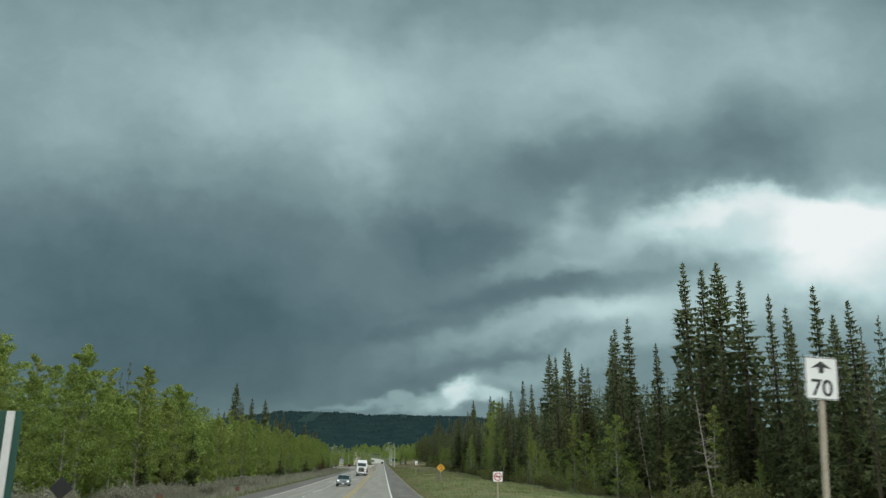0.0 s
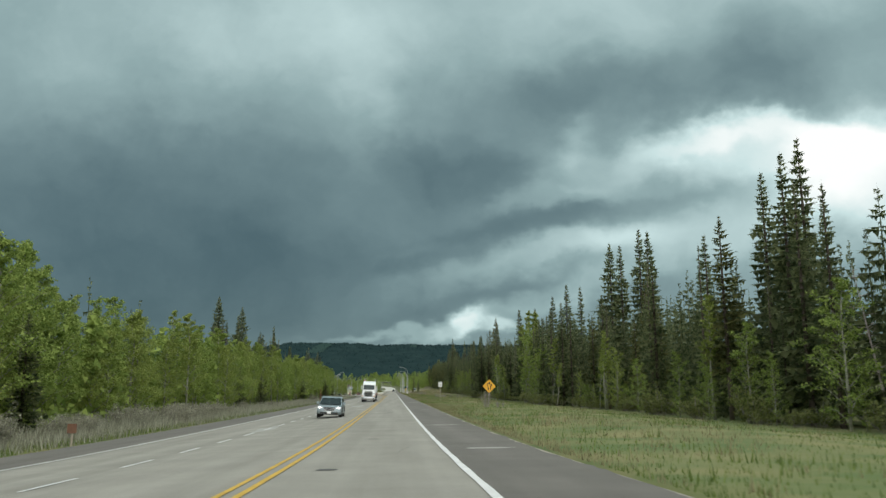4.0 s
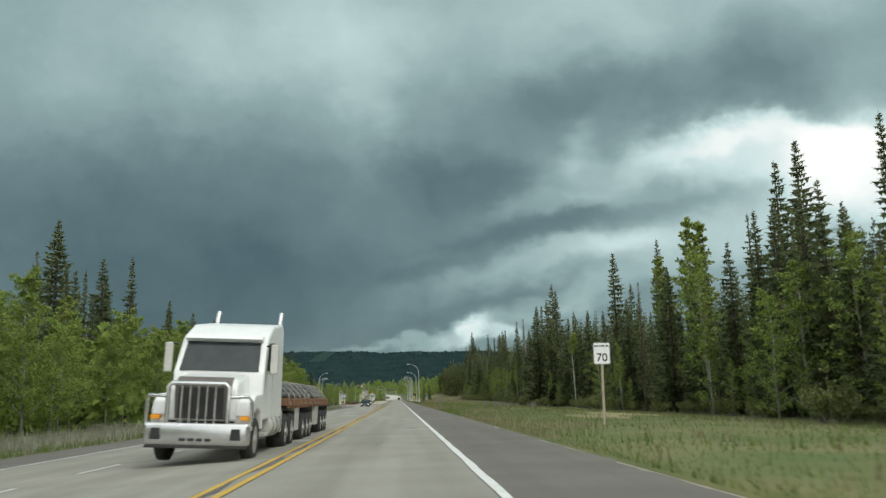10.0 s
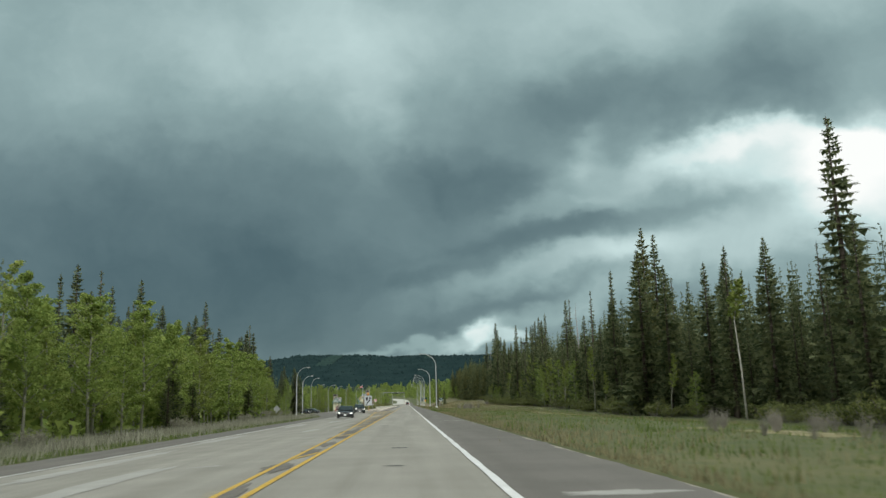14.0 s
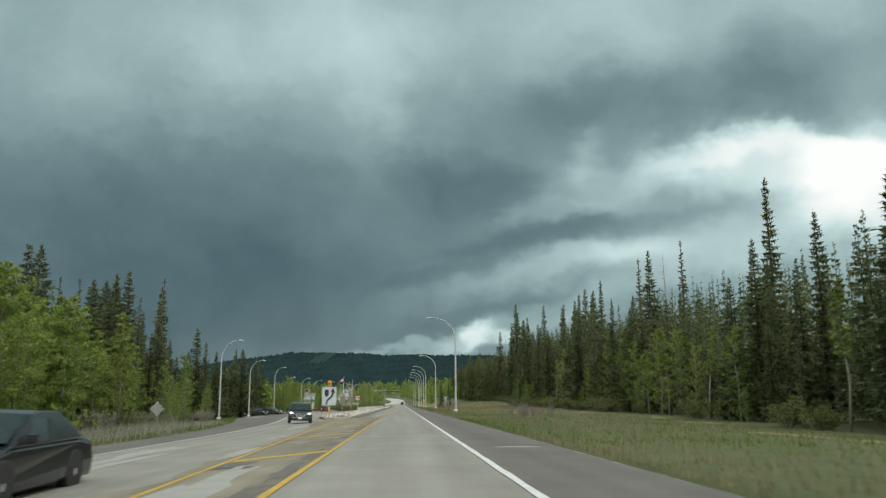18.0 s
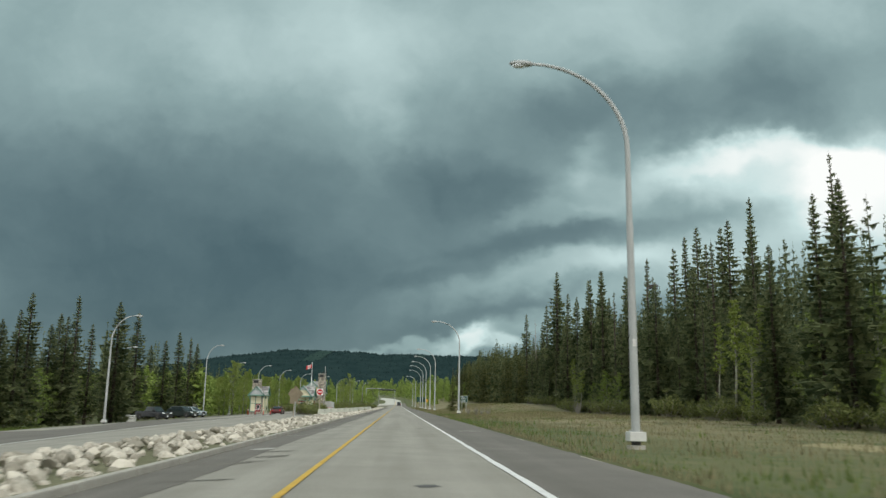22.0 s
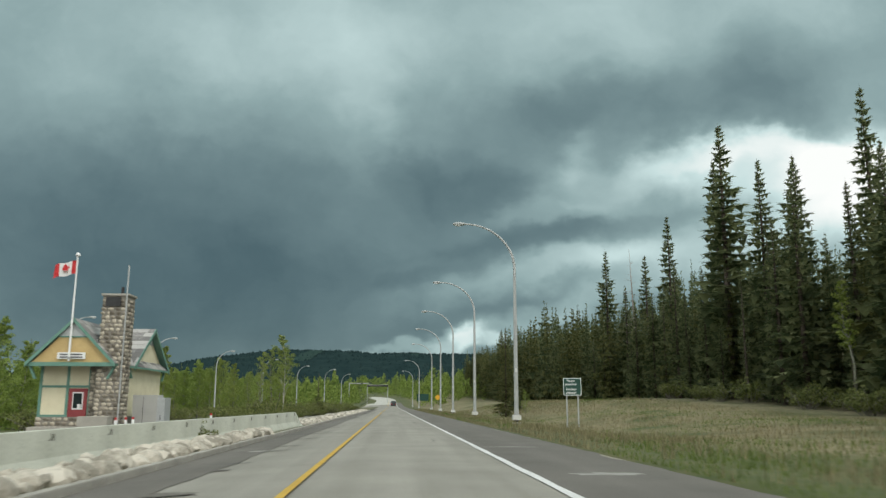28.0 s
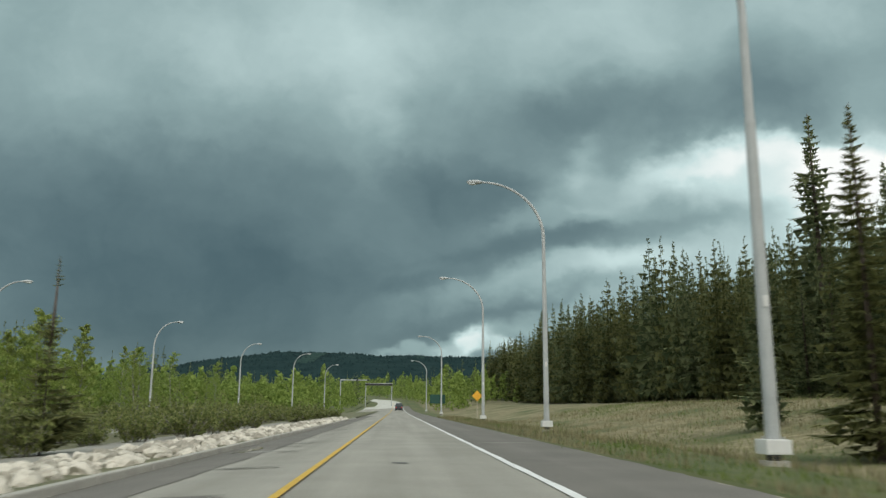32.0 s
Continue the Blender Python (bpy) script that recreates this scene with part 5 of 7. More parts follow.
# signs seen from behind
s = signpost("warning_sign", "grey metal back of a diamond warning sign at the far verge", "road sign", 1.7, True, 0.09)
part("plate", prism([(0, 1.9 - 0.85), (0.85, 1.9), (0, 1.9 + 0.85), (-0.85, 1.9)], -0.045, -0.036), M_SIGNBACK, s)
stand(s, -28.3, 474.2)
s = signpost("warning_sign", "tan back of a diamond warning sign in the rock bed", "road sign", 3.2, False, 0.1)
part("plate", prism([(0, 2.55 - 0.78), (0.78, 2.55), (0, 2.55 + 0.78), (-0.78, 2.55)], -0.06, -0.051), M_TANBACK, s, "weathered tan plate")
stand(s, -10.35, 544.6)
s = signpost("no_entry_sign", "round red no-entry sign with a white bar on a dark post", "road sign", 3.2, True, 0.1)
face = part("plate", plate(0.8, 0.85, 3.1), M_SIGNWHITE, s)
part("red_disc", disc(0, -0.05, 3.1, 0.36, 0.008, 24), M_SIGNRED, face)
part("white_bar", box(-0.25, 0.25, -0.06, -0.054, 3.04, 3.16), M_SIGNWHITE, face)
stand(s, -10.3, 569.0)

# please proceed
s = new("guide_sign")
tagged(s, "dark green bilingual sign with white border on two posts", "road sign")
for x in (-0.5, 0.5):
    part("post", box(x - 0.06, x + 0.06, -0.02, 0.06, -1.3, 2.5, 0.008), M_STEEL, s, "grey post")
face = part("plate", plate(1.66, 1.56, 3.17), M_SIGNGREEN, s)
part("border", rim(1.60, 1.50, 3.17, 0.05, -0.047), M_SIGNWHITE, face)
for text, z in (("Please", 3.58), ("proceed", 3.30), ("Veuillez", 2.86), ("avancer", 2.57)):
    lettering(text, 0.30, -0.12, z, -0.05, M_SIGNWHITE, face)
stand(s, 15.4, 656.5, z=-0.37)

# distant boards
s = signpost("warning_sign", "small amber diamond sign far along the verge", "road sign", 3.6)
part("plate", prism([(0, 3.0), (0.75, 3.75), (0, 4.5), (-0.75, 3.75)], -0.05, -0.042), M_SIGNYEL, s)
stand(s, 11.2, 790)
s = new("guide_sign")
tagged(s, "wide green guide sign far along the highway", "road sign")
for x in (-1.5, 1.5):
    part("post", box(x - 0.1, x + 0.1, 0, 0.12, -0.3, 4), M_WOODPOST, s)
part("plate", plate(5.2, 3.0, 4.2), M_SIGNGREEN, s)
stand(s, 13.5, 949)
s = new("direction_board")
tagged(s, "dark green direction board on a pale post at the far verge", "road sign")
part("post", box(-0.16, 0.16, -0.06, 0.06, -0.3, 4.85, 0.01), M_LAMPBASE, s)
part("board", box(-3.6, 0.45, 0.06, 0.1, 1.2, 4.85, 0.01), M_SIGNGREEN, s)
stand(s, -15.0, 70.7)
s = signpost("warning_sign", "backlit back of a diamond sign in the brush, painted dark", "road sign", 2.1, True, 0.07)
# black stands in for the shade on this backlit plate
part("plate", prism([(0, 1.0), (0.6, 1.6), (0, 2.2), (-0.6, 1.6)], -0.045, -0.036), M_BLACK, s, "plate coloured dark for its backlit shade")
stand(s, -15.6, 79)
for x, y in ((-14.9, 128), (-15.2, 97)):
    s = signpost("marker_sign", "small brown wooden marker on a low post", "marker sign", 1.0, True, 0.08)
    part("plate", box(-0.22, 0.22, -0.08, -0.04, 0.55, 1.0, 0.01), material("brown_board", (0.10, 0.05, 0.03), (0.18, 0.09, 0.05), 4, 0.8), s)
    stand(s, x, y)
stake = new("marker_post")
tagged(stake, "tall rusty brown marker post at the edge of the aspens", "marker post")
part("post", box(-0.09, 0.09, -0.05, 0.05, -0.4, 3.0, 0.01), M_RUST, stake)
part("cap", box(-0.1, 0.1, -0.06, 0.06, 2.75, 3.06, 0.01), M_RUST, stake)
stand(stake, -19.2, 309)
# cantilever signal arm past the rock bed
s = new("signal_gantry")
tagged(s, "grey cantilever arm with small lights over the far gate lane", "signal gantry")
part("post", tube([(0, 0, -0.3), (0, 0, 10.2)], 0.16, 10), M_STEEL, s)
part("beam", box(-0.1, 9.5, -0.1, 0.1, 10.0, 10.35, 0.03), M_STEEL, s)
for x in (5.5, 9.0):
    part("signal_light", box(x - 0.3, x + 0.3, -0.2, 0.2, 9.9, 10.5, 0.05), M_BLACK, s)
stand(s, -19, 943)
# dark overhead beam further down the gate road
s = new("overhead_gantry")
tagged(s, "dark overhead beam on two grey posts across the far road", "overhead gantry")
for x in (-5.2, 5.2):
    part("post", tube([(x, 0, -0.5), (x, 0, 8.8)], 0.16, 10), M_STEEL, s)
part("beam", box(-5.4, 5.4, -0.25, 0.25, 8.3, 9.1, 0.03), M_BLACK, s, "dark box beam")
part("cap", box(-5.45, 5.45, -0.3, 0.3, 9.1, 9.25, 0.02), M_LAMPBASE, s, "pale top edge")
stand(s, -7.6, 1000)

# ---- vehicles ----
M_GLASS = material("tinted_glass", (0.012, 0.02, 0.02), (0.03, 0.042, 0.042), 1.2, 0.05, 0, 4, gloss=0.5)
M_TYRE = material("tyre_rubber", (0.018, 0.018, 0.018), (0.045, 0.043, 0.04), 6, 0.9, 0.2, 40)
M_RIM = material("wheel_metal", (0.42, 0.42, 0.41), (0.6, 0.6, 0.58), 5, 0.35, 0, 30, metal=0.6)
M_CHROME = material("polished_bar", (0.52, 0.53, 0.53), (0.7, 0.7, 0.7), 3, 0.22, 0, 30, metal=0.85)
M_TRUCK = material("white_truck_paint", (0.70, 0.72, 0.70), (0.82, 0.83, 0.82), 0.8, 0.3, 0, 8)
M_UNDER = material("dark_underbody", (0.018, 0.018, 0.018), (0.05, 0.048, 0.045), 4, 0.8)
M_DECK = material("rusty_deck", (0.12, 0.06, 0.032), (0.26, 0.14, 0.075), 2.5, 0.85, 0.3, 20)
M_PIPE = material("steel_pipe", (0.09, 0.095, 0.10), (0.2, 0.205, 0.21), 2, 0.55, 0.1, 20, metal=0.3)
M_LAMPGLASS = material("headlight_glass", (0.75, 0.76, 0.76), (0.86, 0.87, 0.87), 3, 0.08)
M_AMBER = material("amber_glass", (0.7, 0.25, 0.01), (0.85, 0.38, 0.03), 3, 0.2)
M_TAIL = material("red_lamp_glass", (0.4, 0.01, 0.01), (0.55, 0.03, 0.02), 3, 0.2)
M_GREYBOX = material("grey_steel_box", (0.40, 0.40, 0.37), (0.54, 0.54, 0.50), 1.5, 0.5, 0.05, 20)
M_SURROUND = material("grille_surround", (0.09, 0.08, 0.07), (0.16, 0.14, 0.12), 3, 0.5)
M_STRAP = material("strap_webbing", (0.22, 0.21, 0.18), (0.34, 0.32, 0.28), 5, 0.8)


def emits(name, colour, strength):
    m = bpy.data.materials.new(name)
    m.use_nodes = True
    b = m.node_tree.nodes["Principled BSDF"]
    b.inputs["Base Color"].default_value = (*colour, 1)
    b.inputs["Emission Color"].default_value = (*colour, 1)
    b.inputs["Emission Strength"].default_value = strength
    return m


M_DRL = emits("lit_headlight", (1, 0.97, 0.9), 2.0)


def wheel(parent, x, y, r, w, side):
    """A tyre with its rim under it, axle along x."""
    t = bmesh.new()
    prof = [(-w / 2, r * 0.62), (-w / 2, r * 0.9), (-w * 0.38, r), (w * 0.38, r), (w / 2, r * 0.9), (w / 2, r * 0.62)]
    n = 22
    rings = [[t.verts.new((x + a, y + b * math.cos(math.tau * i / n), r + b * math.sin(math.tau * i / n))) for a, b in prof] for i in range(n)]
    for i in range(n):
        for j in range(len(prof) - 1):
            t.faces.new((rings[i][j], rings[i][j + 1], rings[(i + 1) % n][j + 1], rings[(i + 1) % n][j]))
    bmesh.ops.recalc_face_normals(t, faces=t.faces[:])
    wh = part("wheel", t, M_TYRE, parent, "", True)
    rm = bmesh.new()
    disc(y, x + side * w * 0.22, r, r * 0.64, w * 0.5, 18, "x", rm)
    disc(y, x + side * w * 0.5, r, r * 0.2, w * 0.16, 12, "x", rm)
    part("rim", rm, M_RIM, wh, "grey metal rim")
    return wh


def narrowed(bm, z0, z1, amount):
    """Leans the sides of a cabin inwards with height."""
    for v in bm.verts:
        f = min(1, max(0, (v.co.z - z0) / (z1 - z0)))
        v.co.x *= 1 - amount * f
    return bm


def car(name, label, category, paint_mat, long=4.7, wide=1.84, high=1.45, suv=False, pickup=False, lit=True, group=""):
    """A parked or waiting car: front at y = 0 facing -y."""
    c = new(name)
    tagged(c, label, category, group)
    L, W, H = long, wide / 2, high
    belt = H * (0.62 if not suv else 0.60)
    clear = 0.2 if not suv else 0.28
    hood = L * (0.24 if not suv else 0.25)
    nose, brow, lamp = (0.72, 0.84, 0.0) if not suv else (0.86, 0.95, 0.13 * belt)
    out = [(0.08, clear), (0.0, clear + 0.14), (0.0, belt * nose * 0.75), (0.04, belt * nose), (0.2, belt * brow), (hood, belt * 1.02), (L - (0.1 if suv else 0.75), belt + 0.05), (L - 0.06, belt * 0.97), (L, belt * 0.6), (L - 0.05, clear)]
    body = prism(out, -W, W, 0.09, "x")
    narrowed(body, belt * 0.6, belt * 1.2, 0.1)
    part("body", body, paint_mat, c, "", True)
    if pickup:
        cab = [(hood + 0.1, belt - 0.02), (hood + 0.75, H - 0.05), (hood + 1.1, H), (hood + 2.1, H), (hood + 2.35, belt)]
    elif suv:
        cab = [(hood - 0.05, belt - 0.02), (hood + 0.8, H - 0.1), (hood + 1.25, H), (L - 0.75, H - 0.03), (L - 0.1, belt + 0.03)]
    else:
        cab = [(hood - 0.05, belt - 0.02), (hood + 0.85, H - 0.05), (hood + 1.25, H), (L - 1.6, H - 0.01), (L - 0.55, belt + 0.03)]
    part("cabin", narrowed(prism(cab, -W * 0.97, W * 0.97, 0.05, "x"), belt, H, 0.17), paint_mat, c, "", True)
    (ya, za), (yb, zb) = cab[0], cab[1]
    ws = prism([(ya + 0.02, za + 0.07), (yb - 0.01, zb - 0.02), (yb - 0.05, zb + 0.0), (ya - 0.03, za + 0.09)], -W * 0.9, W * 0.9, 0, "x")
    part("windscreen", narrowed(ws, belt, H, 0.17), M_GLASS, c, "dark glass")
    (yc, zc), (yd, zd) = cab[3], cab[4]
    if not pickup:
        rw = prism([(yc + 0.06, zc - 0.06), (yd - 0.02, zd + 0.1), (yd + 0.02, zd + 0.12), (yc + 0.1, zc - 0.04)], -W * 0.85, W * 0.85, 0, "x")
        part("rear_window", narrowed(rw, belt, H, 0.17), M_GLASS, c, "dark glass")
    mid = (yb + yc) / 2
    for s in (-1, 1):
        for a, b in ((yb - 0.25, mid - 0.05), (mid + 0.05, yc - 0.02)):
            sw = prism([(a, belt + 0.06), (a + (0.3 if a < mid else 0), H - 0.12), (b, H - 0.12), (b, belt + 0.06)], s * W * 0.955, s * W * 0.985, 0, "x")
            part("side_window", narrowed(sw, belt, H, 0.17), M_GLASS, c, "dark glass")
        part("mirror", box(s * W - 0.02 + (0 if s > 0 else -0.16), s * W + 0.02 + (0.16 if s > 0 else 0), hood + 0.35, hood + 0.5, belt + 0.05, belt + 0.22, 0.03), paint_mat, c)
        h = part("headlight", prism([(s * W * 0.52, belt * 0.72 + lamp), (s * W * 0.94, belt * 0.77 + lamp), (s * W * 0.97, belt * 0.66 + lamp), (s * W * 0.55, belt * 0.61 + lamp)], -0.012, 0.2, 0.01), M_LAMPGLASS, c, "clear headlight")
        if lit:
            part("bulb", disc(s * W * 0.76, -0.015, belt * 0.69 + lamp, 0.075, 0.02, 12), M_DRL, h, "lit lamp")
        part("tail_light", prism([(s * W * 0.55, belt * 0.75), (s * W * 0.93, belt * 0.85), (s * W * 0.93, belt * 0.68), (s * W * 0.6, belt * 0.64)], L - 0.12, L + 0.012, 0.01), M_TAIL, c, "red tail light")
    part("grille", prism([(-W * 0.47, belt * 0.73 + lamp), (W * 0.47, belt * 0.73 + lamp), (W * 0.42, belt * 0.45 + lamp), (-W * 0.42, belt * 0.45 + lamp)], -0.015, 0.1, 0.01), M_BLACK, c, "black grille")
    part("grille_trim", prism([(-W * 0.46, belt * 0.75), (-W * 0.4, belt * 0.75), (-W * 0.2, belt * 0.56), (W * 0.2, belt * 0.56), (W * 0.4, belt * 0.75), (W * 0.46, belt * 0.75), (W * 0.24, belt * 0.52), (-W * 0.24, belt * 0.52)], -0.024, -0.01), M_CHROME, c, "chrome trim")
    if suv:
        for k in range(3):
            part("grille_bar", box(-W * 0.45, W * 0.45, -0.03, -0.012, belt * (0.5 + 0.075 * k) + lamp, belt * (0.52 + 0.075 * k) + lamp, 0.004), M_CHROME, c, "bright grille bar")
        part("bumper_trim", box(-W * 0.66, W * 0.66, -0.03, 0.0, clear + 0.2, clear + 0.235, 0.008), M_CHROME, c, "bright lower bumper strip")
        for s in (-1, 1):
            part("roof_rail", tube([(s * W * 0.74, yb + 0.5, H + 0.005), (s * W * 0.74, (yb + yc) / 2, H + 0.045), (s * W * 0.74, yc - 0.1, H)], 0.018, 6), M_BLACK, c)
    part("bumper_intake", box(-W * 0.7, W * 0.7, -0.012, 0.08, clear + 0.04, clear + 0.14, 0.01), M_UNDER, c)
    part("number_plate", box(-0.15, 0.15, -0.035, -0.02, belt * 0.36, belt * 0.36 + 0.15), M_SIGNWHITE, c, "blank pale plate")
    r = 0.33 if not suv else 0.38
    for yy in (L * 0.185, L * 0.80):
        for s in (-1, 1):
            wheel(c, s * (W - 0.11), yy, r, 0.22, s)
    for yy in (L * 0.185, L * 0.80):
        for s in (-1, 1):
            part("wheel_arch", disc(yy, s * (W - 0.012), r + 0.02, r * 1.17, 0.05, 18, "x"), M_UNDER, c, "dark wheel arch")
    part("floorpan", box(-W * 0.85, W * 0.85, 0.3, L - 0.3, clear - 0.04, clear + 0.1), M_UNDER, c)
    return c


M_BLUEPAINT = material("silver_blue_paint", (0.22, 0.27, 0.29), (0.34, 0.40, 0.42), 1, 0.28, 0, 12, metal=0.4)
M_DARKPAINT = material("black_car_paint", (0.012, 0.014, 0.017), (0.03, 0.033, 0.037), 1, 0.18, 0, 12)
M_GREENPAINT = material("dark_green_paint", (0.02, 0.03, 0.028), (0.04, 0.05, 0.047), 1, 0.2, 0, 12)
M_REDDARK = material("dark_red_paint", (0.06, 0.012, 0.012), (0.11, 0.02, 0.02), 1, 0.22, 0, 12)


def park(c, x, y, turn=0.0):
    c.matrix_basis = pose(x, y, lie(x, y) + 0.006, 0, math.degrees(math.atan2(0.05, 1)) if -14 < x < -2 and abs(turn) < 20 else 0, turn)
    return c


park(car("car", "silver-blue hatchback with lit headlights on the oncoming lane", "car", M_BLUEPAINT, 4.4, 1.8, 1.55, True), -4.3, 148)
park(car("car", "black sedan with lit headlights and chrome grille on the oncoming lane", "car", M_DARKPAINT, 4.9, 1.86, 1.45), -6.9, 390, 2)
park(car("car", "black sport utility vehicle with lit headlights by the painted island", "car", M_GREENPAINT, 4.9, 1.98, 1.74, True), -8.5, 447, 7)
park(car("car", "dark red sedan seen from behind waiting at the gate", "car", M_REDDARK, 4.6, 1.82, 1.45, lit=False), -22.3, 618, 180)
park(car("pickup_truck", "dark pickup truck with chrome front parked across the gate road", "pickup truck", M_DARKPAINT, 5.7, 1.95, 1.85, True, True, False), -34.6, 588, 62)
park(car("car", "dark sport utility vehicle parked beyond the pickup", "car", M_GREENPAINT, 4.9, 1.9, 1.75, True, lit=False), -32.4, 595.5, 66)
park(car("car", "grey-green sport utility vehicle parked at the edge of the lot", "car", M_BLUEPAINT, 4.7, 1.9, 1.7, True, lit=False), -33.0, 604, 70)
park(car("car", "small dark van far ahead on the climbing road", "car", M_DARKPAINT, 5.0, 2.1, 2.2, True, lit=False), 0.3, 905, 180)

# the road train
truck = new("truck")
tagged(truck, "white highway tractor with a chrome bull bar hauling flatbeds of pipe", "truck")
part("hood", narrowed(prism([(0.3, 0.95), (0.3, 1.72), (0.55, 1.92), (1.9, 2.12), (1.9, 0.95)], -0.92, 0.92, 0.1, "x"), 1.2, 2.1, 0.14), M_TRUCK, truck, "", True)
for s in (-1, 1):
    f = prism([(0.35, 0.75), (0.35, 1.25), (0.7, 1.55), (1.6, 1.6), (1.9, 1.4), (1.9, 0.75), (1.72, 0.75), (1.6, 1.15), (1.1, 1.28), (0.62, 1.12), (0.5, 0.75)], s * 0.8, s * 1.22, 0.03, "x")
    part("fender", f, M_TRUCK, truck, "", True)
    h = part("headlight", box(s * 1.0 - 0.17, s * 1.0 + 0.17, 0.25, 0.5, 1.08, 1.42, 0.05), M_LAMPGLASS, truck)
    part("turn_signal", box(s * 1.08 - 0.12, s * 1.08 + 0.12, 0.22, 0.32, 0.98, 1.08, 0.02), M_AMBER, h, "amber lamp")
    part("mirror", box(s * 1.42 - 0.1, s * 1.42 + 0.1, 1.95, 2.1, 2.1, 2.85, 0.04), M_GREYBOX, truck)
    part("mirror_bracket", tube([(s * 1.18, 2.1, 2.8), (s * 1.42, 2.02, 2.84)], 0.025, 6), M_BLACK, truck)
    part("side_window", prism([(2.35, 2.2), (2.42, 2.9), (3.1, 2.95), (3.1, 2.2)], s * 1.195, s * 1.215, 0, "x"), M_GLASS, truck, "dark glass")
    part("door_seam", box(s * 1.205 - 0.008, s * 1.205 + 0.008, 3.2, 3.225, 1.0, 3.0), M_GREYBOX, truck)
    part("exhaust_stack", tube([(s * 0.98, 5.35, 1.2), (s * 0.98, 5.35, 3.75), (s * 0.98, 5.5, 3.98)], 0.075, 12), M_CHROME, truck, "", True)
    tank = part("fuel_tank", tube([(s * 0.95, 3.0, 0.78), (s * 0.95, 3.04, 0.78), (s * 0.95, 4.9, 0.78), (s * 0.95, 4.94, 0.78)], [0.28, 0.33, 0.33, 0.28], 18), M_GREYBOX, truck, "dull metal fuel tank", True)
    for yy in (3.3, 4.0, 4.7):
        part("tank_band", tube([(s * 0.95, yy, 0.78), (s * 0.95, yy + 0.06, 0.78)], 0.338, 18), M_UNDER, tank)
    part("step", box(s * 1.0 - 0.22, s * 1.0 + 0.22, 2.2, 2.9, 0.55, 0.62, 0.01), M_GREYBOX, truck)
    part("quarter_fender", prism([(5.0, 0.55), (5.0, 1.12), (5.35, 1.15), (5.35, 0.55)], s * 0.6, s * 1.2, 0.01, "x"), M_GREYBOX, truck)
    wheel(truck, s * 1.05, 1.12, 0.52, 0.3, s)
    for yy in (5.9, 7.2):
        wheel(truck, s * 1.0, yy, 0.52, 0.55, s)
    part("mud_flap", box(s * 0.95 - 0.3, s * 0.95 + 0.3, 7.85, 7.87, 0.3, 1.1), M_TYRE, truck)
cabp = prism([(1.8, 0.95), (1.8, 2.1), (2.32, 2.93), (2.55, 3.1), (3.3, 3.42), (5.0, 3.62), (5.2, 3.5), (5.2, 0.95)], -1.2, 1.2, 0.07, "x")
part("cab", narrowed(cabp, 2.2, 3.7, 0.06), M_TRUCK, truck, "white sleeper cab with roof fairing", True)
part("windscreen", narrowed(prism([(1.79, 2.16), (2.25, 2.9), (2.29, 2.88), (1.84, 2.14)], -1.05, 1.05, 0, "x"), 2.1, 3.0, 0.06), M_GLASS, truck, "dark glass")
part("sun_visor", narrowed(prism([(2.12, 2.98), (2.2, 3.06), (2.5, 3.08), (2.3, 2.9)], -1.08, 1.08, 0.01, "x"), 2.1, 3.2, 0.04), M_TRUCK, truck, "white sun visor")
part("hood_scoop", narrowed(prism([(0.28, 1.74), (0.5, 1.94), (0.62, 1.97), (0.62, 1.8), (0.36, 1.7)], -0.74, 0.74, 0.02, "x"), 1.2, 2.1, 0.1), M_SURROUND, truck, "dark brown hood brow", True)
part("bumper_lip", box(-1.2, 1.2, -0.1, 0.2, 0.36, 0.43, 0.02), M_UNDER, truck, "dark lower lip")
part("grille_surround", prism([(-0.62, 1.0), (0.62, 1.0), (0.66, 1.75), (0.52, 1.88), (-0.52, 1.88), (-0.66, 1.75)], 0.2, 0.34, 0.03), M_SURROUND, truck, "grey-brown grille surround")
g = part("grille", box(-0.55, 0.55, 0.17, 0.25, 1.02, 1.72, 0.02), M_BLACK, truck)
part("bumper", box(-1.24, 1.24, -0.12, 0.3, 0.42, 0.92, 0.07), M_CHROME, truck, "polished steel bumper", True)
bb = bmesh.new()
tube([(-0.72, -0.05, 0.85), (-0.72, -0.08, 1.72), (-0.64, -0.08, 1.8), (0.64, -0.08, 1.8), (0.72, -0.08, 1.72), (0.72, -0.05, 0.85)], 0.055, 8, bb)
for x in (-0.4, -0.2, 0, 0.2, 0.4):
    tube([(x, -0.05, 0.9), (x, -0.06, 1.76)], 0.03, 6, bb)
for s in (-1, 1):
    tube([(s * 0.72, -0.05, 1.5), (s * 1.2, 0.0, 1.52), (s * 1.26, 0.1, 1.4), (s * 1.26, 0.1, 0.85)], 0.04, 8, bb)
part("bull_bar", bb, M_CHROME, truck, "polished tube bull bar", True)
for x in (-0.95, 0.95):
    part("fog_lamp", prism([(x - 0.13, 0.55), (x + 0.13, 0.55), (x + 0.1, 0.8), (x - 0.1, 0.8)], -0.135, -0.1, 0.01), M_BLACK, truck)
for x in (-0.3, -0.1, 0.1, 0.3):
    part("bumper_slot", box(x - 0.07, x + 0.07, -0.13, -0.1, 0.52, 0.58), M_BLACK, truck)
part("chassis", box(-0.45, 0.45, 0.4, 8.2, 0.55, 0.95, 0.02), M_UNDER, truck)
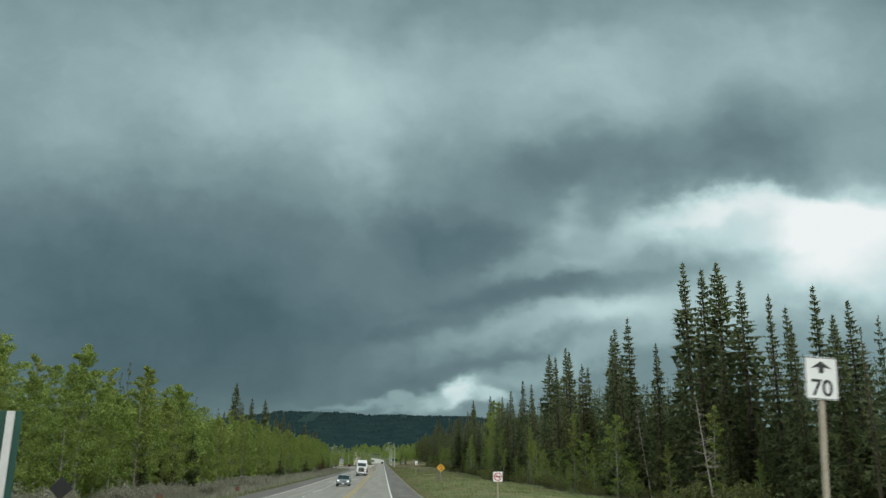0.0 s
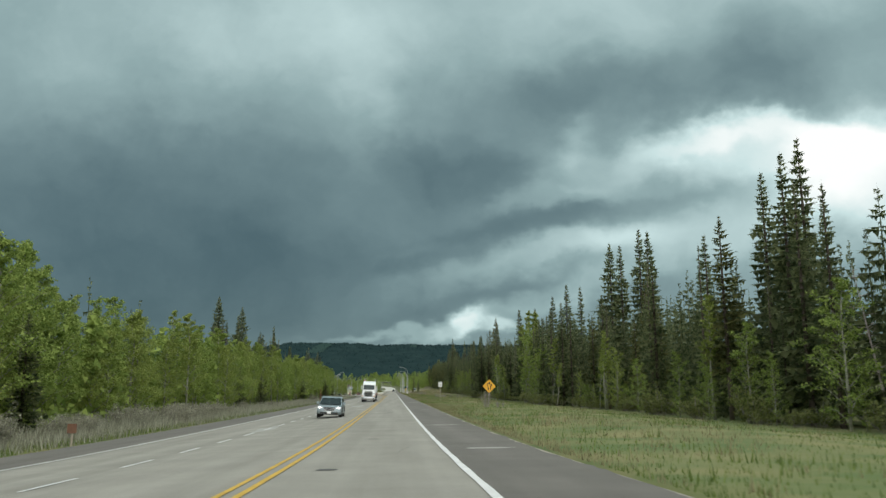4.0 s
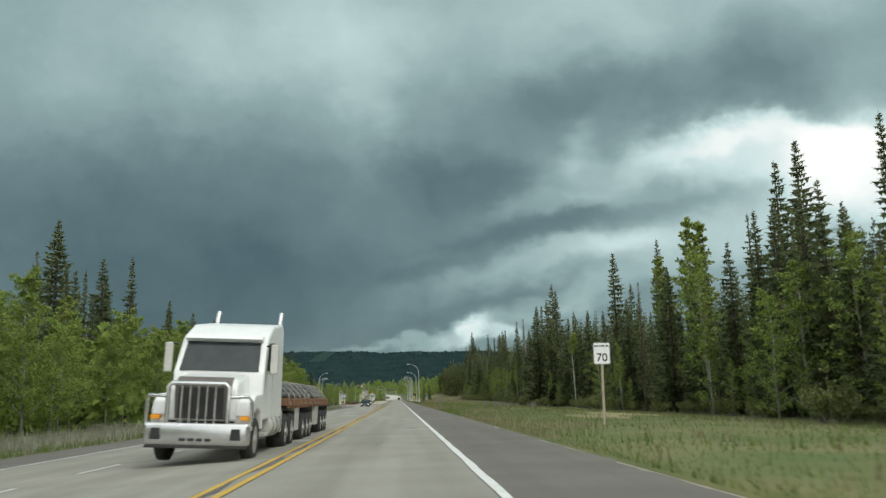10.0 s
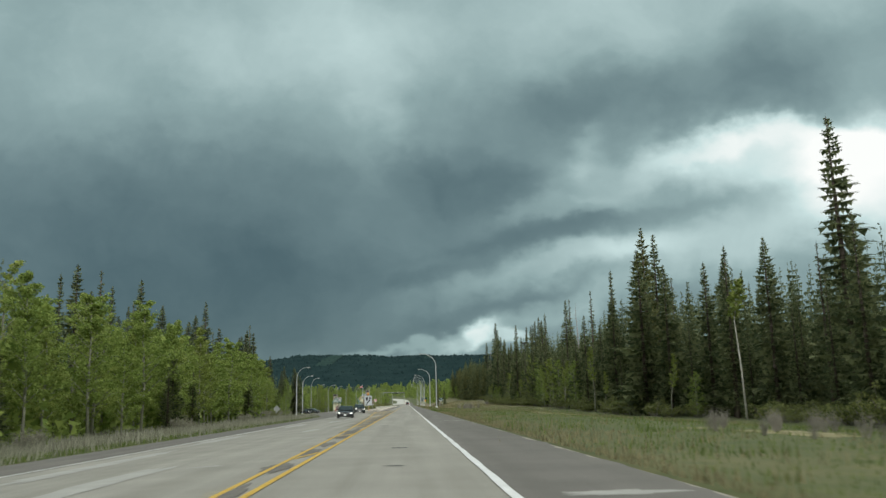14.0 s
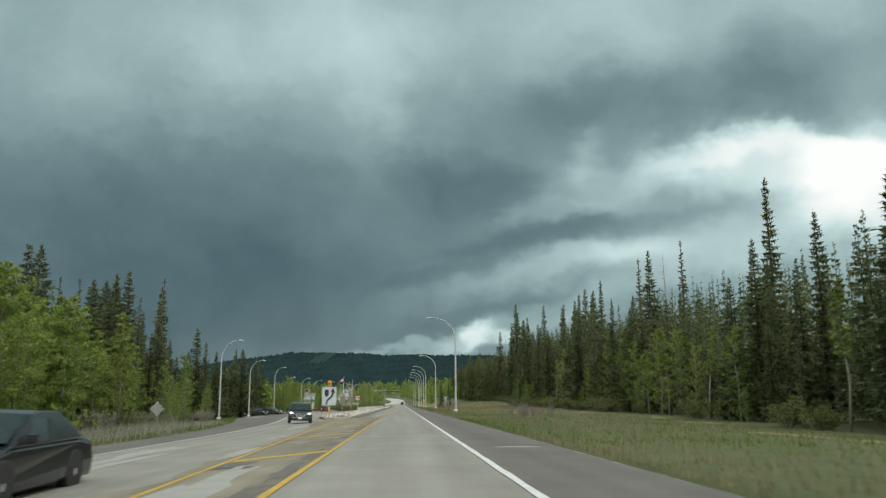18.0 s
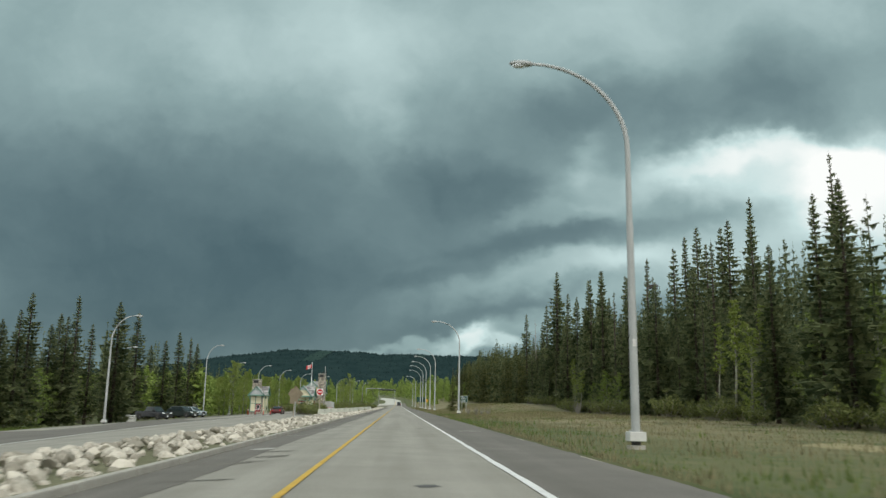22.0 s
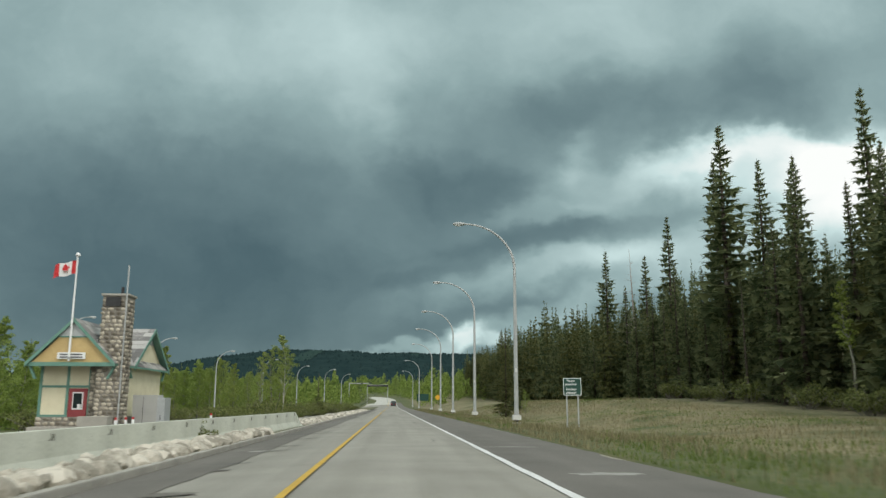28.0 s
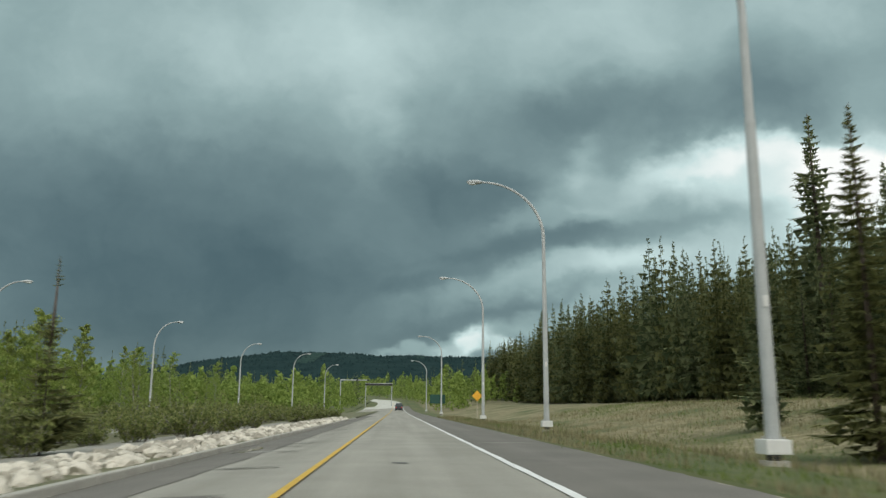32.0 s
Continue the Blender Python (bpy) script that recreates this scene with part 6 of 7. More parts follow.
for start, span, axles in ((5.7, 7.2, (10.2, 11.4, 12.5)), (13.2, 6.2, (16.7, 17.9, 18.9))):
    deck = part("flatbed", box(-1.28, 1.28, start, start + span, 1.28, 1.5, 0.02), M_DECK, truck, "rusty orange flatbed deck")
    part("trailer_frame", box(-0.5, 0.5, start + 0.4, start + span - 0.2, 0.8, 1.28, 0.02), M_UNDER, truck)
    for k in range(int(span / 0.62)):
        for s in (-1, 1):
            part("stake_pocket", box(s * 1.28 - 0.035, s * 1.28 + 0.035, start + 0.3 + 0.62 * k, start + 0.4 + 0.62 * k, 1.2, 1.46, 0.01), M_DECK, deck)
    for row, n in ((0, 9), (1, 8), (2, 6)):
        for k in range(n):
            x = (k - (n - 1) / 2) * 0.245
            part("pipe", tube([(x, start + 0.35 + 0.1 * row, 1.6 + 0.15 * row), (x, start + span - 0.35 - 0.1 * row, 1.6 + 0.15 * row)], 0.095, 8), M_PIPE, truck, "dark steel pipe", True)
    for k in range(5):
        yy = start + 0.8 + k * (span - 1.6) / 4
        part("strap", tube([(-1.3, yy, 1.3), (-1.2, yy, 1.62), (-0.75, yy, 2.03), (0.75, yy, 2.03), (1.2, yy, 1.62), (1.3, yy, 1.3)], 0.022, 6), M_STRAP, truck, "pale load strap")
    part("tool_box", box(0.55, 1.2, axles[0] - 1.9, axles[0] - 0.75, 0.45, 1.2, 0.03), M_GREYBOX, truck, "grey steel tool box")
    part("tool_box", box(-1.2, -0.55, axles[0] - 2.2, axles[0] - 0.8, 0.45, 1.2, 0.03), M_GREYBOX, truck, "grey steel tool box")
    for yy in axles:
        for s in (-1, 1):
            wheel(truck, s * 1.0, yy, 0.5, 0.55, s)
    for s in (-1, 1):
        part("mud_flap", box(s * 0.95 - 0.3, s * 0.95 + 0.3, axles[-1] + 0.62, axles[-1] + 0.64, 0.25, 1.25), M_TYRE, truck)
park(truck, -4.0, 229.6)
truck.matrix_basis = truck.matrix_basis @ Matrix.Diagonal((0.94, 1, 1, 1))

# ---- park gate buildings ----
M_CREAM = material("cream_panel", (0.58, 0.53, 0.36), (0.72, 0.67, 0.49), 1.5, 0.8, 0.1, 20)
M_OCHRE = material("ochre_panel", (0.46, 0.33, 0.14), (0.58, 0.43, 0.20), 1.5, 0.8, 0.1, 20)
M_TRIM = material("green_trim", (0.10, 0.22, 0.175), (0.15, 0.29, 0.23), 2, 0.6, 0.1, 20)
M_DOOR = material("red_door", (0.20, 0.03, 0.035), (0.30, 0.05, 0.05), 2, 0.5, 0.05, 20)
M_SHINGLE = material("grey_shingle", (0.15, 0.145, 0.14), (0.40, 0.39, 0.37), 1.4, 0.9, 0.4, 14, object_random=0.6)
M_FIELD = material("field_stone", (0.16, 0.14, 0.11), (0.50, 0.45, 0.36), 2.0, 0.9, 0.5, 14, object_random=0.9)
M_MORTAR = material("grey_mortar", (0.17, 0.155, 0.13), (0.27, 0.25, 0.21), 5, 0.95, 0.4, 30)
M_CABINET = material("utility_grey", (0.36, 0.36, 0.34), (0.48, 0.48, 0.45), 1, 0.6, 0.05, 20)
COBBLES = []
for s in range(5):
    bm = bmesh.new()
    bmesh.ops.create_icosphere(bm, subdivisions=1, radius=1)
    for v in bm.verts:
        v.co *= 1 + 0.3 * noise.noise(v.co * 1.3 + Vector((s * 7.1, 0, 0)))
    me = bpy.data.meshes.new("stone")
    bm.to_mesh(me)
    bm.free()
    me.materials.append(M_FIELD)
    me.polygons.foreach_set("use_smooth", [True] * len(me.polygons))
    COBBLES.append(me)


def cobbled(parent, x0, x1, y0, y1, z0, z1, rng, size=0.17, faces=("front", "right")):
    """Field stones set into the faces of a masonry block."""
    for face in faces:
        span = (x0, x1) if face == "front" else (y0, y1)
        z = z0 + size * 0.5
        while z < z1 - size * 0.3:
            a = span[0] + size * rng.uniform(0.3, 0.6)
            while a < span[1] - size * 0.2:
                w = size * rng.uniform(0.8, 1.5)
                ob = new("stone", rng.choice(COBBLES))
                ob.parent = parent
                at = (a, y0, z) if face == "front" else (x1, a, z)
                ob.matrix_basis = Matrix.LocRotScale(at, Euler((rng.random() * 0.4, rng.random() * 0.4, rng.random() * 0.4)), (w * 0.55 if face == "front" else 0.06, 0.06 if face == "front" else w * 0.55, size * rng.uniform(0.42, 0.55)))
                a += w * 1.08
            z += size * 0.95


def chimney(parent, x0, x1, y0, y1, z0, z1, rng, size=0.2):
    body = part("chimney", box(x0, x1, y0, y1, z0, z1, 0.02), M_MORTAR, parent, "field-stone chimney")
    cobbled(body, x0, x1, y0, y1, z0, z1 - 0.1, rng, size)
    part("cap", box(x0 - 0.08, x1 + 0.08, y0 - 0.08, y1 + 0.08, z1 - 0.02, z1 + 0.1, 0.02), M_KERB, body)
    w = (x1 - x0) * 0.36
    part("flue_opening", box((x0 + x1) / 2 - w, (x0 + x1) / 2 + w * 0.6, y0 - 0.075, y0 + 0.02, z1 - 0.62, z1 - 0.1), M_BLACK, body, "black flue opening")
    return body


def course(parent, xa, xb, za, zb, y0, y1, axis, rng):
    """One overlapping course of shingles, in pieces of uneven length."""
    y = y0
    while y < y1 - 0.05:
        e = min(y1, y + rng.uniform(0.5, 1.3))
        lift = rng.uniform(0.035, 0.055)
        part("shingle", prism([(xa, za + 0.012), (xb, zb + 0.006), (xb, zb + 0.02), (xa, za + lift)], y, e - 0.012, 0, axis), M_SHINGLE, parent)
        y = e


def slope(parent, x_eave, x_ridge, y0, y1, eave, apex, rng, axis="y", courses=9):
    """One roof slope; axis y: the ridge runs along the road, x: across it."""
    base = part("roof_slope", prism([(x_eave, eave - 0.1), (x_ridge, apex - 0.1), (x_ridge, apex), (x_eave, eave)], y0, y1, 0, axis), M_TRIM, parent, "green roof edge under grey shingles")
    for k in range(courses):
        f0, f1 = k / courses, min(1, (k + 1.15) / courses)
        course(base, x_eave + (x_ridge - x_eave) * f0, x_eave + (x_ridge - x_eave) * f1, eave + (apex - eave) * f0, eave + (apex - eave) * f1, y0 - 0.04, y1 + 0.04, axis, rng)
    return base


def lodge(label, cx, half, y0, porch, y1, floor, eave, apex, yc, yh, xw, rng, gable_mat, door_x, stone_side=False):
    """A gabled lodge: deep porch under the front gable, a side wing with its own gable towards the highway."""
    h = new("gatehouse")
    tagged(h, label, "gatehouse", "park gatehouses")
    w = half - 0.42
    x0, x1, yf = cx - w, cx + w, y0 + porch
    part("wall", box(x0, x1, yf, y1, floor - 1.2, eave + 0.1, 0.01), M_CREAM, h, "cream panelled wall")
    part("wing_wall", box(cx, xw, yc - yh + 0.45, yc + yh - 0.45, floor - 1.2, eave + 0.1, 0.01), M_CREAM, h, "cream wall of the side wing")
    plinth = part("plinth", box(x0 - 0.04, x1 + 0.04, yf - 0.1, y1, floor - 1.2, floor + 0.5, 0.02), M_MORTAR, h, "stone plinth")
    cobbled(plinth, x0, x1, yf - 0.1, y1, floor - 0.5, floor + 0.5, rng, 0.26, ("front",))
    part("porch_floor", box(x0 - 0.1, x1 + 0.1, y0 + 0.1, yf, floor - 1.2, floor - 0.02, 0.02), M_KERB, h, "concrete porch slab")
    part("soffit", box(x0 - 0.3, x1 + 0.3, y0 + 0.1, yf, eave + 0.0, eave + 0.08), M_UNDER, h, "dark porch ceiling")
    d = part("door", box(door_x - 0.5, door_x + 0.5, yf - 0.06, yf + 0.02, floor, floor + 2.05, 0.01), M_DOOR, h, "dark red door")
    part("door_frame", box(door_x - 0.28, door_x + 0.3, yf - 0.085, yf - 0.055, floor + 0.9, floor + 1.85), M_SIGNWHITE, d)
    part("door_pane", box(door_x - 0.22, door_x + 0.24, yf - 0.1, yf - 0.075, floor + 0.97, floor + 1.78), M_GLASS, d, "dark glass")
    part("notice", box(door_x + 0.02, door_x + 0.2, yf - 0.108, yf - 0.1, floor + 0.95, floor + 1.2), M_SIGNWHITE, d, "pale paper notice")
    for x in (x0 + 0.07, door_x - 0.6, door_x + 0.6, x1 - 0.07):
        part("trim_post", box(x - 0.07, x + 0.07, yf - 0.06, yf + 0.02, floor + 0.02, eave), M_TRIM, h)
    part("trim_rail", box(x0, x1, yf - 0.05, yf + 0.02, floor + 2.1, floor + 2.22), M_TRIM, h)
    part("sill_rail", box(x0, door_x - 0.6, yf - 0.05, yf + 0.02, floor + 0.5, floor + 0.62), M_TRIM, h)
    if stone_side:
        wall = part("stone_wall", box(door_x + 0.62, x1 + 0.02, yf - 0.14, yf - 0.02, floor - 0.3, eave), M_MORTAR, h, "rough field-stone wall beside the door")
        cobbled(wall, door_x + 0.66, x1, yf - 0.14, yf, floor - 0.2, eave - 0.05, rng, 0.24, ("front",))
    z0 = eave - 0.02
    for e in (cx - half, cx + half):
        slope(h, e, cx, y0 - 0.05, y1 + 0.3, z0, apex, rng)
    for e in (yc - yh, yc + yh):
        slope(h, e, yc, cx + 0.2, xw + 0.45, z0, apex + 0.06, rng, "x", 9)
    part("gable", prism([(cx - half + 0.25, eave + 0.02), (cx + half - 0.25, eave + 0.02), (cx, apex - 0.25)], y0 + 0.08, y0 + 0.2), gable_mat, h, "painted gable panel")
    part("gable_back", prism([(x0, eave), (x1, eave), (cx, apex - 0.3)], y1 - 0.1, y1), M_CREAM, h)
    part("gable_beam", box(cx - half + 0.05, cx + half - 0.05, y0 - 0.02, y0 + 0.14, eave - 0.17, eave + 0.05, 0.01), M_TRIM, h)
    zr = eave + (apex - eave) * 0.6
    part("gable_rail", box(cx - half * 0.4, cx + half * 0.4, y0 + 0.03, y0 + 0.08, zr - 0.07, zr), M_TRIM, h)
    part("gable_peak", prism([(cx - half * 0.36, zr), (cx + half * 0.36, zr), (cx, apex - 0.25)], y0 + 0.04, y0 + 0.08), M_SIGNBACK, h, "grey louvred gable peak")
    for sgn in (-1, 1):
        xe = cx + sgn * half
        part("fascia", prism([(xe, z0 - 0.2), (cx, apex - 0.2), (cx, apex + 0.03), (xe, z0 + 0.03)], y0 - 0.12, y0 - 0.05), M_TRIM, h)
        part("bracket", prism([(cx + sgn * w, eave - 0.85), (cx + sgn * (w - 0.12), eave - 0.85), (xe - sgn * 0.2, z0 - 0.12), (xe - sgn * 0.06, z0 - 0.12)], y0 + 0.2, y0 + 0.34), M_TRIM, h)
        ye = yc + sgn * yh
        part("fascia", prism([(ye, z0 - 0.2), (yc, apex - 0.15), (yc, apex + 0.08), (ye, z0 + 0.03)], xw + 0.45, xw + 0.52, 0, "x"), M_TRIM, h)
        part("bracket", prism([(ye - sgn * 0.42, eave - 0.7), (ye - sgn * 0.54, eave - 0.7), (ye - sgn * 0.16, z0 - 0.1), (ye - sgn * 0.04, z0 - 0.1)], xw + 0.1, xw + 0.24, 0, "x"), M_TRIM, h)
    part("side_gable", prism([(yc - yh + 0.25, eave), (yc + yh - 0.25, eave), (yc, apex - 0.2)], xw, xw + 0.1, 0, "x"), M_CREAM, h, "cream side gable")
    part("side_gable_peak", prism([(yc - yh * 0.3, eave + (apex - eave) * 0.62), (yc + yh * 0.3, eave + (apex - eave) * 0.62), (yc, apex - 0.2)], xw + 0.1, xw + 0.13, 0, "x"), M_SIGNBACK, h)
    for z in (eave - 0.1,):
        part("trim_rail", box(xw - 0.01, xw + 0.06, yc - yh + 0.4, yc + yh - 0.4, z, z + 0.12), M_TRIM, h)
    for y in (yc - yh + 0.5, yc + yh - 0.5):
        part("trim_post", box(xw - 0.01, xw + 0.05, y - 0.07, y + 0.07, floor, eave), M_TRIM, h)
    win = part("window", box(xw, xw + 0.07, yc - 0.4, yc + 0.4, floor + 0.3, floor + 1.7), M_TRIM, h, "green framed side window")
    part("pane", box(xw + 0.06, xw + 0.085, yc - 0.32, yc + 0.32, floor + 0.4, floor + 1.6), M_GLASS, win, "dark glass")
    return h


rng = random.Random(61)
# the lodge with the tall chimney and the flag
c_house = lodge("ochre and cream gatehouse with green trim and a tall stone chimney", -18.0, 2.4, 631.2, 1.1, 641.5, 0.0, 3.4, 5.85, 638.3, 3.7, -16.1, rng, M_OCHRE, -17.85, True)
chimney(c_house, -16.7, -15.3, 631.6, 632.8, -1.0, 7.2, rng, 0.24)
part("name_board", box(-18.75, -17.25, 631.17, 631.24, 3.62, 3.98, 0.01), M_SIGNWHITE, c_house, "white board with illegible lines")
for z in (3.69, 3.84):
    part("text_bar", box(-18.6, -17.4, 631.15, 631.17, z, z + 0.06), M_BLACK, c_house)
part("vent_pipe", tube([(-15.85, 632.2, 7.2), (-15.85, 632.2, 7.75)], 0.09, 8), M_BLACK, c_house)
part("antenna", tube([(-15.36, 631.48, -0.6), (-15.36, 631.48, 8.9)], 0.045, 6), M_STEEL, c_house)
part("stone_ledge", box(-17.2, -15.6, 630.6, 631.5, -1.0, 0.55, 0.03), M_KERB, c_house, "low concrete ledge before the chimney")
# the lodge in front of it
b_house = lodge("cream gatehouse with green trim and weathered grey roof", -16.85, 1.55, 606.7, 0.8, 613.5, -0.4, 2.5, 4.3, 610.3, 2.5, -15.55, rng, M_CREAM, -17.1)
# the lodge furthest from the highway
a_house = lodge("small cream and stone gatehouse beyond the gate lane", -29.0, 1.7, 630.5, 0.8, 638, -1.1, 2.75, 4.5, 635, 2.3, -27.6, rng, M_SIGNBACK, -28.6, True)
chimney(a_house, -30.4, -28.7, 633.5, 634.8, -2.0, 5.85, rng, 0.26)

# flag on its pole
M_FLAGRED = material("flag_red", (0.45, 0.015, 0.02), (0.58, 0.03, 0.03), 3, 0.7)
pole = new("flag_pole")
tagged(pole, "white flag pole with a red and white maple leaf flag", "flag pole")
part("pole", tube([(0, 0, 3.5), (0, 0, 9.3)], [0.065, 0.04], 10), M_SIGNWHITE, pole, "", True)
ball = bmesh.new()
bmesh.ops.create_uvsphere(ball, u_segments=10, v_segments=6, radius=0.13, matrix=Matrix.Translation((0, 0, 9.38)))
part("finial", ball, M_SIGNWHITE, pole)
part("wall_bracket", box(-0.06, 0.06, -0.08, 0.28, 3.6, 3.72, 0.01), M_STEEL, pole)


def cloth(u0, u1, lift=0.0):
    v, fc = [], []
    for i in range(9):
        u = u0 + (u1 - u0) * i / 8
        for j in range(5):
            w = j / 4
            v.append((-0.06 - u * 1.1, 0.16 * math.sin(u * 5 + w * 0.8) + lift, 8.3 + w * 0.74 - 0.34 * u * u + 0.05 * math.sin(u * 9)))
    for i in range(8):
        for j in range(4):
            fc.append((i * 5 + j, i * 5 + j + 1, i * 5 + j + 6, i * 5 + j + 5))
    bm = bmesh.new()
    me = mesh("t", v, fc, M_FLAGRED)
    bm.from_mesh(me)
    return bm


flag = part("flag", cloth(0.25, 0.75), M_SIGNWHITE, pole, "white middle of the flag")
part("red_band", cloth(0, 0.25), M_FLAGRED, flag)
part("red_band", cloth(0.75, 1.0), M_FLAGRED, flag)
leaf = [(0, -0.33), (0.03, -0.14), (0.22, -0.18), (0.18, -0.08), (0.34, 0.06), (0.29, 0.1), (0.31, 0.2), (0.2, 0.17), (0.09, 0.08), (0.13, 0.27), (0.07, 0.24), (0, 0.38)]
leaf = leaf + [(-a, b) for a, b in leaf[-2:0:-1]]
part("maple_leaf", prism([(-0.61 + 0.72 * a, 8.6 + 0.72 * b) for a, b in leaf], -0.07, -0.045), M_FLAGRED, flag)
pole.matrix_basis = pose(-18.05, 631.0, 0)
# utility cabinet and markers behind the barrier
cab = new("utility_cabinet")
tagged(cab, "grey steel utility cabinet beside the gatehouse", "utility cabinet")
part("body", box(-0.9, 0.5, -0.6, 0.6, 0, 2.3, 0.02), M_CABINET, cab)
part("side_door", box(0.5, 0.95, -0.62, 0.6, 0, 2.15, 0.02), M_SIGNBACK, cab)
part("panel_seam", box(-0.3, -0.28, -0.612, -0.6, 0.1, 2.2), M_UNDER, cab)
part("handle", box(0.7, 0.74, -0.65, -0.62, 0.9, 1.15), M_BLACK, cab)
stand(cab, -14.5, 634.6)
marker = new("traffic_marker")
tagged(marker, "red and white tubular traffic marker behind the barrier", "traffic marker", "markers at the gate")
part("tube", tube([(0, 0, 0), (0, 0, 1.1)], [0.07, 0.06], 10), M_SIGNRED, marker)
part("band", tube([(0, 0, 0.75), (0, 0, 0.98)], 0.07, 10), M_SIGNWHITE, marker)
part("base", tube([(0, 0, 0), (0, 0, 0.06)], 0.2, 12), M_BLACK, marker)
spots = ((-14.3, 628), (-13.9, 628.3), (-13.45, 628), (-10.9, 634), (-22.5, 608), (-24, 610), (-26.5, 616), (-28, 617))
for n, (x, y) in enumerate(spots):
    m = pose(x, y, lie(x, y))
    if n == 0:
        marker.matrix_basis = m
    else:
        copy_thing(marker, m)
blk = new("concrete_block")
tagged(blk, "pale square concrete block beside the parked pickup", "concrete block")
part("block", box(-0.9, 0.9, -0.4, 0.4, 0, 0.95, 0.03), M_LAMPBASE, blk)
stand(blk, -38.6, 583)

# tan board seen from behind, at the gate lane
s = signpost("sign_board", "tall tan board on a post seen from behind", "sign board", 2.9, True, 0.1)
part("plate", box(-0.55, 0.55, -0.06, -0.03, 1.75, 3.75, 0.01), M_TANBACK, s, "weathered tan plate")
stand(s, -14.3, 575)

# ---- shrubs, weeds and grass ----


def blades(name, label, spots, mat, rng, category="grass"):
    """Grass and weeds as narrow bent blades; spots: x, y, height, width."""
    n = len(spots)
    a = np.array(spots, float)
    ang = np.array([rng.random() * 6.283 for _ in range(n)])
    lean = np.array([rng.uniform(-0.35, 0.35) for _ in range(n)])
    z = np.array([ground_height(x, y) for x, y in a[:, :2]])
    dx, dy = np.cos(ang) * a[:, 3] / 2, np.sin(ang) * a[:, 3] / 2
    v = np.empty((n, 3, 3))
    v[:, 0] = np.stack([a[:, 0] - dx, a[:, 1] - dy, z - 0.03], 1)
    v[:, 1] = np.stack([a[:, 0] + dx, a[:, 1] + dy, z - 0.03], 1)
    v[:, 2] = np.stack([a[:, 0] + lean * a[:, 2], a[:, 1] + 0.4 * lean * a[:, 2], z + a[:, 2]], 1)
    me = bpy.data.meshes.new(name)
    me.from_pydata(v.reshape(-1, 3).tolist(), [], [(3 * i, 3 * i + 1, 3 * i + 2) for i in range(n)])
    me.update()
    me.materials.append(mat)
    return tagged(new(name, me), label, category, kind="stuff")


def twig_shrub(seed, tall, wide, n, mat, label, name="shrub", leafmat=None, leafy_count=7, leaf=0.10):
    rng = random.Random(seed)
    s = new(name)
    tagged(s, label, "shrub", "roadside shrubs")
    stems, tips = [], []
    for _ in range(n):
        a, r = rng.random() * 6.3, wide * rng.random() ** 0.6
        h = tall * (0.55 + 0.5 * rng.random())
        base = Vector((0.25 * r * math.cos(a), 0.25 * r * math.sin(a), -0.1))
        tip = Vector((r * math.cos(a), r * math.sin(a), h * (1 - 0.35 * (r / wide) ** 2)))
        mid = base.lerp(tip, 0.5) + Vector((rng.uniform(-0.1, 0.1), rng.uniform(-0.1, 0.1), 0.1 * h))
        stems.append(pole_mesh("s", [base, mid, tip], [0.018, 0.013, 0.005], mat, 3))
        for _ in range(4):
            q = base.lerp(mid, 0.5).lerp(tip, rng.random() ** 1.4)
            e = q + Vector((rng.uniform(-0.25, 0.25), rng.uniform(-0.25, 0.25), rng.uniform(0.05, 0.35)))
            stems.append(pole_mesh("s", [q, e], [0.009, 0.004], mat, 3))
            tips.append(leaves(rng, leafy_count, e, (0.2, 0.2, 0.2), leaf))
    part_mesh = joined("shrub_twigs", stems, mat)
    child("branchwork", part_mesh, s, "bare woody branching")
    child("foliage", joined("shrub_leaves", tips, leafmat or mat), s)
    return s


M_TWIG = material("grey_twigs", (0.15, 0.14, 0.115), (0.29, 0.27, 0.225), 3, 0.9)
M_BUSH = leafy("olive_bush_leaves", (0.095, 0.118, 0.034), (0.23, 0.25, 0.085))
greys = [twig_shrub(71, 1.7, 1.3, 60, M_TWIG, "bare grey-brown willow shrub in the verge", leafmat=M_SHRUB), twig_shrub(72, 1.3, 1.6, 55, M_TWIG, "low grey leafless shrub in the verge", leafmat=M_SHRUB)]
greens = [twig_shrub(73, 1.5, 1.3, 26, M_TWIG, "low green bush in new leaf", "bush", M_BUSH, 18, 0.11), twig_shrub(74, 1.2, 1.6, 26, M_TWIG, "spreading olive-green bush in new leaf", "bush", M_BUSH, 18, 0.11)]
silver = twig_shrub(75, 1.9, 0.65, 26, M_TWIG, "upright silver-leaved shrub on the verge", leafmat=M_SILVER, leafy_count=2, leaf=0.05)
random.seed(91)


def dot(kind, x, y, s):
    c = copy_thing(kind, Matrix())
    c.matrix_basis = pose(x, y, lie(x, y) + 0.05, 0, 0, random.random() * 360) @ Matrix.Diagonal((s, s, s * random.uniform(0.85, 1.15), 1))
    return c


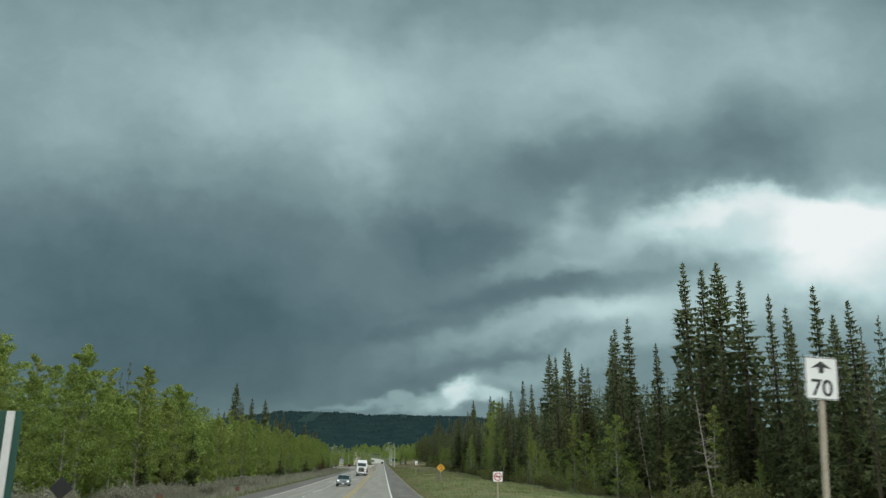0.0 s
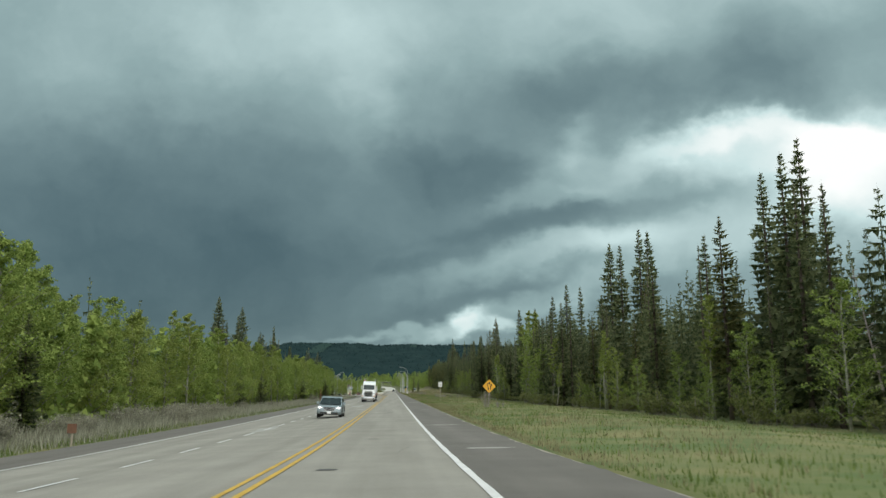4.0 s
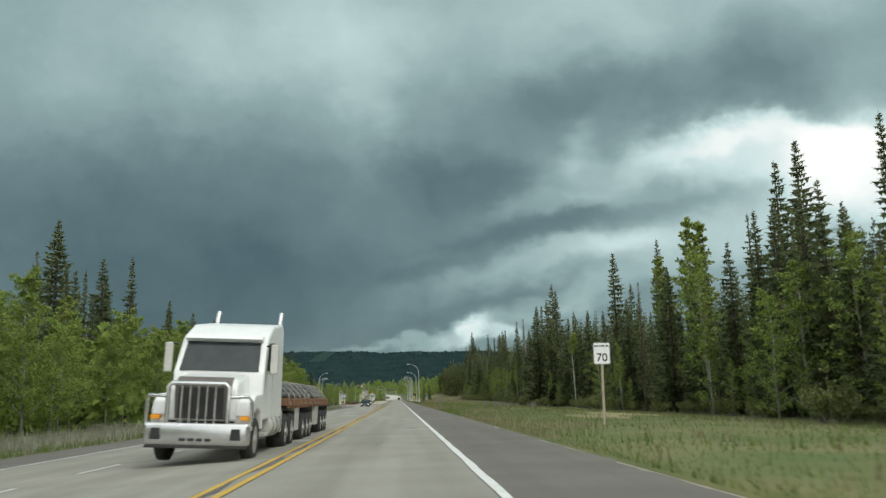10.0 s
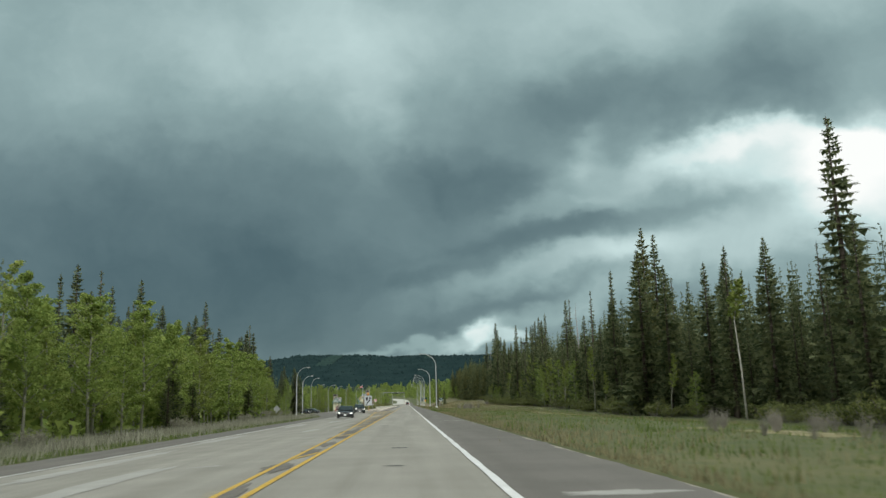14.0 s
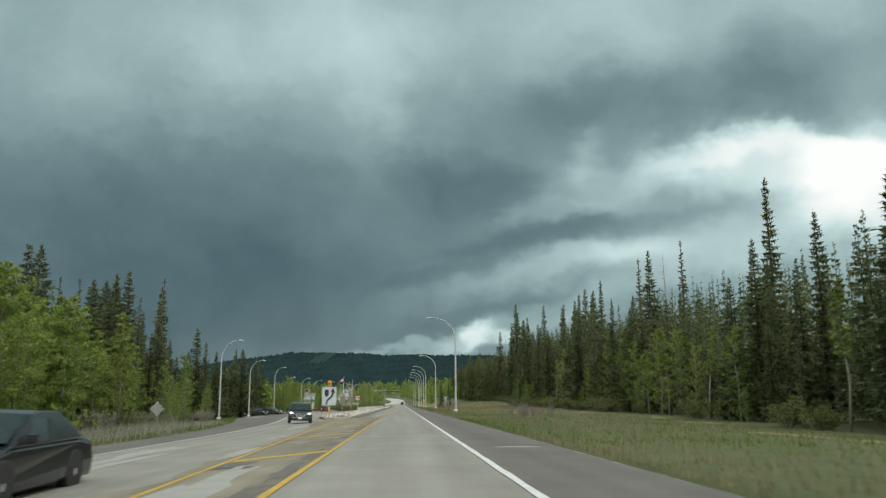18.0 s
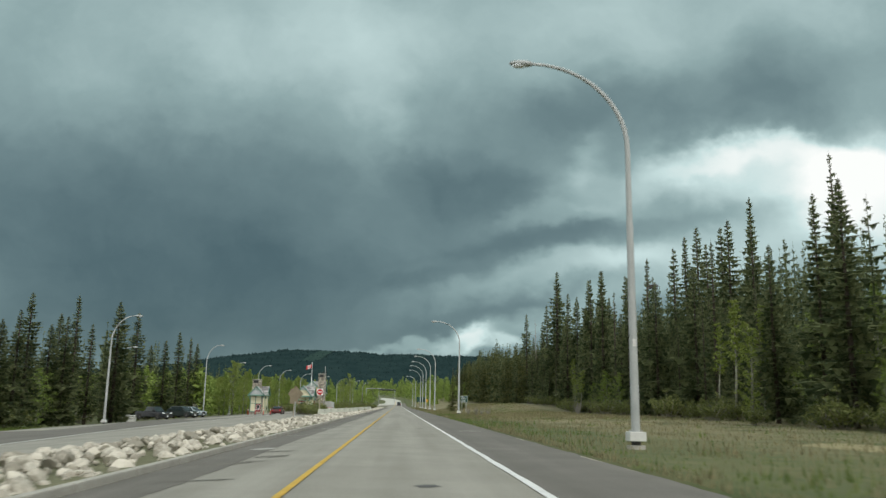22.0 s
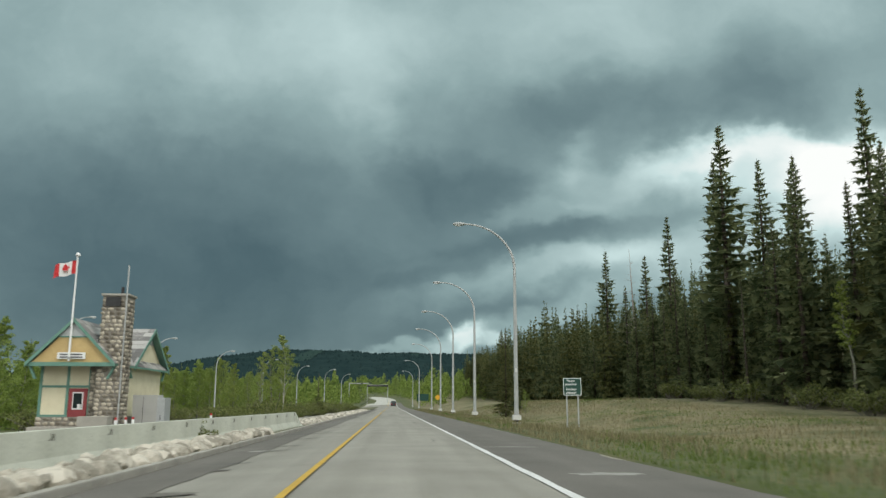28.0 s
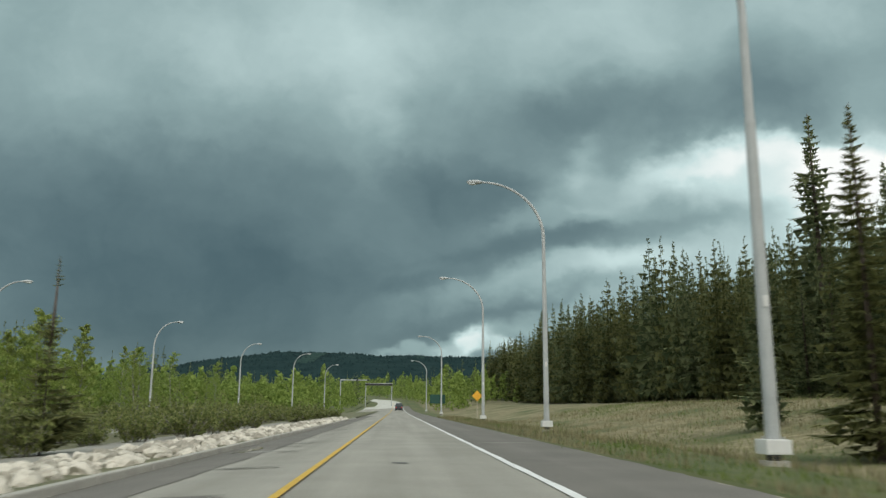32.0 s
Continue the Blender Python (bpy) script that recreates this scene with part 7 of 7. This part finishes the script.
for _ in range(44):
    y = random.uniform(75, 195)
    dot(random.choice(greys), gate_left(y) - random.uniform(3.0, 9.5), y, random.uniform(0.7, 1.2))
for _ in range(14):
    y = random.uniform(175, 425)
    dot(random.choice(greys), gate_left(y) - random.uniform(4.0, 9.0), y, random.uniform(0.5, 0.95))
for x, y, s in ((10.75, 178.0, 1.15), (12.2, 179.2, 0.55), (12.9, 180, 0.45),  (10.6, 577, 0.8), (11.5, 578, 0.8), (12.6, 580, 0.8), (9.6, 577.5, 0.7), (30, 600, 1.3), (31, 604, 1.2)):
    dot(silver, x, y, s)
for x0, x1, y0, y1, n in ((12.5, 21, 313, 334, 16), (11.2, 15.5, 458, 476, 15)):
    for _ in range(n):
        dot(silver, random.uniform(x0, x1), random.uniform(y0, y1), random.uniform(0.35, 0.6) if y0 < 400 else random.uniform(0.5, 0.9))
for _ in range(118):
    y = random.uniform(642, 810)
    x = random.choice((random.uniform(-17, -9.2), random.uniform(-30, -9.2)))
    dot(random.choice(greens), x, y, random.uniform(0.55, 1.2) + (0.4 if x < -12 else 0))
for x, y, s in ((-15.2, 597, 1.3), (-14.2, 599, 1.1), (-13.6, 601, 1.0), (-13.5, 590, 1.2), (-12.6, 593, 1.1), (-11.2, 575, 1.0), (-11.6, 580, 1.1), (-12, 584, 1.2), (-6.6, 596, 0.35), (-6.4, 612, 0.4)):
    dot(greens[0], x, y, s)
for x, y, s in ((-17.4, 604.6, 1.15), (-16.6, 604.2, 1.45), (-15.8, 604.6, 1.35), (-15.2, 605.2, 1.0)):
    dot(greens[0], x, y, s)
for _ in range(40):
    y = random.uniform(430, 640)
    dot(random.choice(greens + greys), gate_left(y) - (random.uniform(9, 13) if y < 500 else random.uniform(4, 12)), y, random.uniform(0.8, 1.5))
for _ in range(110):
    y = random.uniform(110, 700)
    dot(random.choice(greens), edge_right(y) - random.uniform(1.0, 5), y, random.uniform(0.9, 1.9))
# single trees by the rock bed and the right verge
b = aspen_kind(25, 10, 1.9, 4600, 0.125, M_ASPEN2, "slender birch in sparse yellow-green leaf behind the rock bed", 0.25, "birch_tree", "birch tree", M_BIRCH)
settle(b, -13.15, 682, 40, 0.98)
for x, y, tall in ((-14.9, 684.5, 8.6), (-15.6, 681.5, 7.8), (-14.2, 686.5, 7.0)):
    plant(ASPENS[1], x, y, tall, 10, label="aspen crowding the birch behind the rock bed")
t = spruce_kind(41, 12, 1.65, 40, 9, 9, 0.02, M_PINE, "young spruce standing alone on the verge", 0.3, 0.4, 0.62)
settle(t, 15.6, 699.5, 10, 1.05)
t = spruce_kind(42, 3.6, 1.45, 13, 9, 7, 0.06, M_PINE, "ragged small pine with a bare leader behind the rock bed", 0.05, 0.5, 0.9)
rng = random.Random(43)
child("leader", mesh("pine_leader", *pole_mesh("t", [(0, 0, 3.2), (0.04, 0, 4.6), (0.06, 0.02, 5.8)], [0.05, 0.035, 0.012], M_BARK), M_BARK, True), t, "thin bare leader")
for z0, tall, wide in ((4.9, 1.0, 0.24), (3.4, 0.9, 0.5)):
    v, f = needles(rng, tall, wide, 7, 6, 3, 0.02, 0.0, 0.5, 1.0)
    child("tuft", mesh("pine_tuft", [(p[0] + 0.04, p[1], p[2] + z0) for p in v], f, M_PINE), t, "sparse olive tuft")
settle(t, -10.4, 697, 70, 1.0)
plant(ASPENS[0], 18.3, 699.3, 3.4, 10, label="small leafy birch sapling beside the young spruce")
plant(SPRUCES[2], 19.5, 716, 9.5, 25, label="young spruce on the meadow")
# bare dead trees
for x, y, tall, lean in ((38.5, 148, 13, 8), (47.5, 741, 30, -2), (36, 120, 12, -6), (52, 530, 30, 2), (54, 640, 31, -3)):
    rng = random.Random(int(y))
    d = new("dead_tree")
    tagged(d, "bare grey dead tree among the spruces", "dead tree")
    chunks = [pole_mesh("t", [(0, 0, -0.3), (0.1, 0, tall * 0.5), (0, 0, tall)], [tall * 0.009, tall * 0.006, 0.02], None, 6)]
    for k in range(40):
        f = rng.uniform(0.3, 0.97)
        a, r = rng.random() * 6.3, (1 - f) * tall * 0.16 + 0.4
        p = Vector((0, 0, tall * f))
        chunks.append(pole_mesh("l", [p, p + Vector((math.cos(a) * r, math.sin(a) * r, rng.uniform(-0.3, 0.5) * r))], [0.03, 0.008], None, 4))
    child("trunk", joined("dead_trunk", chunks, M_DEAD), d)
    d.matrix_basis = pose(x, y, lie(x, y), lean, 0, rng.random() * 360)
slim = aspen_kind(27, 10, 1.0, 1100, 0.2, M_ASPEN2, "slim aspen with a bare pale stem before dark spruces", 0.45)
random.seed(93)
for x, y in [(None, random.uniform(150, 660)) for _ in range(26)]:
    plant(slim, edge_right(y) - random.uniform(1.5, 4), y, random.uniform(7, 13), 10, lean=random.uniform(-7, 7))
high = aspen_kind(28, 24, 2.6, 2600, 0.3, M_ASPEN2, "very tall aspen with white stems and a loose high crown", 0.5, bark=M_BIRCH)
settle(high, 38.5, 311, 0, 1.05)
for x, y, tall in ((40, 313.5, 25), (41.5, 317, 23), (39.5, 322, 22)):
    plant(high, x, y, tall, 24, lean=random.uniform(-4, 4))
# a white-stemmed aspen that leans out of the forest
lb = aspen_kind(26, 16, 2.2, 1500, 0.26, M_ASPEN2, "leaning white-stemmed aspen with a high yellow-green crown", 0.7, "aspen_tree", "aspen tree", M_BIRCH)
settle(lb, 38.6, 384, 0, 1.0)
M_STRAW = material("straw_meadow", (0.15, 0.135, 0.06), (0.34, 0.29, 0.16), 0.3, 0.95, 0.6, 2.5)
rng = random.Random(88)
for x, y, wide, long in [(rng.uniform(11, 31), rng.uniform(150, 540), rng.uniform(1, 3), rng.uniform(2, 7)) for _ in range(46)]:
    n = 22
    v, f = [], []
    for ring in (0.0, 0.35, 0.7, 1.0):
        for k in range(n if ring else 1):
            a = math.tau * k / n
            r = ring * (0.7 + 0.5 * noise.noise(Vector((math.cos(a) * 1.5, math.sin(a) * 1.5, x + y))) + (0.25 * rng.random() if ring == 1 else 0))
            px, py = x + wide * r * math.cos(a), y + long * r * math.sin(a)
            v.append((px, py, ground_height(px, py) + 0.035 - (0.09 if ring == 1 else 0)))
    f = [(0, 1 + k, 1 + (k + 1) % n) for k in range(n)]
    for ring in (0, 1):
        f += [(1 + ring * n + k, 1 + (ring + 1) * n + k, 1 + (ring + 1) * n + (k + 1) % n, 1 + ring * n + (k + 1) % n) for k in range(n)]
    tagged(new("straw_patch", mesh("straw_patch", v, f, M_STRAW, True)), "patch of flattened straw-dry grass on the meadow", "dry grass", kind="structure")
# a large bird's nest high in a thin spruce
NEST = (46.6, 609.1, 23.6)
plant(THIN, NEST[0], NEST[1], NEST[2] + 2.2 - lie(NEST[0], NEST[1]), 25, label="thin ragged spruce that carries a large nest")
nest = new("nest")
tagged(nest, "large dark twig nest high in a thin spruce", "nest")
rng = random.Random(4)
sticks = []
for _ in range(150):
    a = rng.random() * 6.3
    p = Vector((0.75 * math.cos(a) * rng.random() ** 0.5, 0.75 * math.sin(a) * rng.random() ** 0.5, rng.uniform(-0.35, 0.35)))
    q = p + Vector((rng.uniform(-0.6, 0.6), rng.uniform(-0.6, 0.6), rng.uniform(-0.12, 0.15)))
    sticks.append(pole_mesh("s", [p, q], [0.035, 0.02], None, 4))
child("twigs", joined("nest_twigs", sticks, M_BARK), nest)
nest.location = (NEST[0], NEST[1], NEST[2])
random.seed(95)
rng = random.Random(96)
spots_g, spots_d = [], []
for _ in range(170000):
    y = 60 + 720 * rng.random()
    x = 4.85 + 30 * rng.random() ** 2.0
    dry = noise.noise(Vector((x * 0.12, y * 0.05, 7))) + 0.25 * noise.noise(Vector((x * 0.6, y * 0.4, 2))) + (0.22 if y > 480 else -0.14) * math.sin(min(1, max(0, (x - 5.5) / 24)) * math.pi) - (0.2 if x > 24 else 0) + (0.25 if x < 5.6 else 0) > 0.02
    (spots_d if dry else spots_g).append((x, y, rng.uniform(0.05, 0.15) * (2.2 if rng.random() < 0.05 else 1) * (1.3 if dry else 1), rng.uniform(0.014, 0.034) * (1 + x / 30)))
for _ in range(60000):
    y = 545 + 240 * rng.random()
    x = 6.2 + 28 * rng.random() ** 1.3
    if noise.noise(Vector((x * 0.1, y * 0.06, 3))) > -0.15:
        spots_d.append((x, y, rng.uniform(0.15, 0.4), rng.uniform(0.02, 0.05)))
    else:
        spots_g.append((x, y, rng.uniform(0.1, 0.25), rng.uniform(0.02, 0.05)))
weeds = []
for _ in range(46000):
    y = 60 + 410 * rng.random() ** 1.4
    x = gate_left(y) - 0.4 - 9.5 * rng.random()
    back = (gate_left(y) - x) / 9.9
    weeds.append((x, y, rng.uniform(0.3, 0.65) + (1.2 - 0.6 * smooth(200, 330, y)) * back * rng.random() * (0.6 + 0.4 * math.sin(y * 0.3)), rng.uniform(0.03, 0.08)))
blades("tall_weeds", "tall pale dry weeds along the far verge", weeds, M_WEED, rng, "weeds")
for n in range(26000):
    y = 60 + 480 * rng.random()
    x = gate_left(y) - 0.3 - 2.0 * rng.random() ** 1.2
    spots_g.append((x, y, rng.uniform(0.1, 0.3), rng.uniform(0.03, 0.06)))
# tufts
for n in range(2600):
    ty, tx = 60 + 720 * rng.random(), 5.2 + 26 * rng.random() ** 1.5
    dry = rng.random() < (0.75 if ty > 480 else 0.45)
    r, tall = rng.uniform(0.15, 0.6), rng.uniform(0.18, 0.45)
    for _ in range(14):
        (spots_d if dry else spots_g).append((tx + rng.gauss(0, r), ty + rng.gauss(0, r), tall * rng.uniform(0.5, 1.2), rng.uniform(0.02, 0.05)))
blades("green_grass", "fresh green verge grass", spots_g, M_BLADE_G, rng)
blades("dry_grass", "straw-coloured dry verge grass", spots_d, M_BLADE_D, rng)

# the patterns that the copies were taken from are no part of the place
for kind in SPRUCES + [PINE, THIN, slim] + ASPENS + FULL + greys + greens + [silver]:
    for o in list(kind.children_recursive) + [kind]:
        bpy.data.objects.remove(o)
